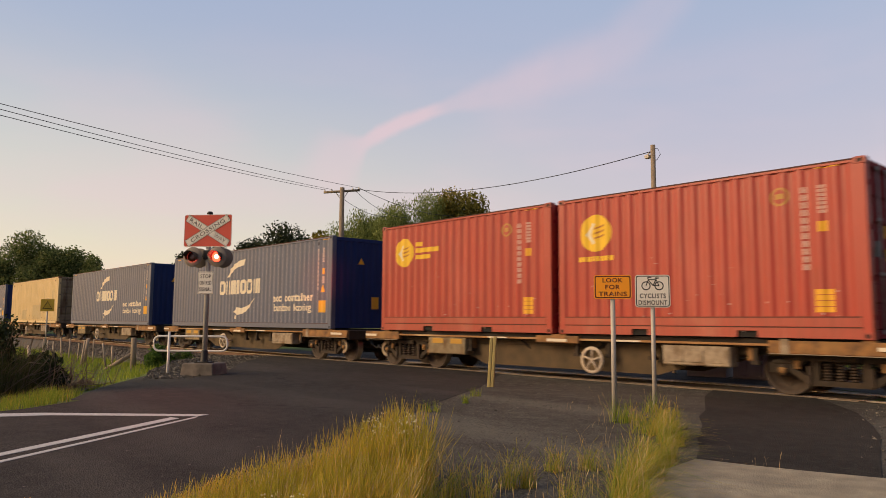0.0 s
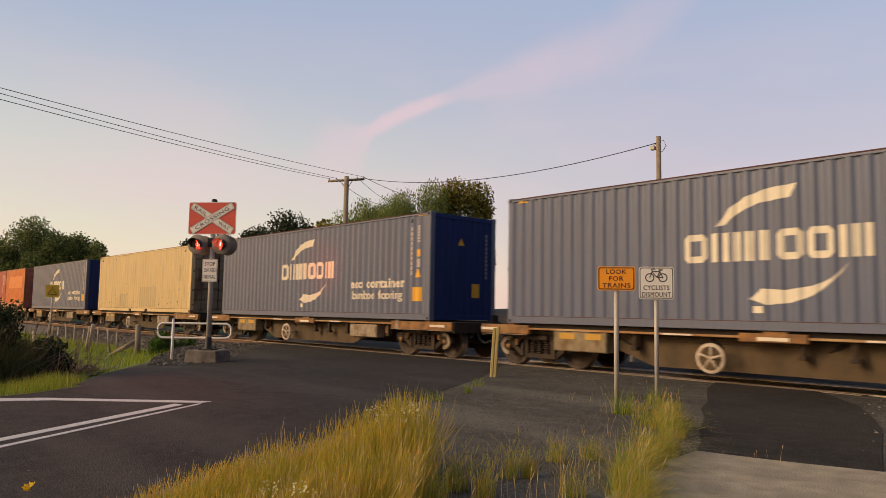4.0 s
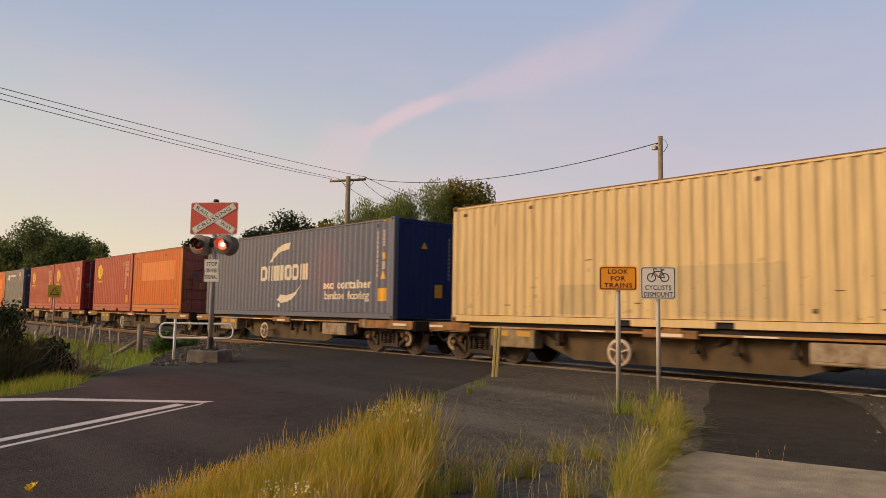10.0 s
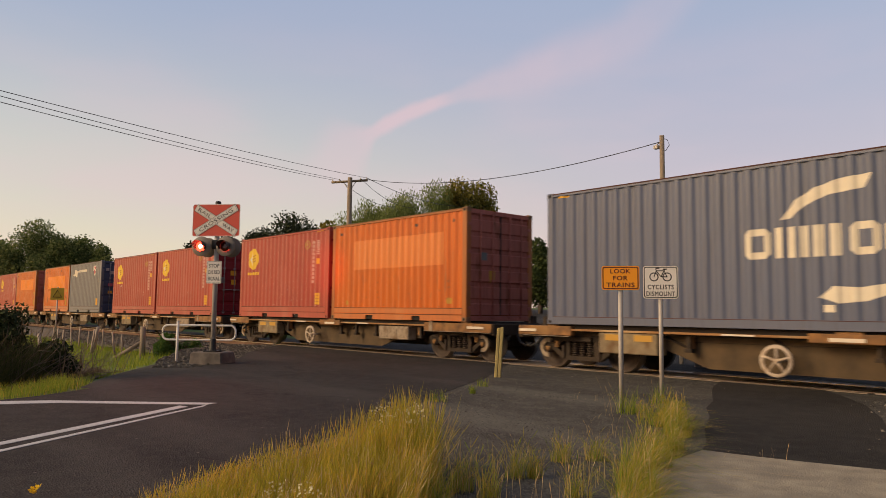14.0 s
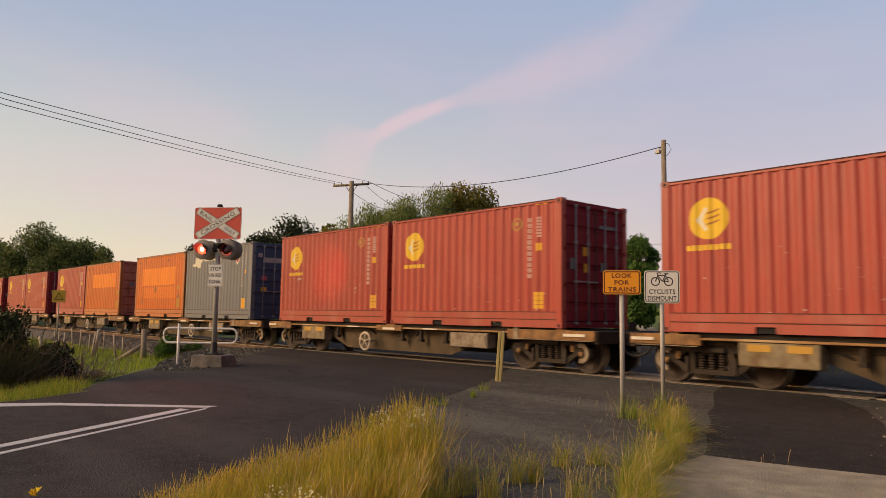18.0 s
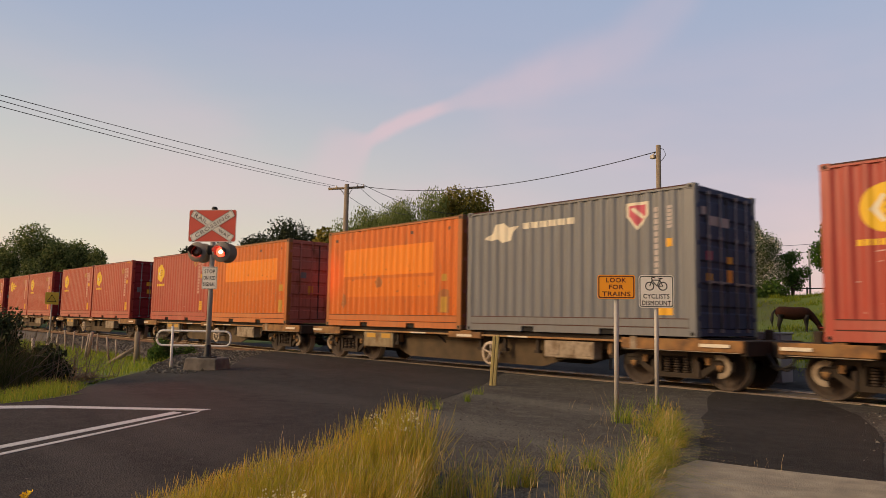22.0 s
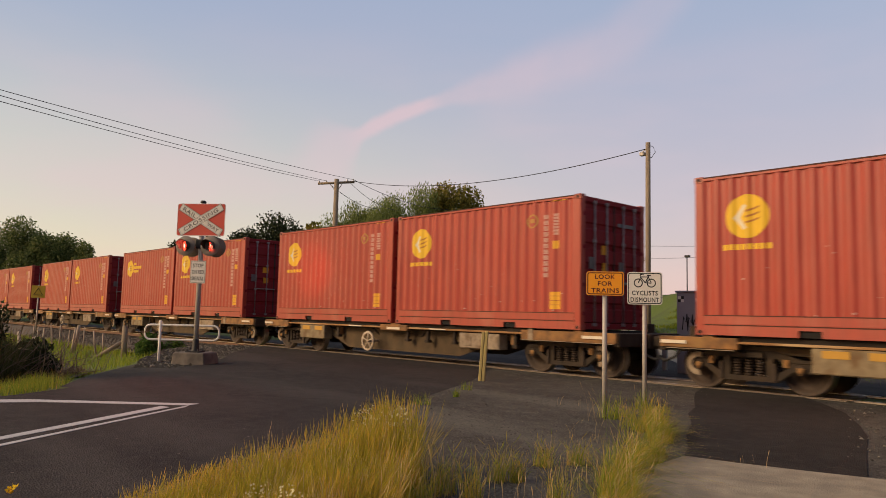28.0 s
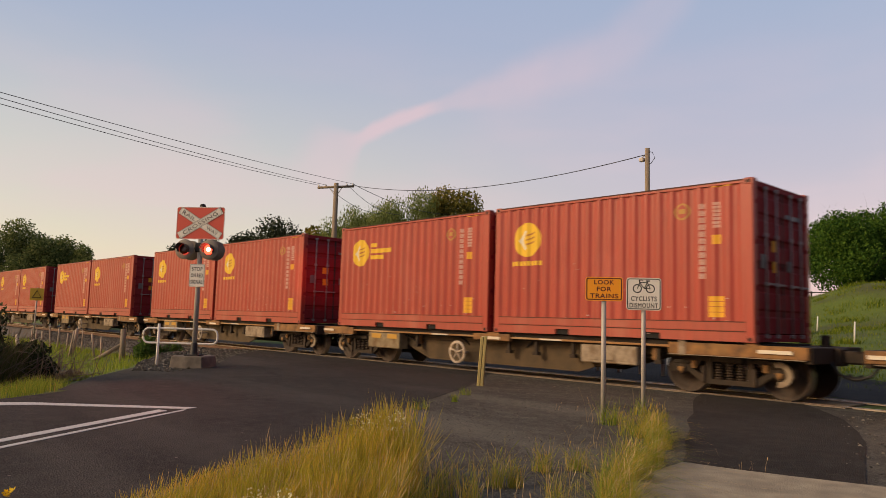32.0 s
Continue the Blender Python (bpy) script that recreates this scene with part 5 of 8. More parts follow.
# ---- track ----
def build_track():
    for y in (RAIL_A, RAIL_B):
        bm = bmesh.new()
        y -= 0.035
        for x0, x1 in ((-160, 60),):
            box(bm, x0, x1, y + 0.0, y + 0.07, -0.035, 0.0, 0.006, 1)
            box(bm, x0, x1, y + 0.027, y + 0.043, -0.13, -0.03)
            box(bm, x0, x1, y - 0.03, y + 0.10, -0.15, -0.13)
        tagged(part("rail", bm, ["rail_steel", "rail_head"]), "rusty steel rail with a polished head", "rail", "rails", "structure")
    # ballast bed on both sides of the crossing, with loose stones on top
    for x0, x1 in ((-160, -22.9), (-4.2, 60)):
        bm = bmesh.new()
        prof = [(11.0, -0.62), (11.9, -0.22), (12.2, -0.17), (14.8, -0.17), (15.1, -0.22), (16.0, -0.62)]
        a = [bm.verts.new((x0, y, z)) for y, z in prof]
        b = [bm.verts.new((x1, y, z)) for y, z in prof]
        for k in range(len(prof) - 1):
            bm.faces.new((a[k], b[k], b[k + 1], a[k + 1]))
        bm.faces.new(a[::-1])
        bm.faces.new(b)
        bmesh.ops.recalc_face_normals(bm, faces=bm.faces[:])
        bed = tagged(part("ballast_bed", bm, "ballast"), "grey crushed stone ballast under the track", "ballast", kind="structure")
        bm0 = bmesh.new()
        box(bm0, -0.115, 0.115, -1.0, 1.0, -0.08, 0.08, 0.015)
        proto = part("sleeper", bm0, "sleeper", bed, at=(0, TRACK_Y, -0.235))
        first = True
        lo, hi = (max(x0, -75), x1 - 0.5) if x0 < -50 else (x0 + 0.5, min(x1, 14))
        x = lo
        while x < hi:
            if first:
                proto.location.x, first = x, False
            else:
                again(proto, "sleeper", bed, (x, TRACK_Y, -0.235))
            x += 0.66


def stones(name, n, region, z_of, size, mat, label, seed):
    """Loose stones, strewn over a region and joined."""
    rng = np.random.default_rng(seed)
    verts, faces = [], []
    base = np.array([(1, 0, 0), (-1, 0, 0), (0, 1, 0), (0, -1, 0), (0, 0, 1), (0, 0, -1)], float)
    tri = [(0, 2, 4), (2, 1, 4), (1, 3, 4), (3, 0, 4), (2, 0, 5), (1, 2, 5), (3, 1, 5), (0, 3, 5)]
    made = 0
    while made < n:
        x, y = rng.uniform(region[0], region[1]), rng.uniform(region[2], region[3])
        z = z_of(x, y)
        if z is None:
            continue
        s = size * rng.lognormal(0, 0.35)
        sh = base * rng.uniform(0.6, 1.2, (6, 1)) * s * np.array([1, 1, 0.7])
        a = rng.uniform(0, 6.3)
        sh = sh @ np.array([[math.cos(a), -math.sin(a), 0], [math.sin(a), math.cos(a), 0], [0, 0, 1]])
        k = len(verts)
        verts += [tuple(v) for v in sh + np.array([x, y, z + s * 0.25])]
        faces += [tuple(i + k for i in f) for f in tri]
        made += 1
    me = bpy.data.meshes.new(name)
    me.from_pydata(verts, [], faces)
    me.materials.append(M[mat])
    return tagged(new(name, me), label, "stones", kind="stuff")


def bed_height(x, y):
    if y < 11.9:
        return -0.62 + (y - 11.0) / 0.9 * 0.40
    return -0.20 if y < 12.2 else -0.175


def island_material(name, a, b, rough=0.9, scale=1.0, c=None, translucent=0.0, patch=None):
    """Colour between two or three by the mesh piece."""
    m = bpy.data.materials.new(name)
    m.use_nodes = True
    N, L = m.node_tree.nodes, m.node_tree.links
    bs = N["Principled BSDF"]
    g = N.new("ShaderNodeNewGeometry")
    r = N.new("ShaderNodeValToRGB")
    r.color_ramp.elements[0].color, r.color_ramp.elements[1].color = (*a, 1), (*b, 1)
    if c:
        e = r.color_ramp.elements.new(0.5)
        e.color = (*c, 1)
    L.new(g.outputs["Random Per Island"], r.inputs[0])
    col = r.outputs[0]
    if patch:                              # stands of another tint, about half a metre across
        no, mr, mx = N.new("ShaderNodeTexNoise"), N.new("ShaderNodeMapRange"), N.new("ShaderNodeMix")
        L.new(g.outputs["Position"], no.inputs["Vector"])
        no.inputs["Scale"].default_value, no.inputs["Detail"].default_value = 2.2, 3
        L.new(no.outputs[0], mr.inputs[0])
        mr.inputs[1].default_value, mr.inputs[2].default_value, mr.inputs[4].default_value = 0.42, 0.62, 0.75
        mx.data_type = "RGBA"
        L.new(mr.outputs[0], mx.inputs[0])
        L.new(col, mx.inputs[6])
        mx.inputs[7].default_value = (*patch, 1)
        col = mx.outputs[2]
    L.new(col, bs.inputs["Base Color"])
    bs.inputs["Roughness"].default_value = rough
    bs.inputs["Specular IOR Level"].default_value = 0.25
    if translucent:
        tr, mx = N.new("ShaderNodeBsdfTranslucent"), N.new("ShaderNodeMixShader")
        L.new(col, tr.inputs[0])
        mx.inputs[0].default_value = translucent
        L.new(bs.outputs[0], mx.inputs[1])
        L.new(tr.outputs[0], mx.inputs[2])
        L.new(mx.outputs[0], N["Material Output"].inputs[0])
    return m


M["stone"] = island_material("ballast_stone", (0.045, 0.038, 0.034), (0.20, 0.17, 0.14), c=(0.085, 0.074, 0.064))
M["stone_dark"] = island_material("gravel_stone", (0.05, 0.045, 0.037), (0.24, 0.215, 0.17), c=(0.085, 0.077, 0.062))
M["blade_gold"] = island_material("golden_grass", (0.30, 0.30, 0.034), (0.78, 0.45, 0.10), c=(0.56, 0.43, 0.055), translucent=0.45, patch=(0.42, 0.38, 0.045))
M["blade_green"] = island_material("green_grass", (0.12, 0.20, 0.025), (0.46, 0.45, 0.07), c=(0.26, 0.33, 0.04), translucent=0.45)
M["blade_thatch"] = island_material("brown_thatch", (0.10, 0.05, 0.022), (0.36, 0.20, 0.085), c=(0.22, 0.115, 0.05), translucent=0.2)
M["blade_straw"] = island_material("straw_stalks", (0.48, 0.36, 0.16), (0.72, 0.58, 0.29), c=(0.58, 0.40, 0.18), translucent=0.25)
M["blade_rank"] = island_material("rank_grass", (0.05, 0.065, 0.02), (0.15, 0.14, 0.05), c=(0.085, 0.10, 0.03), translucent=0.3)
M["blade_dead"] = island_material("dead_grass", (0.10, 0.07, 0.045), (0.26, 0.19, 0.11), c=(0.17, 0.12, 0.07))
M["petal"] = island_material("pale_petals", (0.74, 0.68, 0.36), (0.84, 0.80, 0.58), translucent=0.2)
M["petal_yellow"] = island_material("yellow_petals", (0.85, 0.55, 0.02), (0.9, 0.65, 0.03), translucent=0.2)
M["leaf_dark"] = island_material("dark_leaves", (0.07, 0.105, 0.035), (0.32, 0.33, 0.12), c=(0.17, 0.21, 0.07), translucent=0.35)
M["leaf_mid"] = island_material("green_leaves", (0.05, 0.11, 0.02), (0.14, 0.21, 0.045), c=(0.085, 0.155, 0.03), translucent=0.25)
M["leaf_willow"] = island_material("willow_leaves", (0.12, 0.16, 0.045), (0.36, 0.39, 0.13), c=(0.22, 0.27, 0.08), translucent=0.35)
M["leaf_gold"] = island_material("olive_leaves", (0.12, 0.12, 0.03), (0.4, 0.31, 0.065), c=(0.25, 0.22, 0.045), translucent=0.25)
M["blossom"] = island_material("white_blossom", (0.04, 0.085, 0.022), (0.88, 0.82, 0.68), c=(0.22, 0.25, 0.12), translucent=0.3)
M["needle"] = island_material("pine_needles", (0.022, 0.032, 0.016), (0.07, 0.08, 0.036), c=(0.04, 0.054, 0.025))
M["leaf_bramble"] = island_material("bramble_leaves", (0.022, 0.032, 0.014), (0.085, 0.10, 0.035), c=(0.045, 0.06, 0.022))
M["twig"] = material("dry_twigs", (0.20, 0.145, 0.10), 0.95, bump=0)
M["twig_dark"] = material("dark_twigs", (0.05, 0.038, 0.028), 0.95, bump=0)


def inside(poly, x, y):
    """Which points lie in the outline; x and y may be arrays."""
    x, y = np.asarray(x, float), np.asarray(y, float)
    hit = np.zeros(x.shape, bool)
    for (x0, y0), (x1, y1) in zip(poly, poly[1:] + poly[:1]):
        if y0 != y1:
            hit ^= ((y0 > y) != (y1 > y)) & (x < (x1 - x0) * (y - y0) / (y1 - y0) + x0)
    return hit


def mesh_of(name, verts, polys):
    """A mesh from an array of corners and arrays of faces, each with one number of corners."""
    me = bpy.data.meshes.new(name)
    me.vertices.add(len(verts))
    me.vertices.foreach_set("co", np.asarray(verts, np.float32).ravel())
    loops = np.concatenate([p.ravel() for p in polys]).astype(np.int32)
    sizes = np.concatenate([np.full(len(p), p.shape[1]) for p in polys]).astype(np.int32)
    starts = (np.cumsum(sizes) - sizes).astype(np.int32)
    me.loops.add(len(loops))
    me.loops.foreach_set("vertex_index", loops)
    me.polygons.add(len(sizes))
    me.polygons.foreach_set("loop_start", starts)
    me.update(calc_edges=True)
    return me


def blades(name, n, spots, height, width, mat, label, seed, lean=(0, 0), spread=0.3, segs=4, category="grass", heads=0.0, droop=0.18, wild=0.0):
    """Grass: n curved tapering blades. spots: a function of the generator and n that gives roots and sizes. wild: how far neighbours lean as one."""
    rng = np.random.default_rng(seed)
    root, size = spots(rng, n)
    h = height * size * rng.uniform(0.5, 1.1, n)
    a, b = rng.uniform(0, 2 * math.pi, n), rng.uniform(0, 2 * math.pi, n)
    out = np.stack([np.cos(a), np.sin(a)], 1) * (spread * rng.uniform(0.1, 1.0, n) * h)[:, None] + np.array(lean) * (h * rng.uniform(0.3, 1.0, n))[:, None]
    x, y = root[:, 0], root[:, 1]
    out[:, 0] += wild * h * np.sin(7.3 * x + 3.0 * np.sin(5.1 * y))
    out[:, 1] += wild * h * np.sin(6.1 * y + 2.5 * np.sin(8.3 * x))
    side = np.stack([np.cos(b), np.sin(b), np.zeros(n)], 1) * (width * rng.uniform(0.6, 1.2, n))[:, None]
    bend = np.minimum(1.3, np.hypot(out[:, 0], out[:, 1]) / h * 1.5)
    rings = []
    for s in range(segs):
        u = s / segs
        c = np.stack([x + out[:, 0] * u * u, y + out[:, 1] * u * u, root[:, 2] + h * (u - droop * u * u * bend)], 1)
        rings += [c - side * (1 - u * 0.7), c + side * (1 - u * 0.7)]
    tip = np.stack([x + out[:, 0], y + out[:, 1], root[:, 2] + h * (1 - droop * bend)], 1)
    seed_head = rng.random(n) < heads
    wide = np.where(seed_head, 1.6, 0.12)[:, None]
    rings += [tip - side * wide, tip + side * wide]
    top = tip + np.concatenate([out * 0.2, (h * 0.13 * (1 - droop * bend * 1.6))[:, None]], 1) * np.where(seed_head, 1.0, 0.15)[:, None]
    rings.append(top)
    k = 2 * segs + 3
    verts = np.stack(rings, 1).reshape(-1, 3)
    base = (np.arange(n) * k)[:, None]
    quads = np.concatenate([base + np.array([2 * s, 2 * s + 1, 2 * s + 3, 2 * s + 2]) for s in range(segs)])
    tris = base + np.array([2 * segs, 2 * segs + 1, 2 * segs + 2])
    me = mesh_of(name, verts, [quads, tris])
    me.materials.append(M[mat])
    me.shade_smooth()
    return tagged(new(name, me), label, category, kind="stuff")


def tussocks(name, tufts, n, height, width, mat, label, seed, lean=(0, 0), fan=0.8, droop=0.45, segs=6, heads=0.2):
    """Tussocks of grass, whose blades fan out from each root and arch over. tufts: (x, y, radius, size); n blades a tuft."""
    t = np.array(tufts)

    def spots(rng, m):
        k = np.arange(m) % len(t)
        a, d = rng.uniform(0, 6.283, m), t[k, 2] * np.sqrt(rng.random(m))
        return np.stack([t[k, 0] + d * np.cos(a), t[k, 1] + d * np.sin(a), np.full(m, -0.02)], 1), t[k, 3] * rng.uniform(0.6, 1.15, m)
    return blades(name, n * len(t), spots, height, width, mat, label, seed, lean, fan, segs, "grass", heads, droop)


def in_patch(poly, z, size_of=None, on_ground=False, clump=0):
    xs, ys = [p[0] for p in poly], [p[1] for p in poly]

    def spots(rng, n):
        got = np.zeros((0, 2))
        while len(got) < n:
            p = np.stack([rng.uniform(min(xs), max(xs), 2 * n), rng.uniform(min(ys), max(ys), 2 * n)], 1)
            got = np.concatenate([got, p[inside(poly, p[:, 0], p[:, 1])]])
        x, y = got[:n, 0], got[:n, 1]
        if clump:                          # roots gather in tussocks
            k = rng.integers(0, n // clump, n)
            stray = rng.random(n) < 0.22
            jit = rng.normal(0, 0.045, (n, 2))
            lift = rng.uniform(0.80, 1.12, n // clump)[k]
            x, y = np.where(stray, x, x[k] + jit[:, 0]), np.where(stray, y, y[k] + jit[:, 1])
            size = np.where(stray, 0.95, lift)
            size = size * size_of(x, y)
            return np.stack([x, y, np.full(n, z)], 1), size
        size = 0.82 + 0.16 * np.sin(x * 3.1 + 1.7 * np.sin(y * 2.3)) + 0.14 * np.sin(y * 4.3 + 2 * np.sin(x * 1.9))
        if size_of:
            size = size * size_of(x, y)
        zz = np.array([ground_height(a, b) - 0.02 for a, b in zip(x, y)]) if on_ground else np.full(n, z)
        return np.stack([x, y, zz], 1), size
    return spots


def in_tufts(tufts, z):
    """tufts: (x, y, radius, size)."""
    t = np.array(tufts)

    def spots(rng, n):
        k = rng.integers(len(t), size=n)
        a, d = rng.uniform(0, 6.283, n), t[k, 2] * np.sqrt(rng.random(n))
        return np.stack([t[k, 0] + d * np.cos(a), t[k, 1] + d * np.sin(a), np.full(n, z)], 1), t[k, 3]
    return spots


PATCH = [(-4.11, 1.35), (-4.44, 1.87), (-4.53, 2.25), (-4.56, 2.69), (-4.55, 3.06), (-4.61, 3.51), (-4.42, 3.72), (-3.98, 3.47), (-3.40, 2.85), (-2.74, 2.2), (-2.98, 1.5), (-3.44, 1.0)]
POST_TUFTS = [(-5.25, 7.95, 0.16, 0.5), (-4.75, 7.5, 0.22, 0.75), (-5.2, 8.7, 0.18, 0.55), (-4.5, 7.1, 0.2, 0.85), (-4.85, 8.05, 0.18, 0.55)]
TUFTS = [(-3.70, 4.02, 0.09, 0.9), (-3.62, 4.12, 0.06, 0.7), (-3.67, 3.44, 0.09, 1.0), (-3.40, 3.42, 0.08, 1.0), (-3.86, 4.72, 0.09, 0.75), (-3.55, 3.06, 0.15, 1.1), (-3.40, 2.95, 0.12, 1.0), (-3.05, 3.9, 0.10, 0.8), (-3.72, 5.0, 0.1, 0.7)]


def build_grass():
    size = lambda x, y: 0.34 + 0.44 * np.clip((y - 1.5) / 1.7, 0, 1) + 0.24 * np.clip((y - 2.9) / 0.6, 0, 1)
    blades("tall_grass", 30000, in_patch(PATCH, -0.02, size, clump=75), 0.54, 0.0013, "blade_gold", "long golden green grass at the roadside", 1, (0.13, 0.07), 0.24, 4, heads=0.45, wild=0.13)
    blades("tall_grass", 9000, in_patch(PATCH, -0.02, size, clump=30), 0.46, 0.0016, "blade_green", "green blades in the roadside grass", 2, (0.08, 0.06), 0.36, 4, wild=0.12)
    blades("dry_stalks", 4200, in_patch(PATCH, -0.02, size, clump=20), 0.57, 0.0011, "blade_straw", "dry reddish stalks in the roadside grass", 3, (0.12, 0.06), 0.22, 4, heads=0.5, wild=0.10)
    blades("grass_thatch", 9000, in_patch(PATCH, -0.02, size), 0.30, 0.0017, "blade_thatch", "short reddish brown thatch at the foot of the grass", 23, (0.04, 0.02), 0.5, 3, wild=0.1)
    rng = np.random.default_rng(77)
    spine = [(-2.30, 3.5), (-2.88, 4.42), (-3.26, 5.15), (-3.46, 5.8), (-3.8, 6.45), (-4.2, 7.05), (-4.55, 7.6)]
    clump = []
    for k in range(34):
        u = rng.uniform(0, len(spine) - 1.001)
        q = np.array(spine[int(u)]) * (1 - u % 1) + np.array(spine[int(u) + 1]) * (u % 1)
        q = q + np.array([-0.83, -0.2]) * rng.uniform(-0.06, 0.22)
        clump.append((q[0], q[1], rng.uniform(0.04, 0.10), rng.uniform(0.65, 1.1) * (1.0 if u < 4.5 else 0.75)))
    tussocks("tall_grass", clump, 95, 0.50, 0.0018, "blade_green", "green tussocks of grass round the sign posts", 4, (0.34, 0.17), 1.05, 0.52)
    tussocks("tall_grass", clump, 80, 0.52, 0.0016, "blade_gold", "golden tussocks of grass round the sign posts", 5, (0.36, 0.18), 1.0, 0.50, heads=0.15)
    tussocks("dry_stalks", clump, 24, 0.56, 0.0014, "blade_straw", "dry reddish stalks round the sign posts", 6, (0.50, 0.25), 1.0, 0.48, heads=0.8)
    tussocks("grass_thatch", clump, 30, 0.20, 0.002, "blade_thatch", "short brown thatch in the tussocks", 24, (0.1, 0.05), 0.8, 0.3)
    tussocks("grass_tuft", POST_TUFTS, 110, 0.34, 0.0019, "blade_green", "green grass at the foot of the sign posts", 16, (0.15, 0.05), 0.8, 0.4)
    tussocks("grass_tuft", POST_TUFTS, 45, 0.42, 0.0017, "blade_gold", "thin golden stalks at the foot of the sign posts", 17, (0.12, 0.05), 0.5, 0.25, heads=0.6)
    tussocks("grass_tuft", TUFTS, 60, 0.36, 0.0019, "blade_green", "small green tufts in the gravel", 7, (0.10, 0.05), 0.7, 0.32)
    tussocks("grass_tuft", TUFTS, 75, 0.38, 0.0016, "blade_gold", "small golden tufts in the gravel", 8, (0.05, 0.0), 0.55, 0.25, heads=0.3)
    tussocks("dry_stalks", TUFTS, 26, 0.34, 0.0018, "blade_straw", "dry reddish stalks in the tufts", 18, (0.05, 0.0), 0.5, 0.25, heads=0.4)
    stray = [(-5.42, 7.6, 0.10, 0.9), (-5.1, 7.3, 0.3, 0.5), (-4.4, 6.2, 0.3, 0.5), (-4.0, 5.3, 0.25, 0.5), (-3.9, 4.4, 0.25, 0.5), (-6.3, 8.2, 0.3, 0.3), (-2.9, 6.0, 0.3, 0.4), (-5.75, 9.2, 0.12, 0.5)]
    tussocks("dry_stalks", stray, 9, 0.55, 0.0018, "blade_straw", "thin dry stalks in the gravel", 22, (0.1, 0.0), 0.5, 0.25, heads=0.8)
    weeds = [(-7.5, 6.55, 0.16, 0.42), (-8.55, 8.45, 0.10, 0.40), (-7.9, 7.6, 0.05, 0.35), (-5.2, 7.6, 0.14, 0.8), (-5.5, 8.8, 0.18, 0.7)]
    blades("weed", 300, in_tufts(weeds, -0.02), 0.46, 0.004, "blade_green", "low weeds at the edge of the road", 9, (0, 0), 0.8)
    sparse = [(-2.9, 3.2, 0.5, 0.5), (-3.2, 4.4, 0.4, 0.4)]
    blades("dry_stalks", 60, in_tufts(sparse, -0.02), 0.5, 0.0022, "blade_straw", "thin dry stalks in the gravel", 10, (0.05, 0), 0.2, heads=0.8)
    # verge by the far side of the road, and the paddock behind it
    verge = [(-10.9, 1.3), (-11.25, 2.45), (-11.95, 3.2), (-13.1, 3.75), (-13.7, 3.3), (-13.4, 2.2), (-12.6, 1.2), (-11.6, 0.4)]
    blades("verge_grass", 2300, in_patch(verge, 0, None, True), 0.28, 0.0045, "blade_lush", "rough green grass along the road's edge", 11, (0, 0), 0.6, 3, wild=0.2)
    blades("verge_grass", 350, in_patch(verge, 0, None, True), 0.34, 0.0035, "blade_gold", "golden grass along the road's edge", 12, (0, 0), 0.5, 3, wild=0.2)
    low = [(-13.2, 3.7), (-14.4, 4.3), (-17.0, 5.8), (-17.8, 5.9), (-16.0, 4.4), (-13.8, 3.2)]
    blades("verge_grass", 900, in_patch(low, 0, None, True), 0.14, 0.005, "blade_green", "low sparse weeds beside the gravel", 19, (0, 0), 0.9, 3)
    dry = [(-12.8, 1.8), (-13.6, 3.4), (-15.2, 4.5), (-18.6, 5.6), (-20.5, 5.2), (-17.2, 3.2), (-14, 1.2)]
    blades("dry_grass", 5200, in_patch(dry, 0, None, True), 0.30, 0.0045, "blade_dead", "matted dead brown grass below the bush", 15, (0.1, 0), 1.0, 3, droop=0.4, wild=0.4)
    thicket = [(-14.7, 2.55, 0.75, 1.0), (-15.3, 3.0, 0.6, 0.8), (-14.3, 2.1, 0.6, 0.9), (-15.9, 3.6, 0.4, 0.5)]
    blades("rank_grass", 4200, in_tufts(thicket, -0.3), 1.15, 0.006, "blade_rank", "tall rank dark grass grown through the bush", 20, (0.1, 0.1), 0.55, 5, droop=0.3, wild=0.25)
    blades("dry_grass", 1500, in_tufts(thicket, -0.3), 1.25, 0.004, "blade_dead", "tall dead stalks in the bush", 21, (0.1, 0.1), 0.6, 5, heads=0.3, wild=0.3)
    paddock = [(-17.6, 6.15), (-20.0, 7.3), (-22, 9.0), (-24, 10.4), (-60, 10.9), (-60, 4.5), (-30, 5.0), (-22, 5.8)]
    blades("paddock_grass", 14000, in_patch(paddock, 0, None, True), 0.32, 0.011, "blade_lush", "lush green grass by the railway fence", 13, (0, 0), 0.6, 3)
    hill = [(-6, 16.6), (8, 16.6), (20, 45), (-26, 47), (-21, 36), (-15, 24)]
    blades("hill_grass", 30000, in_patch(hill, 0, None, True), 0.17, 0.013, "blade_pasture", "uneven green pasture grass on the slope", 14, (0, 0), 0.7, 2)
    rng = np.random.default_rng(90)
    tufts = []
    while len(tufts) < 150:
        x, y = rng.uniform(-24, 2), rng.uniform(21, 44)
        if inside(hill, x, y):
            tufts.append((x, y, rng.uniform(0.3, 0.9), rng.uniform(0.5, 1.2)))
    t = np.array(tufts)

    def tuft_spots(gen, n):
        k = gen.integers(len(t), size=n)
        a, d = gen.uniform(0, 6.283, n), t[k, 2] * np.sqrt(gen.random(n))
        x, y = t[k, 0] + d * np.cos(a), t[k, 1] + d * np.sin(a)
        return np.stack([x, y, [ground_height(p, q) - 0.02 for p, q in zip(x, y)]], 1), t[k, 3]
    blades("pasture_tufts", 14000, tuft_spots, 0.26, 0.018, "blade_pasture", "taller rank green tufts on the slope", 91, (0, 0), 0.7, 3)
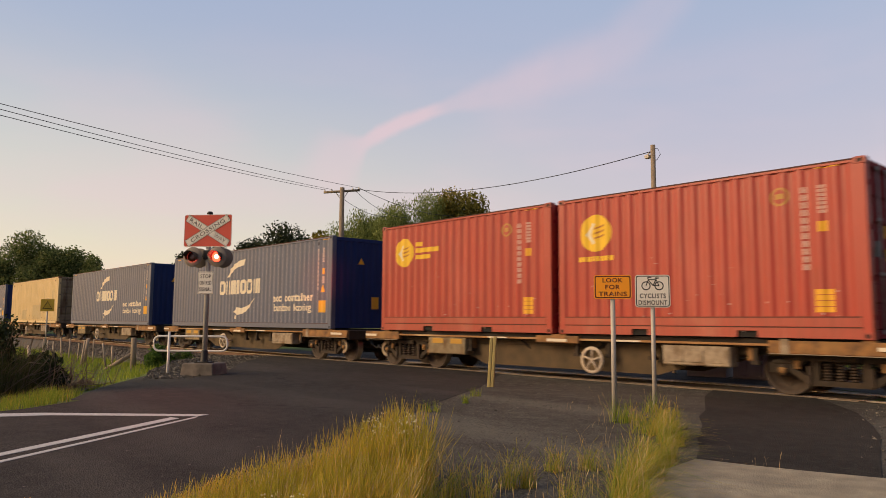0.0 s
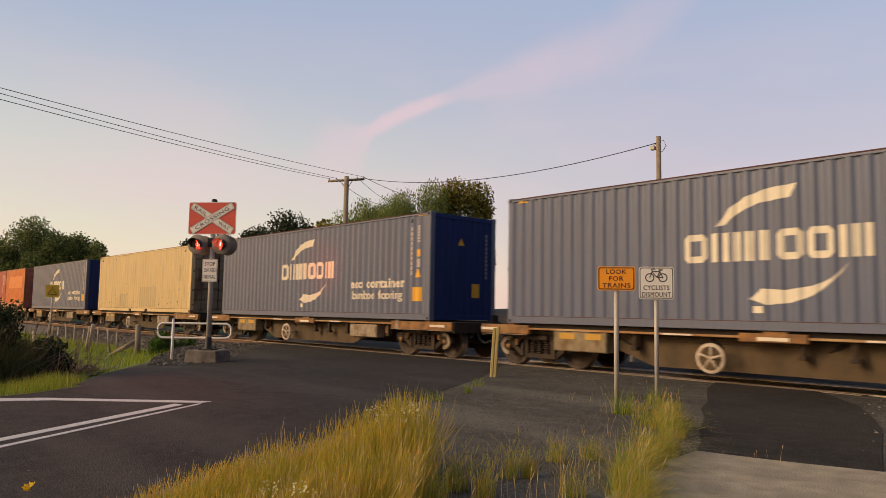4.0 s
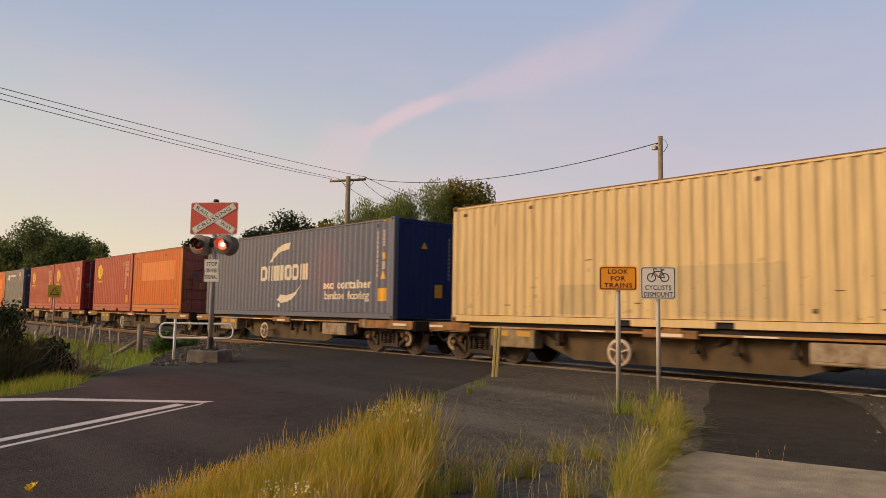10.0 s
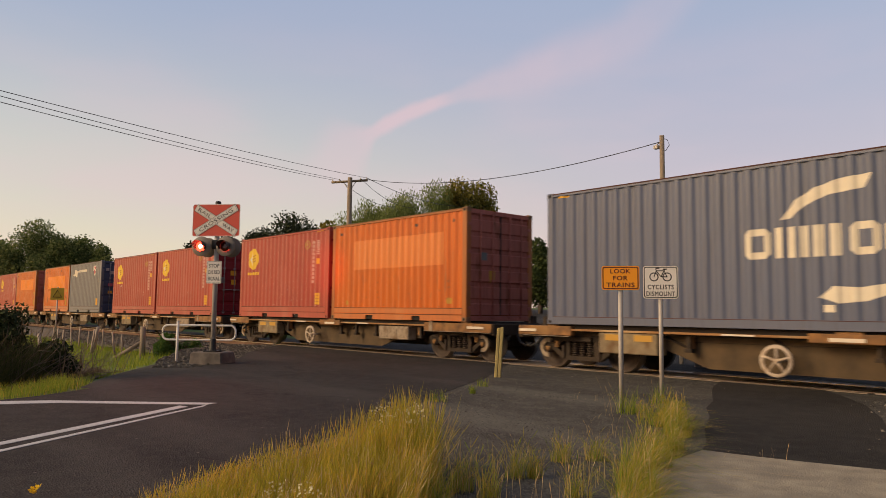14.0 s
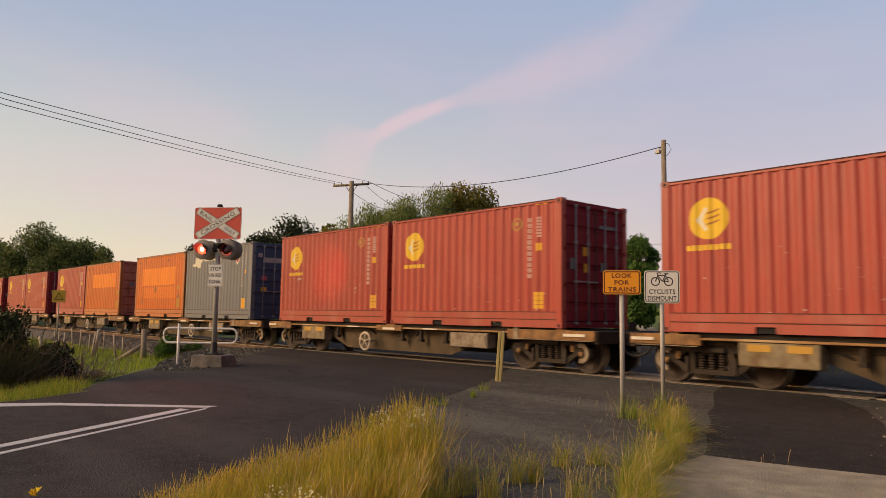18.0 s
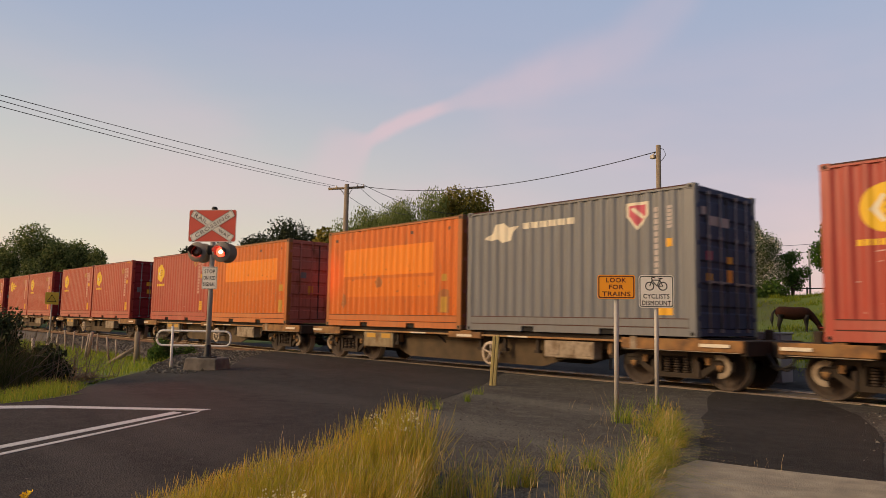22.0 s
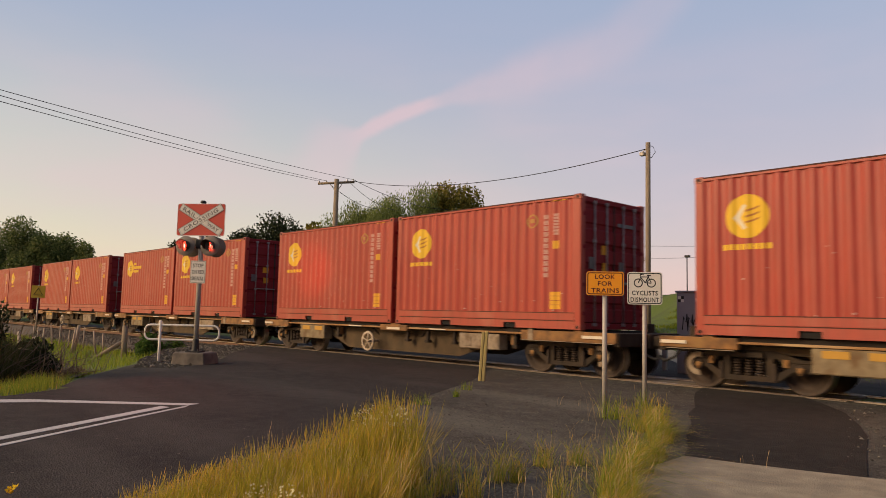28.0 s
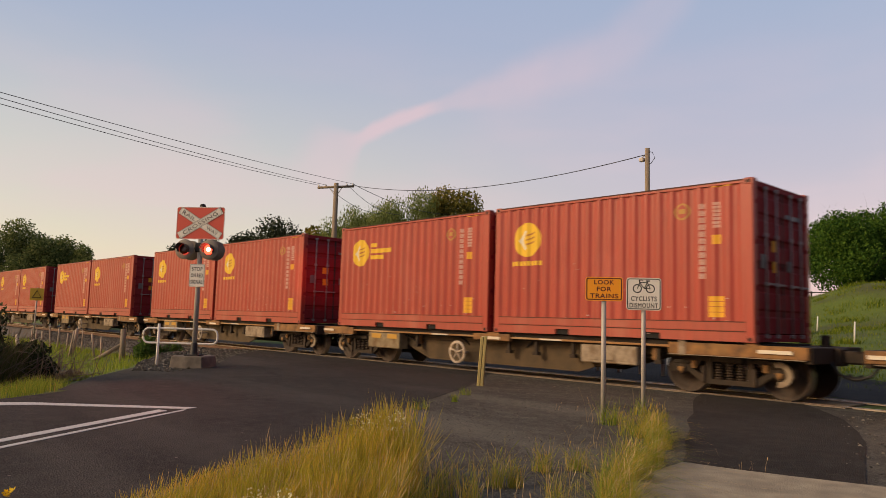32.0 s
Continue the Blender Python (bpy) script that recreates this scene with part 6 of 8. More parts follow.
    # flower heads
    for name, n, spots, mat, size, label in (
            ("wild_flowers", 120, [(-4.16, 3.26, 0.20, 0.465)], "petal", 0.0055, "pale cream wild flowers among the grass"),
            ("wild_flowers", 70, [(-3.42, 1.98, 0.16, 0.26)], "petal", 0.005, "small white wild flowers low in the grass"),
            ("yellow_flower", 8, [(-4.9, 1.12, 0.03, 0.12)], "petal_yellow", 0.016, "yellow flower at the road's edge")):
        rng = np.random.default_rng(len(name) + n)
        bm = bmesh.new()
        for _ in range(n):
            x, y, r, h = spots[0]
            a, d = rng.uniform(0, 6.3), r * math.sqrt(rng.random())
            c = Vector((x + d * math.cos(a), y + d * math.sin(a), h * rng.uniform(0.85, 1.15)))
            for k in range(5):
                t = 2 * math.pi * k / 5 + a
                q = Euler((1.0 + 0.5 * math.sin(7 * a), 0.5 * math.cos(5 * a), a)).to_matrix()
                u, v = q @ Vector((math.cos(t), math.sin(t), 0.25)) * size, q @ Vector((math.cos(t + 0.9), math.sin(t + 0.9), 0.25)) * size
                bm.faces.new([bm.verts.new(c), bm.verts.new(c + u), bm.verts.new(c + (u + v) * 0.8), bm.verts.new(c + v)])
        tagged(part(name, bm, mat), label, "flowers", kind="stuff")


M["blade_pasture"] = island_material("pasture_grass", (0.085, 0.145, 0.010), (0.30, 0.31, 0.032), c=(0.165, 0.215, 0.018), translucent=0.3)
M["blade_lush"] = island_material("lush_grass", (0.17, 0.25, 0.026), (0.42, 0.43, 0.07), c=(0.28, 0.35, 0.042), translucent=0.3)


# ---- trees ----
def limb(bm, p, d, length, r, depth, rng, tips, droop=0.0):
    pts, rad = [p.copy()], [r]
    q, v = p.copy(), d.copy()
    for k in range(4):
        v = (v + Vector(rng.normal(0, 0.16, 3)) + Vector((0, 0, 0.05 - droop))).normalized()
        q = q + v * length / 4
        pts.append(q.copy())
        rad.append(r * (1 - 0.18 * (k + 1)))
    tube(bm, pts, rad, 6 if depth > 1 else 4)
    tips.append((q.copy(), v.copy()))
    if depth > 0:
        for k in range(3 if depth > 1 else 4):
            i = int(rng.integers(1, 5))
            side = Vector(rng.normal(0, 1, 3))
            side.z = abs(side.z) * 0.5
            limb(bm, pts[i], (v + side.normalized() * 1.1).normalized(), length * rng.uniform(0.5, 0.75), rad[i] * 0.6, depth - 1, rng, tips, droop)


def tree(name, label, at, height, width, leaf, n, size, seed, trunk=0.25, low=0.2, lobes=16, hang=0.0, gaps=0.5, category="tree", squash=1.0, cone=0.0):
    """A tree: tapered trunk with limbs, and a crown of many small leaves in uneven lobes. low: where the crown begins."""
    rng = np.random.default_rng(seed)
    t = empty(name, at)
    bm = bmesh.new()
    tips = []
    th = height * (low + 0.25)
    tube(bm, [(0, 0, -0.4), (0.05, 0.02, th * 0.4), (-0.04, 0.05, th * 0.75), (0, 0, th)], [trunk * 1.25, trunk, trunk * 0.85, trunk * 0.7], 10)
    for k in range(6):
        a = 2 * math.pi * k / 6 + rng.uniform(-0.4, 0.4)
        d = Vector((math.cos(a), math.sin(a), rng.uniform(0.5, 1.3))).normalized()
        limb(bm, Vector((0, 0, th * rng.uniform(0.6, 1.0))), d, width * 0.34, trunk * 0.4, 2, rng, tips)
    part("trunk", bm, "bark", t, "brown bark trunk with limbs")
    # lobes of the crown
    c0 = np.array([0, 0, height * (0.5 + low / 2)])
    ext = np.array([width / 2, width / 2, height * (1 - low) / 2 * squash])
    lob, rad = [], []
    for k in range(lobes):
        v = rng.normal(0, 1, 3)
        v /= np.linalg.norm(v)
        q = v * rng.uniform(0.45, 0.80)
        if cone:
            q[:2] *= 1.30 - cone * 1.15 * (q[2] * 0.55 + 0.5)
        lob.append(c0 + q * ext)
        rad.append(rng.uniform(0.26, 0.44) * (1 - 0.55 * cone * (q[2] * 0.55 + 0.5)))
    lob, rad = np.array(lob), np.array(rad)
    k = rng.integers(lobes, size=n)
    v = rng.normal(0, 1, (n, 3))
    v /= np.linalg.norm(v, axis=1)[:, None]
    far = np.where(rng.random(n) > gaps * 0.3, rng.uniform(0.55, 1.05, n), rng.uniform(0.1, 1.25, n))
    p = lob[k] + v * (ext.mean() * rad[k] * far)[:, None]
    if hang:
        p[:, 2] -= hang * rng.random(n) ** 2 * height
    floor_ = height * low * 0.6
    p[:, 2] = np.where(p[:, 2] < floor_, floor_ + rng.uniform(0, 0.1, n) * height, p[:, 2])
    a, b = rng.normal(0, 1, (n, 3)), rng.normal(0, 1, (n, 3))
    if hang:
        a = a * 0.35 + np.array([0, 0, 1.6])
    a /= np.linalg.norm(a, axis=1)[:, None]
    b -= a * (a * b).sum(1)[:, None]
    b /= np.linalg.norm(b, axis=1)[:, None]
    s = (size * rng.uniform(0.6, 1.4, n))[:, None]
    u, w = a * s, b * s * (0.28 if hang else 0.55)
    verts = np.stack([p - u, p + w, p + u, p - w], 1).reshape(-1, 3)
    me = mesh_of("crown", verts, [np.arange(4 * n).reshape(n, 4)])
    me.materials.append(M[leaf])
    o = new("crown", me)
    o.parent = t
    return tagged(t, label, category)


def build_trees():
    g = lambda x, y: (x, y, ground_height(x, y))
    tree("hawthorn_tree", "hawthorn tree covered in white blossom on the slope", (-21.0, 44.5, 2.3), 6.0, 5.7, "blossom", 42000, 0.058, 21, 0.18, 0.02, 60, cone=1.0)
    tree("shrub", "dark green shrub at the foot of the hawthorn", (-20.2, 43.6, 2.5), 1.5, 4.2, "leaf_mid", 4000, 0.10, 28, 0.06, 0.02, 14, category="shrub")
    tree("small_tree", "dark green small tree beside the hawthorn", g(-19.2, 46.4), 2.9, 2.0, "leaf_mid", 7000, 0.065, 22, 0.12, 0.05, 24)
    tree("oak_tree", "broad dark green tree on the hill", (-15.7, 50.8, ground_height(-14.9, 50.8) - 1.0), 5.8, 8.4, "leaf_oak", 60000, 0.085, 23, 0.35, 0.14, 24, gaps=0.4)
    tree("oak_tree", "broad dark green tree on the hill", g(-8.8, 52.5), 5.4, 7.6, "leaf_oak", 45000, 0.085, 24, 0.35, 0.05, 44)
    tree("roadside_tree", "dark green tree behind the road", g(-34.4, 51.8), 6.6, 4.4, "leaf_mid", 12000, 0.11, 25, 0.2, 0.42, 22, gaps=0.9)
    tree("shrub", "light green shrub behind the track", g(-16.8, 24.5), 2.6, 2.8, "leaf_mid", 4500, 0.10, 26, 0.08, 0.05, 12, category="shrub")
    tree("shrub", "green shrub beside the far road", g(-18.2, 27.0), 3.2, 2.4, "leaf_mid", 4000, 0.10, 27, 0.08, 0.05, 12, category="shrub")
    tree("background_tree", "dark green tree beyond the far road", (-37.6, 43.4, 0.9), 6.4, 3.6, "leaf_shade", 14000, 0.12, 66, 0.2, 0.06, 26)
    tree("background_tree", "thin dark green tree beyond the far road", (-34.7, 46.8, 1.2), 4.6, 2.4, "leaf_shade", 5000, 0.12, 67, 0.12, 0.25, 14, gaps=1.6)
    for k, (x, y, h, w) in enumerate(((-49.6, 35.0, 10.2, 4.6), (-47.4, 36.8, 11.6, 4.4), (-45.6, 38.6, 12.2, 4.4))):
        tree("willow_tree", "drooping grey-green willow behind the train", (x, y, 0.5), h, w, "leaf_willow", 36000, 0.10, 31 + k, 0.3, 0.15, 22, hang=0.14, gaps=0.7)
    tree("olive_tree", "dense olive-green tree with yellowish new leaves", (-44.9, 42.2, 0.5), 13.1, 5.4, "leaf_gold", 20000, 0.12, 35, 0.4, 0.2, 22)
    tree("olive_tree", "dense olive-green tree with yellowish new leaves", (-45.6, 41.6, 0.5), 12.0, 4.2, "leaf_dark", 7000, 0.15, 36, 0.4, 0.2, 18)
    tree("olive_tree", "low olive-green tree behind the train", (-52, 34.0, 0.5), 8.6, 4.6, "leaf_gold", 5000, 0.20, 37, 0.3, 0.2, 14)
    for k, (x, y, h, w) in enumerate(((-78, 36.5, 9.6, 5.5), (-75.5, 38.5, 10.2, 5.5), (-71.5, 41.0, 12.8, 6.5), (-69, 43, 11.8, 4), (-66.5, 45, 11.6, 6), (-62, 46, 11.6, 7), (-81, 34.5, 9.0, 5), (-58, 43, 10.6, 6), (-55, 37.5, 9.0, 5), (-60, 38, 8.6, 5))):
        tree("pine_tree", "dark spiky pine in the distance", (x, y, 0.5), h, w, "needle", 14000, 0.15, 41 + k, 0.35, 0.1, 24, gaps=1.2)
    for k, (x, y, h, w) in enumerate(((-112, 17.5, 12.0, 9), (-108, 22.0, 13.0, 9), (-105, 25.0, 12.2, 8), (-104, 27.0, 12.4, 5), (-102, 29.4, 10.4, 6), (-100, 31.2, 8.8, 5))):
        tree("background_tree", "dark green tree in the distance by the line", (x, y, -0.5), h, w, "leaf_dark", 24000, 0.165, 51 + k, 0.4, 0.08, 30, gaps=1.2)


M["leaf_shade"] = island_material("shade_leaves", (0.03, 0.05, 0.016), (0.12, 0.15, 0.04), c=(0.06, 0.085, 0.026), translucent=0.2)
M["leaf_oak"] = island_material("oak_leaves", (0.03, 0.085, 0.01), (0.11, 0.2, 0.022), c=(0.062, 0.135, 0.015), translucent=0.25)


# ---- signs and signals ----
def flat_text(body, x, z, width, cap, y, parent, mat="black", turn=0.0, bold=0.013, name="lettering"):
    """Letters of a given width and capital height that stand in the xz plane and face -y."""
    bm = text_mesh(body, 1.0, 1.1, bold)
    xs, ys = [v.co.x for v in bm.verts], [v.co.y for v in bm.verts]
    c, s = math.cos(radians(turn)), math.sin(radians(turn))
    for v in bm.verts:
        px = ((v.co.x - min(xs)) / (max(xs) - min(xs)) - 0.5) * width
        pz = ((v.co.y - min(ys)) / (max(ys) - min(ys)) - 0.5) * cap
        v.co = (x + px * c - pz * s, y, z + px * s + pz * c)
    return part(name, bm, mat, parent)


def board(parent, w, h, z, y, face, rim, r=0.03, rim_w=0.012, inset=0.012, name="sign_board", back="galv"):
    bm = bmesh.new()
    panel_shape(bm, [(a, b + z) for a, b in round_rect(w, h, r)], y, y + 0.004)
    part(name, bm, [back], parent)
    bm = bmesh.new()
    panel_shape(bm, [(a, b + z) for a, b in round_rect(w - 0.002, h - 0.002, r)], y - 0.002, y - 0.0005)
    part("face", bm, [face], parent)
    if rim:
        bm = bmesh.new()
        o = [(a, b + z) for a, b in round_rect(w - 2 * inset, h - 2 * inset, r * 0.8)]
        i = [(a, b + z) for a, b in round_rect(w - 2 * inset - 2 * rim_w, h - 2 * inset - 2 * rim_w, r * 0.6)]
        vo, vi = [bm.verts.new((a, y - 0.0035, b)) for a, b in o], [bm.verts.new((a, y - 0.0035, b)) for a, b in i]
        n = len(vo)
        for k in range(n):
            bm.faces.new((vo[k], vo[(k + 1) % n], vi[(k + 1) % n], vi[k]))
        part("border", bm, [rim], parent)


def pole(parent, z0, z1, r, mat="galv", y=0.0, x=0.0, name="post", cap=True):
    bm = bmesh.new()
    rod(bm, (x, y, z0), (x, y, z1), r, seg=14)
    if cap:
        rod(bm, (x, y, z1), (x, y, z1 + 0.012), r * 1.15, r * 0.9, seg=14)
    return part(name, bm, mat, parent)


def look_sign():
    s = tagged(empty("warning_sign", (-5.33, 7.68, -0.02)), "orange warning sign on a grey steel post", "sign", "signs by the footpath")
    s.rotation_euler.z = radians(36)
    pole(s, -0.1, 1.77, 0.030, "galv", 0.045)
    board(s, 0.462, 0.302, 1.672, 0.0, "sign_orange", "sign_maroon")
    for k, (word, w) in enumerate((("LOOK", 0.245), ("FOR", 0.178), ("TRAINS", 0.345))):
        flat_text(word, 0, 1.757 - 0.086 * k, w, 0.058, -0.004, s, "sign_maroon", bold=0.019)
    for z in (1.76, 1.58):
        bm = bmesh.new()
        rod(bm, (0, -0.006, z), (0, 0.03, z), 0.006, seg=6)
        part("bolt", bm, "galv", s)


def bicycle(parent, x, z, y, s):
    """A side-view bicycle in black lines."""
    P = lambda a, b: Vector((x + a * s, y, z + b * s))

    def line(name, pts, w):
        bm = bmesh.new()
        for a, b in zip(pts, pts[1:]):
            d = (b - a).normalized()
            nrm = Vector((-d.z, 0, d.x)) * w * s
            bm.faces.new([bm.verts.new(v) for v in (a - nrm, b - nrm, b + nrm, a + nrm)])
        part(name, bm, "black", parent)
    for cx in (-0.62, 0.62):
        bm = bmesh.new()
        vo = [bm.verts.new(P(cx + 0.44 * math.cos(t), -0.3 + 0.44 * math.sin(t))) for t in [2 * math.pi * k / 24 for k in range(24)]]
        vi = [bm.verts.new(P(cx + 0.34 * math.cos(t), -0.3 + 0.34 * math.sin(t))) for t in [2 * math.pi * k / 24 for k in range(24)]]
        for k in range(24):
            bm.faces.new((vo[k], vo[(k + 1) % 24], vi[(k + 1) % 24], vi[k]))
        part("wheel_mark", bm, "black", parent)
    line("frame_mark", [P(-0.62, -0.3), P(-0.38, 0.30), P(0.34, 0.30), P(0.05, -0.28), P(-0.36, 0.22)], 0.045)
    line("frame_mark", [P(0.62, -0.3), P(0.05, -0.28), P(0.40, 0.44)], 0.045)
    line("frame_mark", [P(0.62, -0.3), P(0.34, 0.30)], 0.04)
    line("saddle_mark", [P(0.22, 0.46), P(0.60, 0.46)], 0.06)
    line("handlebar_mark", [P(-0.36, 0.26), P(-0.46, 0.52), P(-0.20, 0.56), P(-0.10, 0.50)], 0.045)


def cyclist_sign():
    s = tagged(empty("cyclist_sign", (-5.55, 8.95, -0.02)), "white sign with a black bicycle on a grey steel post", "sign", "signs by the footpath")
    s.rotation_euler.z = radians(36)
    pole(s, -0.1, 1.82, 0.030, "galv", 0.045)
    board(s, 0.475, 0.455, 1.668, 0.0, "white", "black", 0.04)
    bicycle(s, 0, 1.785, -0.004, 0.142)
    flat_text("CYCLISTS", 0, 1.602, 0.35, 0.066, -0.004, s, bold=0.019)
    flat_text("DISMOUNT", 0, 1.508, 0.385, 0.066, -0.004, s, bold=0.019)


LENSES = []                               # (lens, lit first) of the flashing lamps


def lamp_unit(parent, x, z, y, sign, lit_even, name="lamp"):
    """A round flashing lamp with its backing disc and hood. sign: -1 looks to -y, 1 looks to +y. Its lens turns: one side glows, the other is dark."""
    bm = bmesh.new()
    lathe(bm, [(0.0, y - sign * 0.04), (0.12, y - sign * 0.04), (0.15, y - sign * 0.02), (0.222, y), (0.226, y + sign * 0.006), (0.22, y + sign * 0.012), (0.112, y + sign * 0.012)], True, 32, (x, 0, z))
    o = part(name, bm, "backboard", parent, "black round lamp with a hood")
    bm = bmesh.new()
    n = 18
    rings = []
    for d, r in ((0.012, 0.118), (0.24, 0.128)):
        rings.append([bm.verts.new((x + r * math.cos(t), y + sign * (d - (0.12 if d > 0.1 and math.sin(t) < 0 else 0)), z + r * math.sin(t))) for t in [math.pi * (-0.18 + 1.36 * k / n) for k in range(n + 1)]])
    for k in range(n):
        bm.faces.new((rings[0][k], rings[0][k + 1], rings[1][k + 1], rings[1][k]))
    part("hood", bm, "hood_grey", o)
    bm = bmesh.new()
    for side in (1, -1):
        lathe(bm, [(0.0, side * 0.016), (0.05, side * 0.015)], True, 20, mi=(1 if side == 1 else 2))
        lathe(bm, [(0.05, side * 0.015), (0.10, side * 0.008), (0.113, 0.0)], True, 20, mi=(0 if side == 1 else 2))
    lens = part("lens", bm, ["lamp_red", "lamp_core", "lamp_off"], o, "red glass lens")
    lens.location = (x, y + sign * 0.03, z)
    LENSES.append((lens, sign, lit_even))
    return o


M["board_pale"] = material("pale_board_back", (0.72, 0.64, 0.50), 0.6, second=(0.62, 0.54, 0.42), scale=4, bump=0.02)
M["hood_grey"] = material("weathered_hood", (0.07, 0.058, 0.05), 0.6, second=(0.12, 0.10, 0.085), scale=14)
M["backboard"] = material("lamp_backboard", (0.24, 0.20, 0.165), 0.6, bump=0.05)


def crossing_signal(at, turn, first, detail=True, height=3.38, zl=2.37):
    s = tagged(empty("crossing_signal", at), "railway crossing signal with red flashing lamps on a steel mast", "signal", "crossing signals")
    s.rotation_euler.z = radians(turn)
    pole(s, 0.0, height, 0.055, "galv", name="mast")
    bm = bmesh.new()
    box(bm, -0.16, 0.16, -0.16, 0.16, 0.0, 0.03, 0.004)
    lathe(bm, [(0.10, 0.03), (0.075, 0.08), (0.072, 0.26), (0.058, 0.29)], False, 14)
    for sx in (-0.12, 0.12):
        for sy in (-0.12, 0.12):
            rod(bm, (sx, sy, 0.03), (sx, sy, 0.07), 0.016, seg=6)
    part("mast_base", bm, "black", s, "black cast mast base")
    bm = bmesh.new()
    rod(bm, (-0.34, 0, zl + 0.04), (0.34, 0, zl + 0.04), 0.03, seg=8)
    box(bm, -0.10, 0.10, -0.08, 0.08, zl - 0.05, zl + 0.16, 0.02)
    part("lamp_arm", bm, "black", s)
    for sg in (-1, 1):
        lamp_unit(s, -0.29, zl, sg * 0.16, sg, first)
        lamp_unit(s, 0.29, zl, sg * 0.16, sg, not first)
    if not detail:
        return s
    # red board with a white crossed pair of arms
    zb, yb = 2.975, -0.075
    board(s, 1.14, 0.735, zb, yb, "sign_red", "white", 0.05, 0.008, 0.004, name="red_board")
    for turn_, words in ((-31.0, (("RAIL", -0.32), ("WAY", 0.34))), (31.0, (("CROSSING", 0.0),))):
        c, sn = math.cos(radians(turn_)), math.sin(radians(turn_))
        yy = yb - (0.006 if turn_ < 0 else 0.009)
        for (hw, hh, mat, dy) in ((0.580, 0.088, "black", 0.0), (0.572, 0.080, "white", 0.0008), (0.555, 0.066, "black", 0.0012), (0.550, 0.061, "white", 0.0018)):
            bm = bmesh.new()
            bm.faces.new([bm.verts.new((a * c - b * sn, yy - dy, zb + a * sn + b * c)) for a, b in ((-hw, -hh), (hw, -hh), (hw, hh), (-hw, hh))])
            part("cross_arm", bm, mat, s)
        for word, off in words:
            flat_text(word, off * c, zb + off * sn, {"RAIL": 0.36, "WAY": 0.31, "CROSSING": 0.92}[word], 0.088, yy - 0.004, s, "black", turn_)
    bm = bmesh.new()
    lathe(bm, [(0.0, height + 0.05), (0.05, height + 0.04), (0.07, height), (0.06, height - 0.02)], False, 14)
    part("cap", bm, "black", s)
    # small stop sign below the lamps
    board(s, 0.36, 0.51, 1.79, -0.085, "white", "black", 0.02, 0.006, 0.012, name="stop_board")
    for k, word in enumerate(("STOP", "ON RED", "SIGNAL")):
        flat_text(word, 0, 1.935 - 0.145 * k, (0.25, 0.28, 0.285)[k], 0.088, -0.090, s, bold=0.015)
    return s


def build_signals():
    bm = bmesh.new()
    plate(bm, [(-0.42, -0.38), (0.42, -0.38), (0.42, 0.38), (-0.42, 0.38)], -0.25, 0.25)
    for v in bm.verts:
        if v.co.z > 0:
            v.co.x *= 0.86
            v.co.y *= 0.86
    bmesh.ops.bevel(bm, geom=bm.edges[:], offset=0.02, segments=1, affect="EDGES")
    b = tagged(part("concrete_block", bm, "concrete_dark", at=(-15.80, 7.05, 0.0)), "weathered concrete footing block under the signal mast", "footing")
    b.rotation_euler.z = radians(38)
    crossing_signal((-15.75, 7.02, 0.25), 40.0, True)
    far = crossing_signal((-13.72, 17.96, 0.0), 213.5, True, False, 4.25, 2.84)
    bm = bmesh.new()
    lathe(bm, [(0.06, 4.22), (0.11, 4.24), (0.11, 4.36), (0.085, 4.38), (0.085, 4.50), (0.0, 4.51)], False, 14)
    part("bell", bm, "galv", far, "grey warning bell on the mast top")
    bm = bmesh.new()
    panel_shape(bm, [(a - 0.0, b + 1.65) for a, b in round_rect(0.5, 0.5, 0.03)], 0.06, 0.066)
    part("sign_board", bm, "galv", far, "grey back of a small sign")
    bm = bmesh.new()
    panel_shape(bm, [(a, b + 3.56) for a, b in round_rect(1.42, 0.93, 0.10)], -0.075, -0.069)
    bk = part("board_back", bm, "board_pale", far, "pale back of the crossing board")
    for z in (3.34, 3.80):
        bm = bmesh.new()
        box(bm, -0.62, 0.62, -0.069, -0.045, z - 0.02, z + 0.02)
        part("rail", bm, "galv", bk)
    spot = bpy.data.lights.new("signal_beam", "SPOT")
    spot.energy, spot.color, spot.spot_size, spot.spot_blend, spot.shadow_soft_size = 800, (1.0, 0.06, 0.03), radians(21), 1.0, 0.06
    o = new("signal_beam", spot)
    eye = Vector((-15.55, 7.75, 2.62))
    o.matrix_world = look(eye, eye + Vector((-0.665, 0.80, -0.02)))
    spot2 = bpy.data.lights.new("signal_beam_front", "SPOT")
    spot2.energy, spot2.color, spot2.spot_size, spot2.spot_blend, spot2.shadow_soft_size = 190, (1.0, 0.06, 0.03), radians(62), 1.0, 0.06
    o = new("signal_beam_front", spot2)
    eye = Vector((-15.45, 6.40, 2.62))
    o.matrix_world = look(eye, eye + Vector((0.80, -0.52, -0.32)))


M["concrete_dark"] = material("weathered_concrete", (0.21, 0.175, 0.14), 0.9, second=(0.12, 0.10, 0.085), scale=6, amount=0.9, third=(0.08, 0.07, 0.06), third_scale=2, bump=0.5, bump_scale=30)


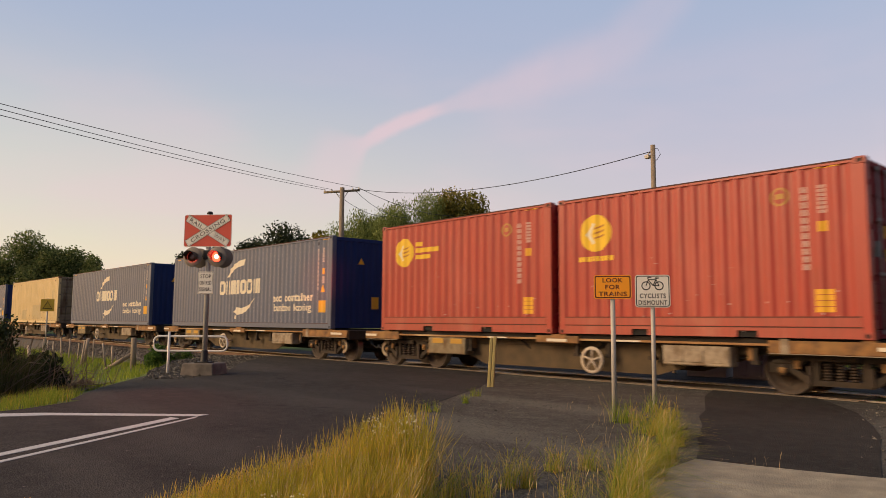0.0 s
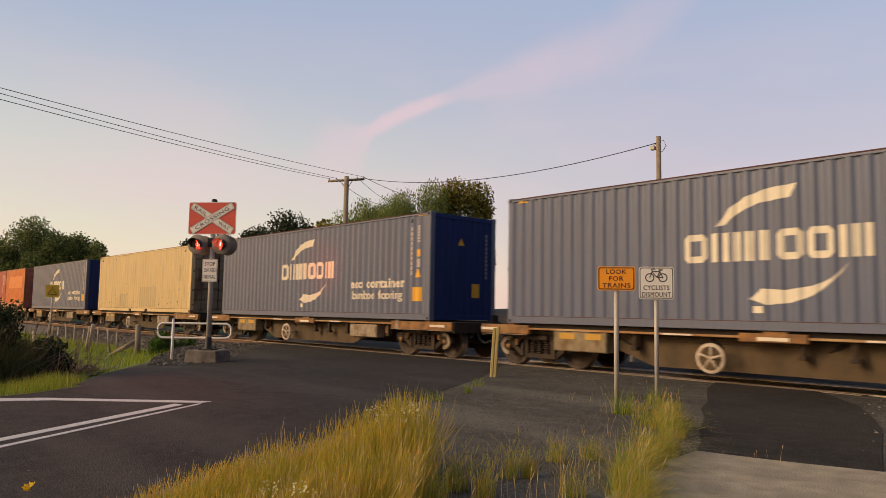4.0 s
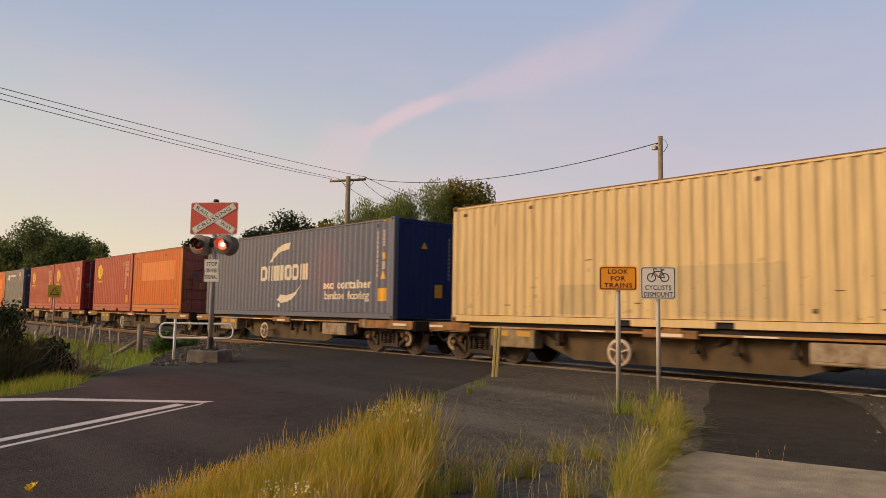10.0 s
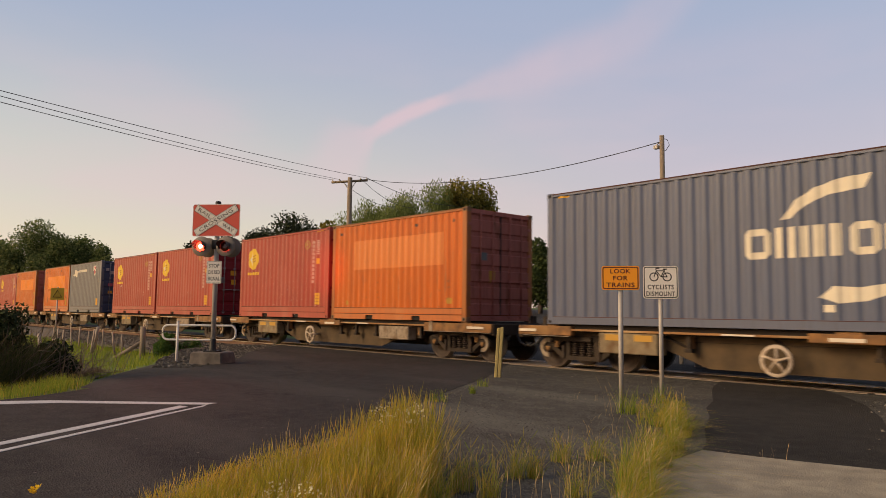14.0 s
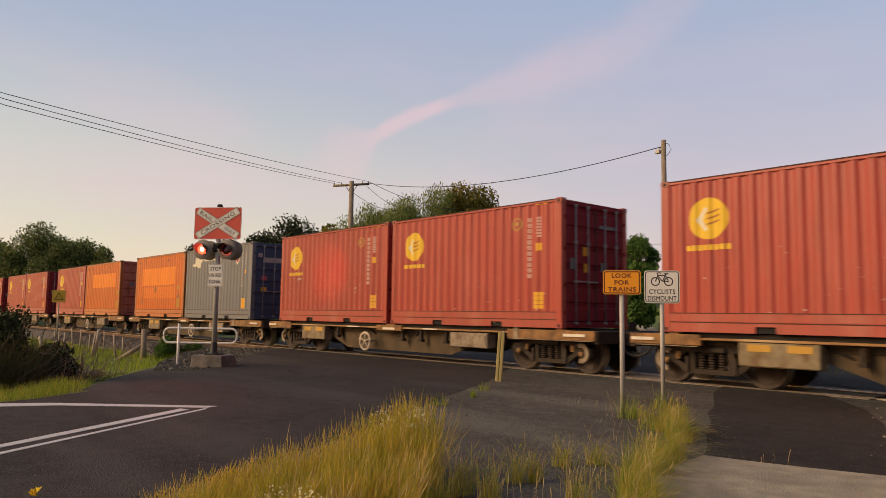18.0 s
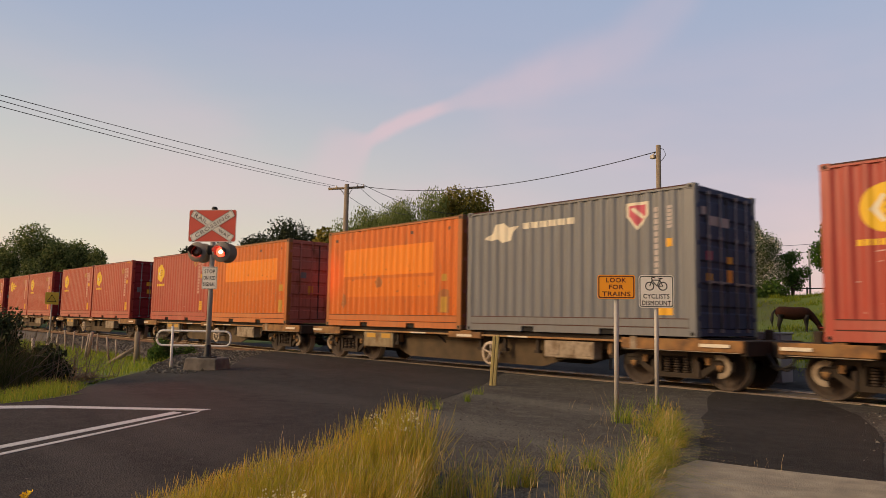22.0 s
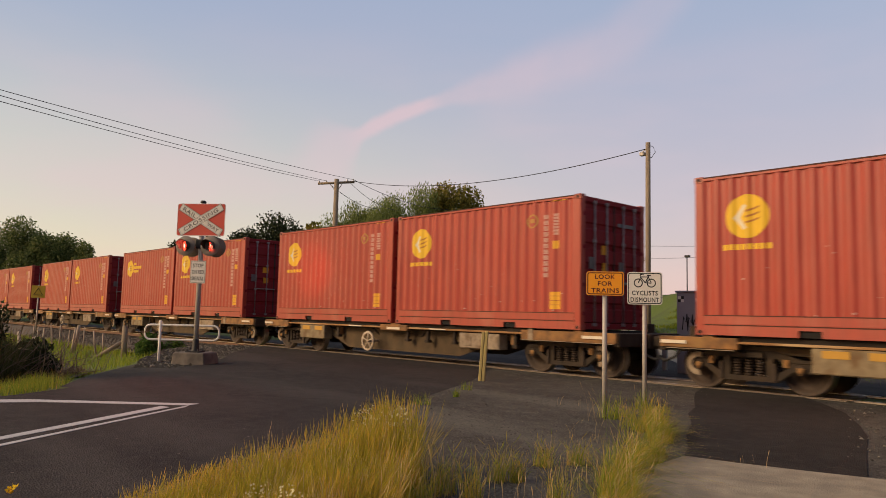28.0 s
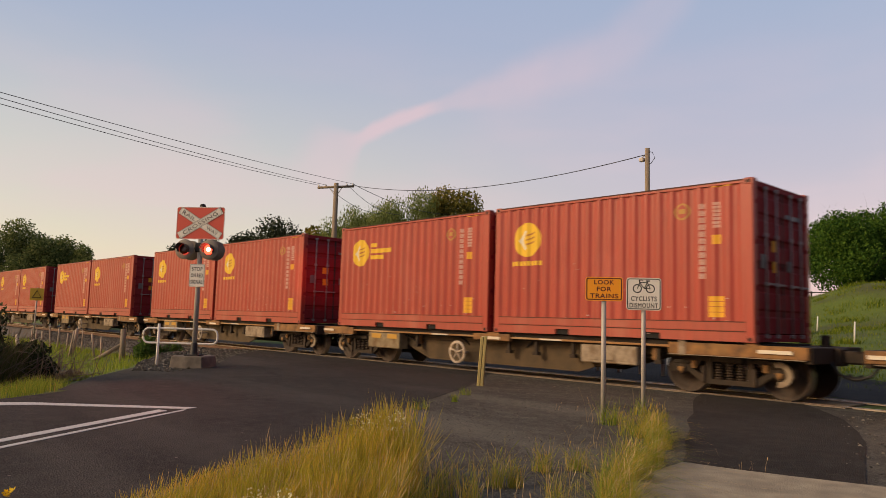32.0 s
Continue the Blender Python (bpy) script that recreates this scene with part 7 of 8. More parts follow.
def build_posts():
    # white pipe barrier
    b = tagged(empty("pipe_barrier", (-16.75, 6.60, -0.06)), "white painted pipe barrier beside the signal", "barrier")
    b.rotation_euler.z = math.atan2(7.51 - 6.25, -15.91 + 17.03)
    bm = bmesh.new()
    pts = [Vector((a + 0.50, 0, c + 0.72)) for a, c in round_rect(1.70, 0.335, 0.13, 5)]
    tube(bm, pts, 0.024, 8, closed=True)
    part("hoop", bm, "white", b)
    pole(b, -0.3, 0.98, 0.030, "white")
    # split timber marker post by the road
    w = tagged(empty("marker_post", (-9.62, 9.86, -0.05)), "weathered yellowish timber post, leaning slightly", "post")
    w.rotation_euler = (radians(1), radians(3.5), radians(38))
    bm = bmesh.new()
    for x, h in ((-0.008, 0.965), (0.056, 0.985)):
        box(bm, x - 0.029, x + 0.029, -0.045, 0.045, -0.2, h, 0.009)
    part("plank", bm, "wood_yellow", w)
    # railway fence: strainer post with brace, thin stakes
    st = tagged(empty("strainer_post", (-25.04, 8.7, -0.45)), "grey timber strainer post with a diagonal brace", "post", "fence posts")
    bm = bmesh.new()
    rod(bm, (0, 0, -0.3), (0.02, -0.02, 1.05), 0.10, 0.09, 10)
    part("post", bm, "wood", st)
    bm = bmesh.new()
    rod(bm, (0, 0, 0.55), (-0.55, -0.75, -0.05), 0.07, 0.075, 8)
    part("brace", bm, "wood", st)
    rng = random.Random(4)
    for k, (x, y, h, lx, ly, r) in enumerate(((-32.94, 8.2, 0.78, 0.09, 0, 0.03), (-31.48, 8.19, 1.0, 0.02, -0.1, 0.022), (-31.39, 8.4, 0.94, 0.11, 0, 0.026), (-30.44, 8.47, 0.78, 0.08, 0, 0.02),
                                             (-27.47, 7.8, 1.03, 0.22, 0.10, 0.05), (-27.3, 7.7, 0.95, 0.16, 0.06, 0.03), (-29.07, 8.62, 0.93, 0.08, -0.03, 0.02), (-27.14, 8.49, 0.86, -0.06, -0.12, 0.028), (-26.11, 8.38, 0.80, 0.04, -0.05, 0.02),
                                             (-21.34, 5.68, 0.85, -0.35, -0.5, 0.045), (-24.6, 5.6, 0.9, -0.2, -0.1, 0.045), (-34.6, 8.4, 0.8, 0.02, 0, 0.025), (-36.2, 8.6, 0.8, 0.02, 0.02, 0.025), (-20.6, 5.1, 0.42, 0.02, 0.0, 0.04))):
        s = tagged(empty("fence_stake", (x, y, ground_height(x, y) - 0.05)), "thin weathered wooden stake in the grass", "stake", "fence posts")
        bm = bmesh.new()
        rod(bm, (0, 0, -0.1), (lx, ly, h), r * 1.35, r * 1.15, 7)
        part("stake", bm, "wood_pale", s)
    # yellow warning sign beyond the fence
    y = tagged(empty("yellow_sign", (-39.6, 9.5, -0.5)), "small yellow square sign with a black triangle on a thin post", "sign")
    y.rotation_euler.z = radians(60)
    pole(y, -0.1, 2.7, 0.035, "galv", 0.04)
    board(y, 0.62, 0.60, 2.38, 0.0, "sign_yellow", None, 0.02)
    bm = bmesh.new()
    tube(bm, [(-0.2, -0.006, 2.22), (0.2, -0.006, 2.22), (0.0, -0.006, 2.56)], 0.022, 4, closed=True)
    part("triangle_mark", bm, "black", y)


def wire(name, a, b, sag, r=0.010, label="thin black power line", n=20):
    a, b = Vector(a), Vector(b)
    bm = bmesh.new()
    tube(bm, [a.lerp(b, k / n) - Vector((0, 0, sag * 4 * (k / n) * (1 - k / n))) for k in range(n + 1)], r, 4)
    return tagged(part(name, bm, "wire"), label, "cable", "power lines")


def build_power():
    p = tagged(empty("power_pole", (-36.45, 24.55, 0.0)), "weathered timber power pole with a single crossarm", "power pole")
    bm = bmesh.new()
    rod(bm, (0, 0, -0.5), (0.10, -0.05, 9.28), 0.19, 0.14, 12)
    part("pole", bm, "wood", p)
    A, B = Vector((-0.70, -0.85, 8.98)), Vector((0.80, 0.76, 9.13))
    bm = bmesh.new()
    d = (B - A)
    for off in (0,):
        tube(bm, [A, A + d * 0.5, B], 0.075, 4)
    part("crossarm", bm, "wood", p)
    for u in (0.32, 0.68):
        bm = bmesh.new()
        rod(bm, A + d * u + Vector((0, 0, -0.02)), Vector((0.10, -0.05, 8.45)), 0.02)
        part("brace", bm, "galv", p)
    tops = []
    for u in (0.03, 0.22, 0.80, 0.97):
        bm = bmesh.new()
        q = A + d * u
        lathe(bm, [(0.03, 0.07), (0.045, 0.10), (0.03, 0.13), (0.045, 0.16), (0.02, 0.19)], False, 8, q)
        part("insulator", bm, "white", p)
        tops.append(Vector((-36.45, 24.55, 0)) + q + Vector((0, 0, 0.15)))
    # three lines that come over the road from out of view
    for u, v in ((tops[0], (-0.957, 0.160, 0.2365)), (tops[1], (-0.957, 0.160, 0.2435)), (tops[3], (-0.955, 0.159, 0.2495))):
        start = Vector((0, 0, 1.2)) + Vector(v) * 24.5
        far = start + (start - u) * 0.9
        far.z = start.z + (start.z - u.z) * 0.5 + 0.6
        bm = bmesh.new()
        pts = [u.lerp(start, k / 14) - Vector((0, 0, 0.12 * 4 * (k / 14) * (1 - k / 14))) for k in range(15)]
        pts += [start.lerp(far, k / 8) for k in range(1, 9)]
        tube(bm, pts, 0.0115, 5)
        tagged(part("power_line", bm, "wire"), "thin black power line over the road", "cable", "power lines")
    for k, (u, e) in enumerate(((tops[1], (-47.3, 36.7, 9.9)), (tops[2], (-46.2, 37.6, 9.8)), (tops[3], (-44.4, 42.0, 10.2)))):
        wire("power_line", u, e, 0.5, 0.017)
    q = tagged(empty("power_pole", (-14.0, 22.8, 0.2)), "slim pale pole with a bracket for a single cable", "power pole")
    bm = bmesh.new()
    rod(bm, (0, 0, -0.5), (0.03, -0.05, 7.40), 0.10, 0.085, 12)
    part("pole", bm, "wood", q)
    bm = bmesh.new()
    box(bm, -0.24, -0.06, -0.20, -0.04, 6.92, 7.06, 0.02)
    rod(bm, (-0.2, -0.12, 7.05), (0, 0, 7.22), 0.02)
    part("bracket", bm, "galv", q)
    bm = bmesh.new()
    tube(bm, [(0.02, -0.1, 7.3), (0.18, 0.04, 7.25), (0.24, 0.1, 7.05), (0.14, 0.02, 6.85), (0.0, -0.1, 6.8)], 0.012, 5)
    part("loop", bm, "wire", q)
    wire("service_cable", tops[3] + Vector((0, 0, -0.1)), (-14.05, 22.7, 7.36), 0.72, 0.016, "black service cable between two poles", 28)
    # far lamp and poles on the hill
    for x, y, h, label in ((-17.0, 31.0, 3.3, "thin dark lamp post in the distance"),):
        s = tagged(empty("lamp_post", (x, y, ground_height(x, y))), label, "lamp post")
        bm = bmesh.new()
        rod(bm, (0, 0, -0.3), (0, 0, h), 0.03, 0.024, 8)
        part("post", bm, "black", s)
        bm = bmesh.new()
        box(bm, -0.10, 0.14, -0.08, 0.08, h, h + 0.10, 0.02)
        part("lamp_head", bm, "black", s)
    for x, y, h in ((-18.35, 47.0, 2.75), (-34.9, 50.6, 6.2)):
        s = tagged(empty("utility_pole", (x, y, ground_height(x, y))), "pale utility pole in the distance", "power pole")
        bm = bmesh.new()
        rod(bm, (0, 0, -0.3), (0, 0, h), 0.075, 0.06, 8)
        part("pole", bm, "galv", s)
        if h > 5:
            bm = bmesh.new()
            box(bm, -0.6, 0.6, -0.05, 0.05, h - 0.4, h - 0.28)
            part("crossarm", bm, "wood", s)
    pa, pb = ground_height(-34.9, 50.6), ground_height(-18.35, 47.0)
    wire("power_line", (-34.9, 50.6, pa + 6.0), (-15.4, 49.4, pb + 3.5), 0.3, 0.014)
    wire("power_line", (-34.9, 50.6, pa + 5.0), (-18.35, 47.0, pb + 2.7), 0.3, 0.014)


# ---- behind the track ----
def build_behind():
    c = tagged(empty("equipment_cabinet", (-8.86, 15.66, -0.05)), "grey steel signal cabinet with a black scrawl on its door", "cabinet")
    c.rotation_euler.z = radians(9)
    # local x runs along the front face, y to the back
    bm = bmesh.new()
    box(bm, 0, 0.90, 0, 0.95, 0.0, 1.92, 0.012)
    part("body", bm, "cabinet", c)
    bm = bmesh.new()
    box(bm, -0.03, 0.93, -0.03, 0.98, 1.92, 1.97, 0.012)
    part("roof", bm, "cabinet", c)
    bm = bmesh.new()
    box(bm, 0.03, 0.87, -0.014, 0.002, 0.10, 1.88, 0.006)
    d = part("door", bm, "cabinet", c)
    bm = bmesh.new()
    box(bm, 0.78, 0.83, -0.03, -0.012, 0.95, 1.10, 0.006)
    part("handle", bm, "galv", d)
    bm = bmesh.new()
    box(bm, 0.45, 0.60, -0.018, -0.014, 1.72, 1.80)
    part("label_plate", bm, "white", d)
    for k, (a, b) in enumerate(((0, 0), (1, 0), (0, 1), (1, 1))):
        bm = bmesh.new()
        x, z = 0.04 + 0.07 * a, 1.70 + 0.07 * b
        box(bm, x, x + 0.07, -0.019, -0.0145, z, z + 0.07)
        part("marker_square", bm, "white" if (a + b) % 2 else "black", d)
    bm = bmesh.new()
    rng = random.Random(9)
    x = 0.14
    for k in range(5):
        h = rng.uniform(0.22, 0.42)
        tube(bm, [(x, -0.02, 1.05), (x + 0.03, -0.02, 1.05 + h), (x + 0.09, -0.02, 1.10 + h * 0.4), (x + 0.11, -0.02, 1.12 + h), (x + 0.13, -0.02, 1.04)], 0.011, 4)
        x += 0.125
    part("scrawl", bm, "black", d, "black sprayed scrawl")
    for k, z in enumerate((1.45,)):
        bm = bmesh.new()
        box(bm, 0.902, 0.906, 0.15, 0.42, z, z + 0.13)
        part("code_plate", bm, "black", c)
    bm = bmesh.new()
    box(bm, 0.902, 0.912, 0.20, 0.30, 1.0, 1.25)
    part("label_plate", bm, "white", c)
    low = tagged(empty("equipment_cabinet", (-7.78, 15.72, -0.05)), "low grey steel cabinet with three doors behind the track", "cabinet")
    bm = bmesh.new()
    box(bm, 0, 1.02, 0, 0.55, 0.06, 1.08, 0.012)
    part("body", bm, "cabinet", low)
    bm = bmesh.new()
    box(bm, -0.03, 1.05, -0.03, 0.58, 1.08, 1.12, 0.01)
    part("roof", bm, "galv", low)
    bm = bmesh.new()
    box(bm, -0.06, 1.08, -0.06, 0.61, -0.10, 0.06, 0.012)
    part("plinth", bm, "concrete_dark", low)
    for k in range(3):
        x0 = 0.03 + 0.32 * k
        bm = bmesh.new()
        box(bm, x0, x0 + 0.30, -0.014, 0.002, 0.12, 1.04, 0.006)
        d = part("door", bm, "cabinet", low)
        for q in range(3):
            bm = bmesh.new()
            box(bm, x0 + 0.18, x0 + 0.26, -0.020, -0.012, 0.76 + 0.03 * q, 0.775 + 0.03 * q)
            part("vent_slat", bm, "white", d)
        bm = bmesh.new()
        box(bm, x0 + 0.02, x0 + 0.05, -0.032, -0.012, 0.52, 0.64, 0.004)
        part("handle", bm, "galv", d)
    # white stakes and the rails of a fence on the slope
    for x, y, h in ((-14.0, 28.2, 0.72), (-12.39, 34.0, 0.75), (-9.2, 28.7, 0.9), (-7.6, 26.9, 1.0)):
        s = tagged(empty("white_stake", (x, y, ground_height(x, y) - 0.1)), "thin white stake in the pasture", "stake", "stakes on the slope")
        bm = bmesh.new()
        rod(bm, (0, 0, 0), (0.03, 0, h), 0.035, 0.03, 6)
        part("stake", bm, "white", s)
    f = tagged(empty("rail_fence", (0, 0, 0)), "low dark rail fence along the top of the slope", "fence")
    n, z = 5, ground_height(-20.0, 46.6)
    for k in range(n):
        x, y = -20.6 + 1.05 * k, 46.6 + 0.16 * k
        bm = bmesh.new()
        box(bm, x - 0.04, x + 0.04, y - 0.04, y + 0.04, z - 0.9, z + 0.50)
        part("post", bm, "wood_dark", f)
        if k < n - 1:
            bm = bmesh.new()
            rod(bm, (x, y, z + 0.42), (x + 1.05, y + 0.16, z + 0.42), 0.035, seg=5)
            part("rail", bm, "wood_dark", f)
    # guard posts and kerb between the far road and the track
    for k in range(6):
        x = -11.4 + 0.62 * k
        s = tagged(empty("guard_post", (x, 16.2 + 0.03 * k, -0.1)), "short grey guard post behind the track", "post", "guard posts")
        bm = bmesh.new()
        box(bm, -0.05, 0.05, -0.05, 0.05, 0, 0.62, 0.008)
        part("post", bm, "galv", s)
    # pale building beyond the road
    h = tagged(empty("white_building", (-36.0, 49.2, 1.2)), "low white building with a flat roof beyond the road", "building")
    h.rotation_euler.z = radians(38)
    bm = bmesh.new()
    box(bm, -2.4, 3.6, 0, 8, -1.5, 2.4)
    part("wall", bm, "white_wall", h)
    bm = bmesh.new()
    panel_shape(bm, [(-2.7, 2.4), (3.9, 2.4), (3.9, 2.55), (-2.7, 2.55)], -0.4, 8.4)
    part("roof", bm, "galv", h)
    for k in range(3):
        bm = bmesh.new()
        box(bm, -1.6 + 1.7 * k, -0.8 + 1.7 * k, -0.02, 0.02, 0.8, 1.7)
        w = part("window", bm, "window_dark", h)
        bm = bmesh.new()
        box(bm, -1.68 + 1.7 * k, -0.72 + 1.7 * k, -0.05, -0.02, 0.72, 0.8)
        part("sill", bm, "white", w)


M["wood_pale"] = material("pale_wood", (0.58, 0.47, 0.35), 0.9, second=(0.30, 0.23, 0.16), scale=9, stretch=(3, 3, 0.3), amount=0.8)
M["cabinet"] = material("cabinet_paint", (0.36, 0.33, 0.35), 0.55, second=(0.28, 0.26, 0.27), scale=3, bump=0.04)
M["white_wall"] = material("white_wall", (0.85, 0.83, 0.84), 0.8, second=(0.80, 0.78, 0.79), scale=2)
M["window_dark"] = material("dark_window", (0.03, 0.035, 0.04), 0.15, bump=0)
M["horse_coat"] = material("bay_coat", (0.046, 0.015, 0.008), 0.8, second=(0.020, 0.008, 0.005), scale=5, bump=0.05, spec=0.15)
M["horse_black"] = material("black_mane", (0.012, 0.009, 0.008), 0.7, bump=0)


def build_horse():
    """A bay horse that grazes: it faces +x with its head down."""
    x, y = -13.15, 31.6
    h = tagged(empty("horse", (x, y, ground_height(x, y) - 0.13)), "bay brown horse grazing with its head down", "horse")
    bm = bmesh.new()
    tube(bm, [(-0.88, 0, 1.20), (-0.75, 0, 1.18), (-0.45, 0, 1.14), (0, 0, 1.10), (0.40, 0, 1.13), (0.62, 0, 1.12), (0.78, 0, 1.06)], [0.10, 0.26, 0.31, 0.32, 0.31, 0.26, 0.14], 14)
    part("body", bm, "horse_coat", h)
    bm = bmesh.new()
    tube(bm, [(0.58, 0, 1.22), (0.85, 0, 1.00), (1.08, 0, 0.72), (1.22, 0, 0.52)], [0.21, 0.17, 0.13, 0.11], 12)
    part("neck", bm, "horse_coat", h)
    bm = bmesh.new()
    tube(bm, [(1.16, 0, 0.60), (1.26, 0, 0.42), (1.33, 0, 0.20), (1.36, 0, 0.08)], [0.11, 0.125, 0.08, 0.06], 10)
    for sy in (-1, 1):
        rod(bm, (1.15, sy * 0.07, 0.60), (1.06, sy * 0.10, 0.72), 0.03, 0.005, 6)
    part("head", bm, "horse_coat", h)
    bm = bmesh.new()
    tube(bm, [(0.62, 0, 1.40), (0.90, 0, 1.14), (1.13, 0, 0.82), (1.19, 0, 0.66)], [0.03, 0.05, 0.05, 0.03], 6)
    part("mane", bm, "horse_black", h)
    bm = bmesh.new()
    tube(bm, [(-0.90, 0, 1.26), (-1.02, 0, 1.08), (-1.06, 0, 0.75), (-1.04, 0, 0.45)], [0.04, 0.06, 0.08, 0.03], 8)
    part("tail", bm, "horse_black", h)
    for px, py, kn in ((-0.72, -0.15, -0.10), (-0.58, 0.15, -0.06), (0.50, -0.15, 0.04), (0.66, 0.15, 0.02)):
        bm = bmesh.new()
        tube(bm, [(px, py, 1.05), (px, py, 0.80), (px + kn, py, 0.50), (px + kn * 0.4, py, 0.12), (px + kn * 0.4 + 0.03, py, 0.0)], [0.17, 0.12, 0.065, 0.045, 0.065], 8)
        part("leg", bm, "horse_black", h, "dark lower leg")
    bm = bmesh.new()
    tube(bm, [(1.20, -0.13, 0.44), (1.36, -0.10, 0.46), (1.36, 0.10, 0.46), (1.20, 0.13, 0.44), (1.14, 0.0, 0.42)], 0.022, 6, closed=True)
    tube(bm, [(1.30, -0.09, 0.24), (1.42, -0.07, 0.26), (1.42, 0.07, 0.26), (1.30, 0.09, 0.24), (1.25, 0.0, 0.22)], 0.022, 6, closed=True)
    part("halter", bm, "sign_red", h, "red halter")
    h.scale = (0.87, 0.87, 0.87)
    return h


def build_bush():
    """Dark shrub with dry canes at the near end of the fence."""
    rng = np.random.default_rng(61)
    b = tree("bramble_bush", "dark overgrown bush with dry twigs by the road", (-14.9, 2.55, -0.4), 1.75, 1.3, "leaf_bramble", 6500, 0.036, 60, 0.05, 0.02, 26, gaps=2.2, category="shrub")
    bm = bmesh.new()
    for k in range(110):
        a = rng.uniform(0, 6.3)
        p = Vector((rng.normal(-0.1, 0.5), rng.normal(0.45, 0.6), 0))
        d = Vector((math.cos(a) * 0.6, math.sin(a) * 0.6, rng.uniform(0.5, 1.4))).normalized()
        pts = [p]
        for s in range(5):
            d = (d + Vector(rng.normal(0, 0.2, 3)) - Vector((0, 0, 0.08))).normalized()
            pts.append(pts[-1] + d * rng.uniform(0.16, 0.34))
        tube(bm, pts, [0.010, 0.009, 0.007, 0.006, 0.005, 0.003], 4)
    o = part("dry_cane_tangle", bm, "twig", b)
    tagged(o, "dry brown canes", kind="stuff")
    tree("bramble_bush", "dense dark bush at the verge", (-14.6, 1.75, -0.45), 1.35, 1.5, "leaf_bramble", 6000, 0.034, 65, 0.05, 0.02, 30, gaps=2.4, category="shrub")
    b2 = tree("bramble_bush", "low dark bush in the verge", (-15.6, 3.5, -0.45), 0.95, 1.4, "leaf_bramble", 4200, 0.05, 62, 0.04, 0.02, 12, category="shrub")
    s = empty("dead_shrub", (-16.6, 4.1, -0.45))
    bm = bmesh.new()
    for k in range(50):
        a = rng.uniform(0, 6.3)
        p = Vector((rng.normal(0, 0.7), rng.normal(0, 0.5), 0))
        d = Vector((math.cos(a) * 0.5, math.sin(a) * 0.5, rng.uniform(0.6, 1.6))).normalized()
        pts = [p]
        for q in range(5):
            d = (d + Vector(rng.normal(0, 0.18, 3))).normalized()
            pts.append(pts[-1] + d * rng.uniform(0.12, 0.30))
        tube(bm, pts, [0.012, 0.010, 0.008, 0.006, 0.005, 0.003], 4)
    tagged(part("branch_tangle", bm, "twig", s), "dry brown branches", kind="stuff")
    tagged(s, "leafless brown shrub beside the fence", "shrub")
    t = tree("low_shrub", "small green shrub at the foot of the strainer post", (-24.0, 9.6, -0.5), 0.9, 2.0, "leaf_mid", 2500, 0.06, 64, 0.03, 0.02, 10, category="shrub")


def paint_lines():
    def line(poly, label):
        bm = bmesh.new()
        plate(bm, poly, -0.01, 0.004)
        tagged(part("road_line", bm, "road_paint"), label, "road marking", "road lines", "structure")
    line([(-10.95, 1.62), (-10.48, 2.52), (-9.0, 4.1), (-8.92, 3.93), (-10.16, 2.54), (-10.62, 1.55)], "white painted edge line")
    line([(-6.2, -0.55), (-6.02, -0.65), (-8.86, 3.66), (-9.02, 3.62)], "white painted centre line")
    line([(-5.82, -0.55), (-5.66, -0.62), (-8.78, 3.83), (-8.92, 3.93)], "white painted centre line")


def edge_strip():
    for y0, y1, z, label in ((12.60, 12.78, 0.004, "pale dusty strip along the near rail"), (12.78, 12.905, -0.008, "dusty flangeway beside the rail"), (14.06, 14.3, 0.002, "pale dusty strip along the far rail")):
        bm = bmesh.new()
        box(bm, -22.9, -4.2, y0, y1, z - 0.1, z)
        tagged(part("track_edge", bm, "dust_strip"), label, "kerb", kind="structure")


M["dust_strip"] = material("dusty_concrete", (0.34, 0.265, 0.185), 0.9, second=(0.19, 0.15, 0.11), scale=7, amount=0.9, bump=0.5, bump_scale=30)

build_track()
paint_lines()
edge_strip()
build_signals()
look_sign()
cyclist_sign()
build_posts()
build_power()
build_behind()
HORSE = build_horse()
build_trees()
build_bush()
build_grass()
stones("ballast_stones", 6500, (-48, -23.0, 11.1, 12.85), bed_height, 0.032, "stone", "loose grey ballast stones", 71)
stones("ballast_stones", 900, (-4.1, 3, 11.1, 12.85), bed_height, 0.032, "stone", "loose grey ballast stones", 72)
SHOULDER = [(-4.4, 1.2), (-6.6, 4.4), (-8.3, 6.5), (-10.2, 9.6), (-11.9, 12.5), (-6.0, 12.5), (-5.6, 10.4), (-4.6, 8.3), (-3.6, 6.3), (-3.4, 5.4), (-3.1, 4.2), (-2.6, 2.5)]
stones("gravel", 7000, (-11.9, -2.6, 1.2, 12.5), lambda x, y: -0.004 if inside(SHOULDER, x, y) and noise.noise(Vector((x * 0.8, y * 0.8, 0))) > -0.25 else None, 0.0065, "stone_dark", "loose dark gravel on the shoulder", 73)
stones("gravel", 500, (-3.9, -1.2, 7.0, 12.4), lambda x, y: -0.004 if x > -2.35 - (y - 7.1) * 0.40 else None, 0.014, "stone_dark", "loose gravel beside the footpath", 74)
VERGE = [(-14.75, 6.2), (-16.1, 7.75), (-19.6, 9.97), (-22.8, 12.62), (-24.2, 11.6), (-21.8, 8.8), (-17.6, 6.5), (-15.5, 5.6)]
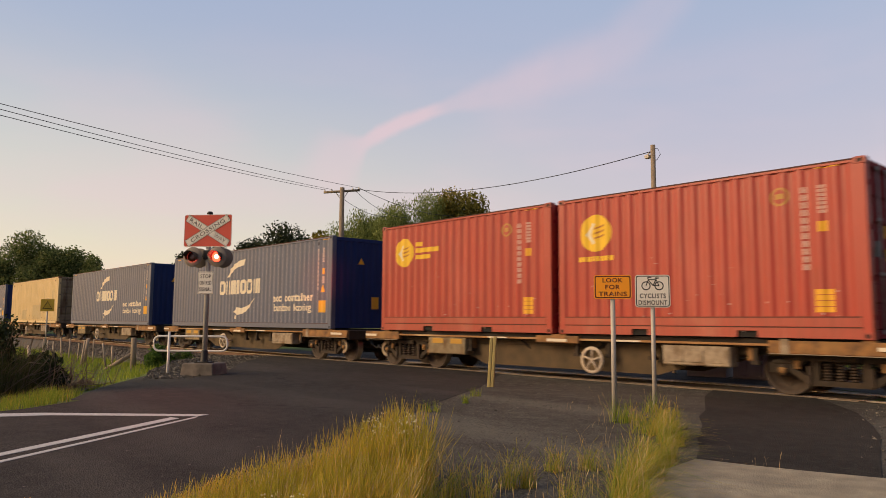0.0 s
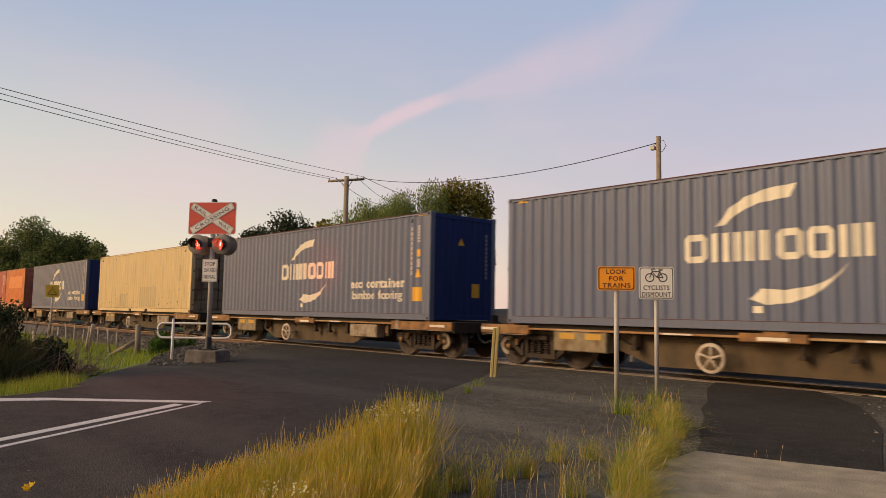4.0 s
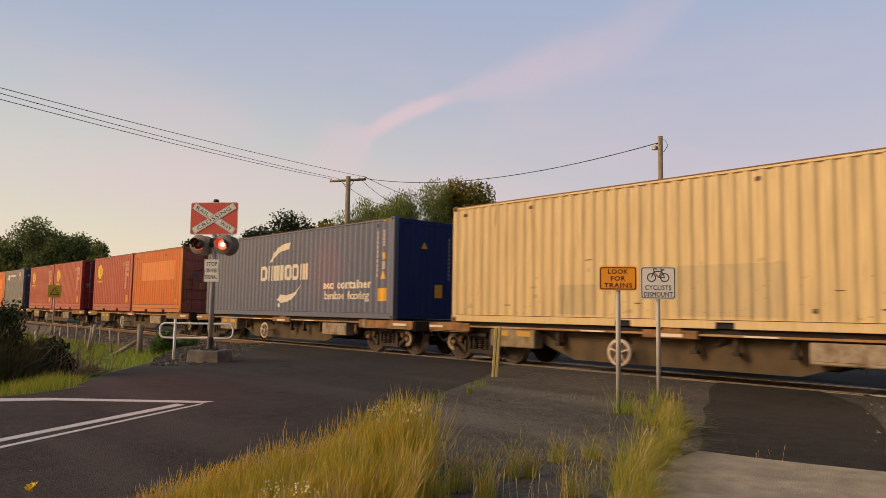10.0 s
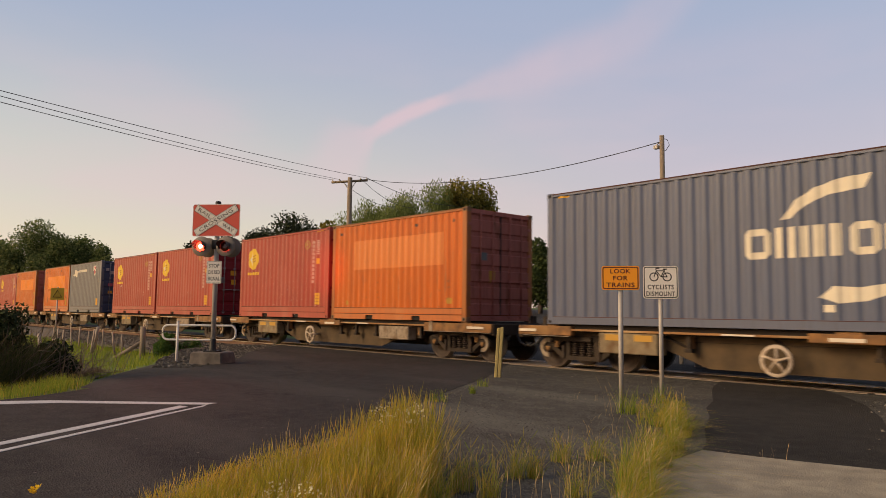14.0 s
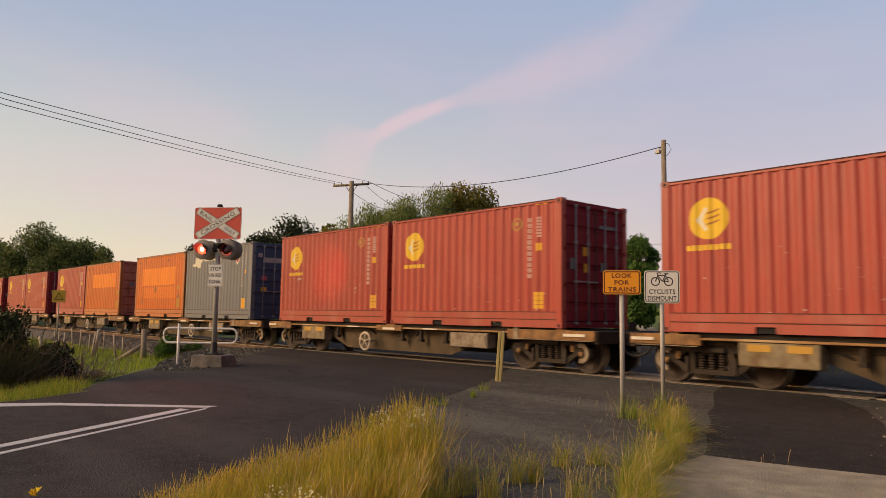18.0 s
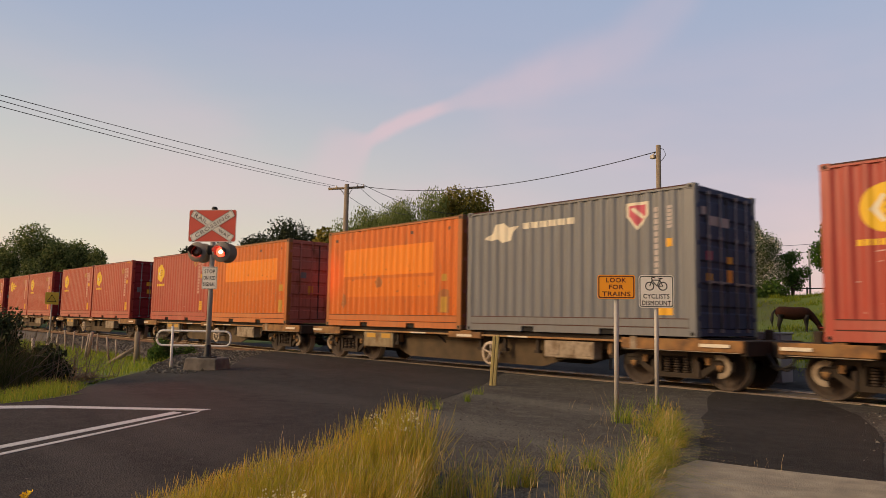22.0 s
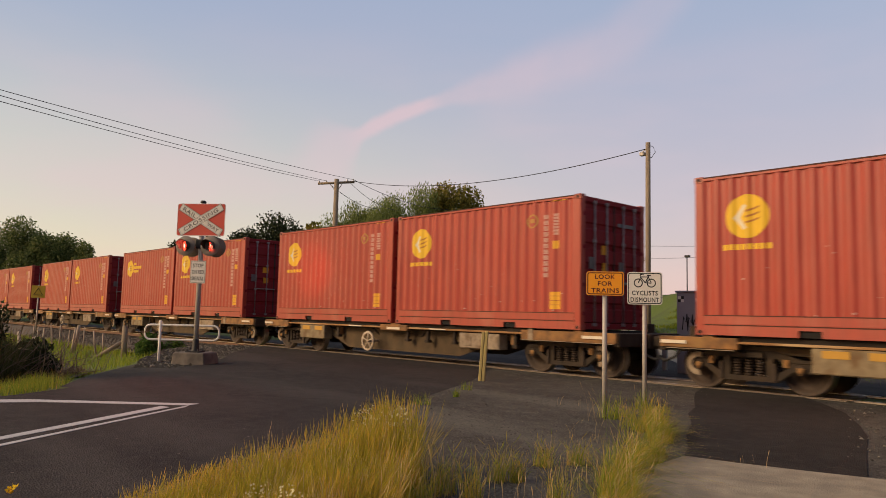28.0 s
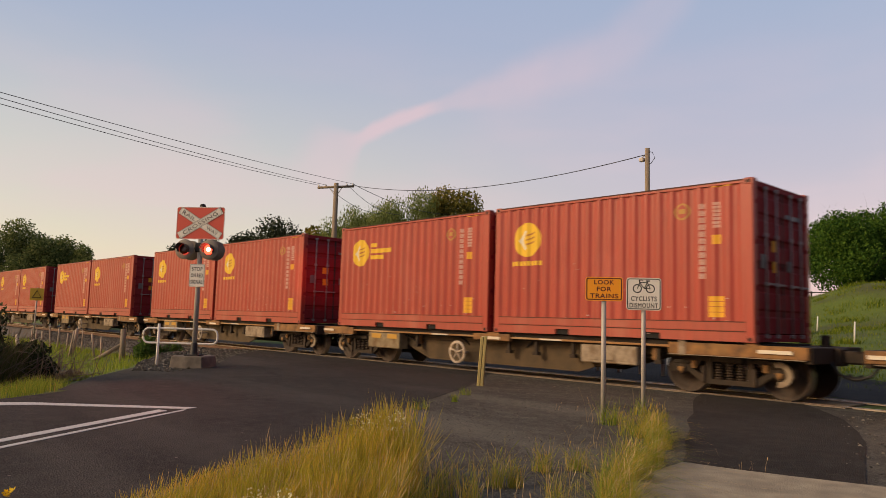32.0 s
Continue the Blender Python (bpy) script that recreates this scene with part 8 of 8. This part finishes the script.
stones("gravel", 2600, (-24.2, -14.7, 5.6, 12.6), lambda x, y: -0.02 if inside(VERGE, x, y) else None, 0.026, "stone_dark", "loose dark stones round the signal", 75)


# ---- movement ----
HALF, START = 0.7268, 0.38                # the lamps change over every half period


def lens_rows(sign, lit_even, at):
    """A lens that turns over at each change, in three quick steps."""
    def state(k):
        return lit_even == (k % 2 == 0)
    face = 0.0 if sign == 1 else 180.0     # the turn about z that shows the glowing side
    rows, angle = [(0.0, face if state(-1) else face + 180.0)], None
    angle = rows[0][1]
    k = 0
    while START + HALF * k < 32:
        t = START + HALF * k
        for s in (1, 2, 3):
            rows.append((t + (s - 2) * 0.034, angle + 60 * s))
        rows.insert(-3, (t - 0.068, angle))
        angle += 180
        k += 1
    rows.append((32.0, angle))
    return [(t, Matrix.Translation(at) @ Matrix.Rotation(radians(a), 4, "Z")) for t, a in rows]


def slack(lead, t):
    """The ninth wagon drops back a little as its coupling runs in."""
    return -0.27 * smoothstep(25.6, 27.6, t) if lead else 0.0


def motions():
    ts = [float(t) for t in range(0, 33)]
    for thing, x, z in TRAIN:
        lead = FRONT[9] - 7 < x <= FRONT[9]
        walk(thing, [(t, pose(x + travel(t) + slack(lead, t), NEAR, z)) for t in ts])
        for o in thing.children_recursive:
            if o.name.startswith("wheelset"):
                p = o.location.copy()
                walk(o, [(k / 8, Matrix.Translation(p) @ Matrix.Rotation(travel(k / 8) / 0.43, 4, "Y")) for k in range(257)])
    for lens, sign, lit_even in LENSES:
        walk(lens, lens_rows(sign, lit_even, lens.location.copy()))
    p = HORSE.location.copy()
    walk(HORSE, [(0.0, pose(p.x - 0.10, p.y - 0.10, p.z, 0, 0, 46)), (5.0, pose(p.x - 0.06, p.y - 0.06, p.z, 0, 0, 46)), (12.0, pose(p.x, p.y, p.z, 0, 0, 46)), (25.0, pose(p.x + 0.10, p.y + 0.11, p.z, 0, 0, 46)), (32.0, pose(p.x + 0.14, p.y + 0.15, p.z, 0, 0, 46))])


motions()
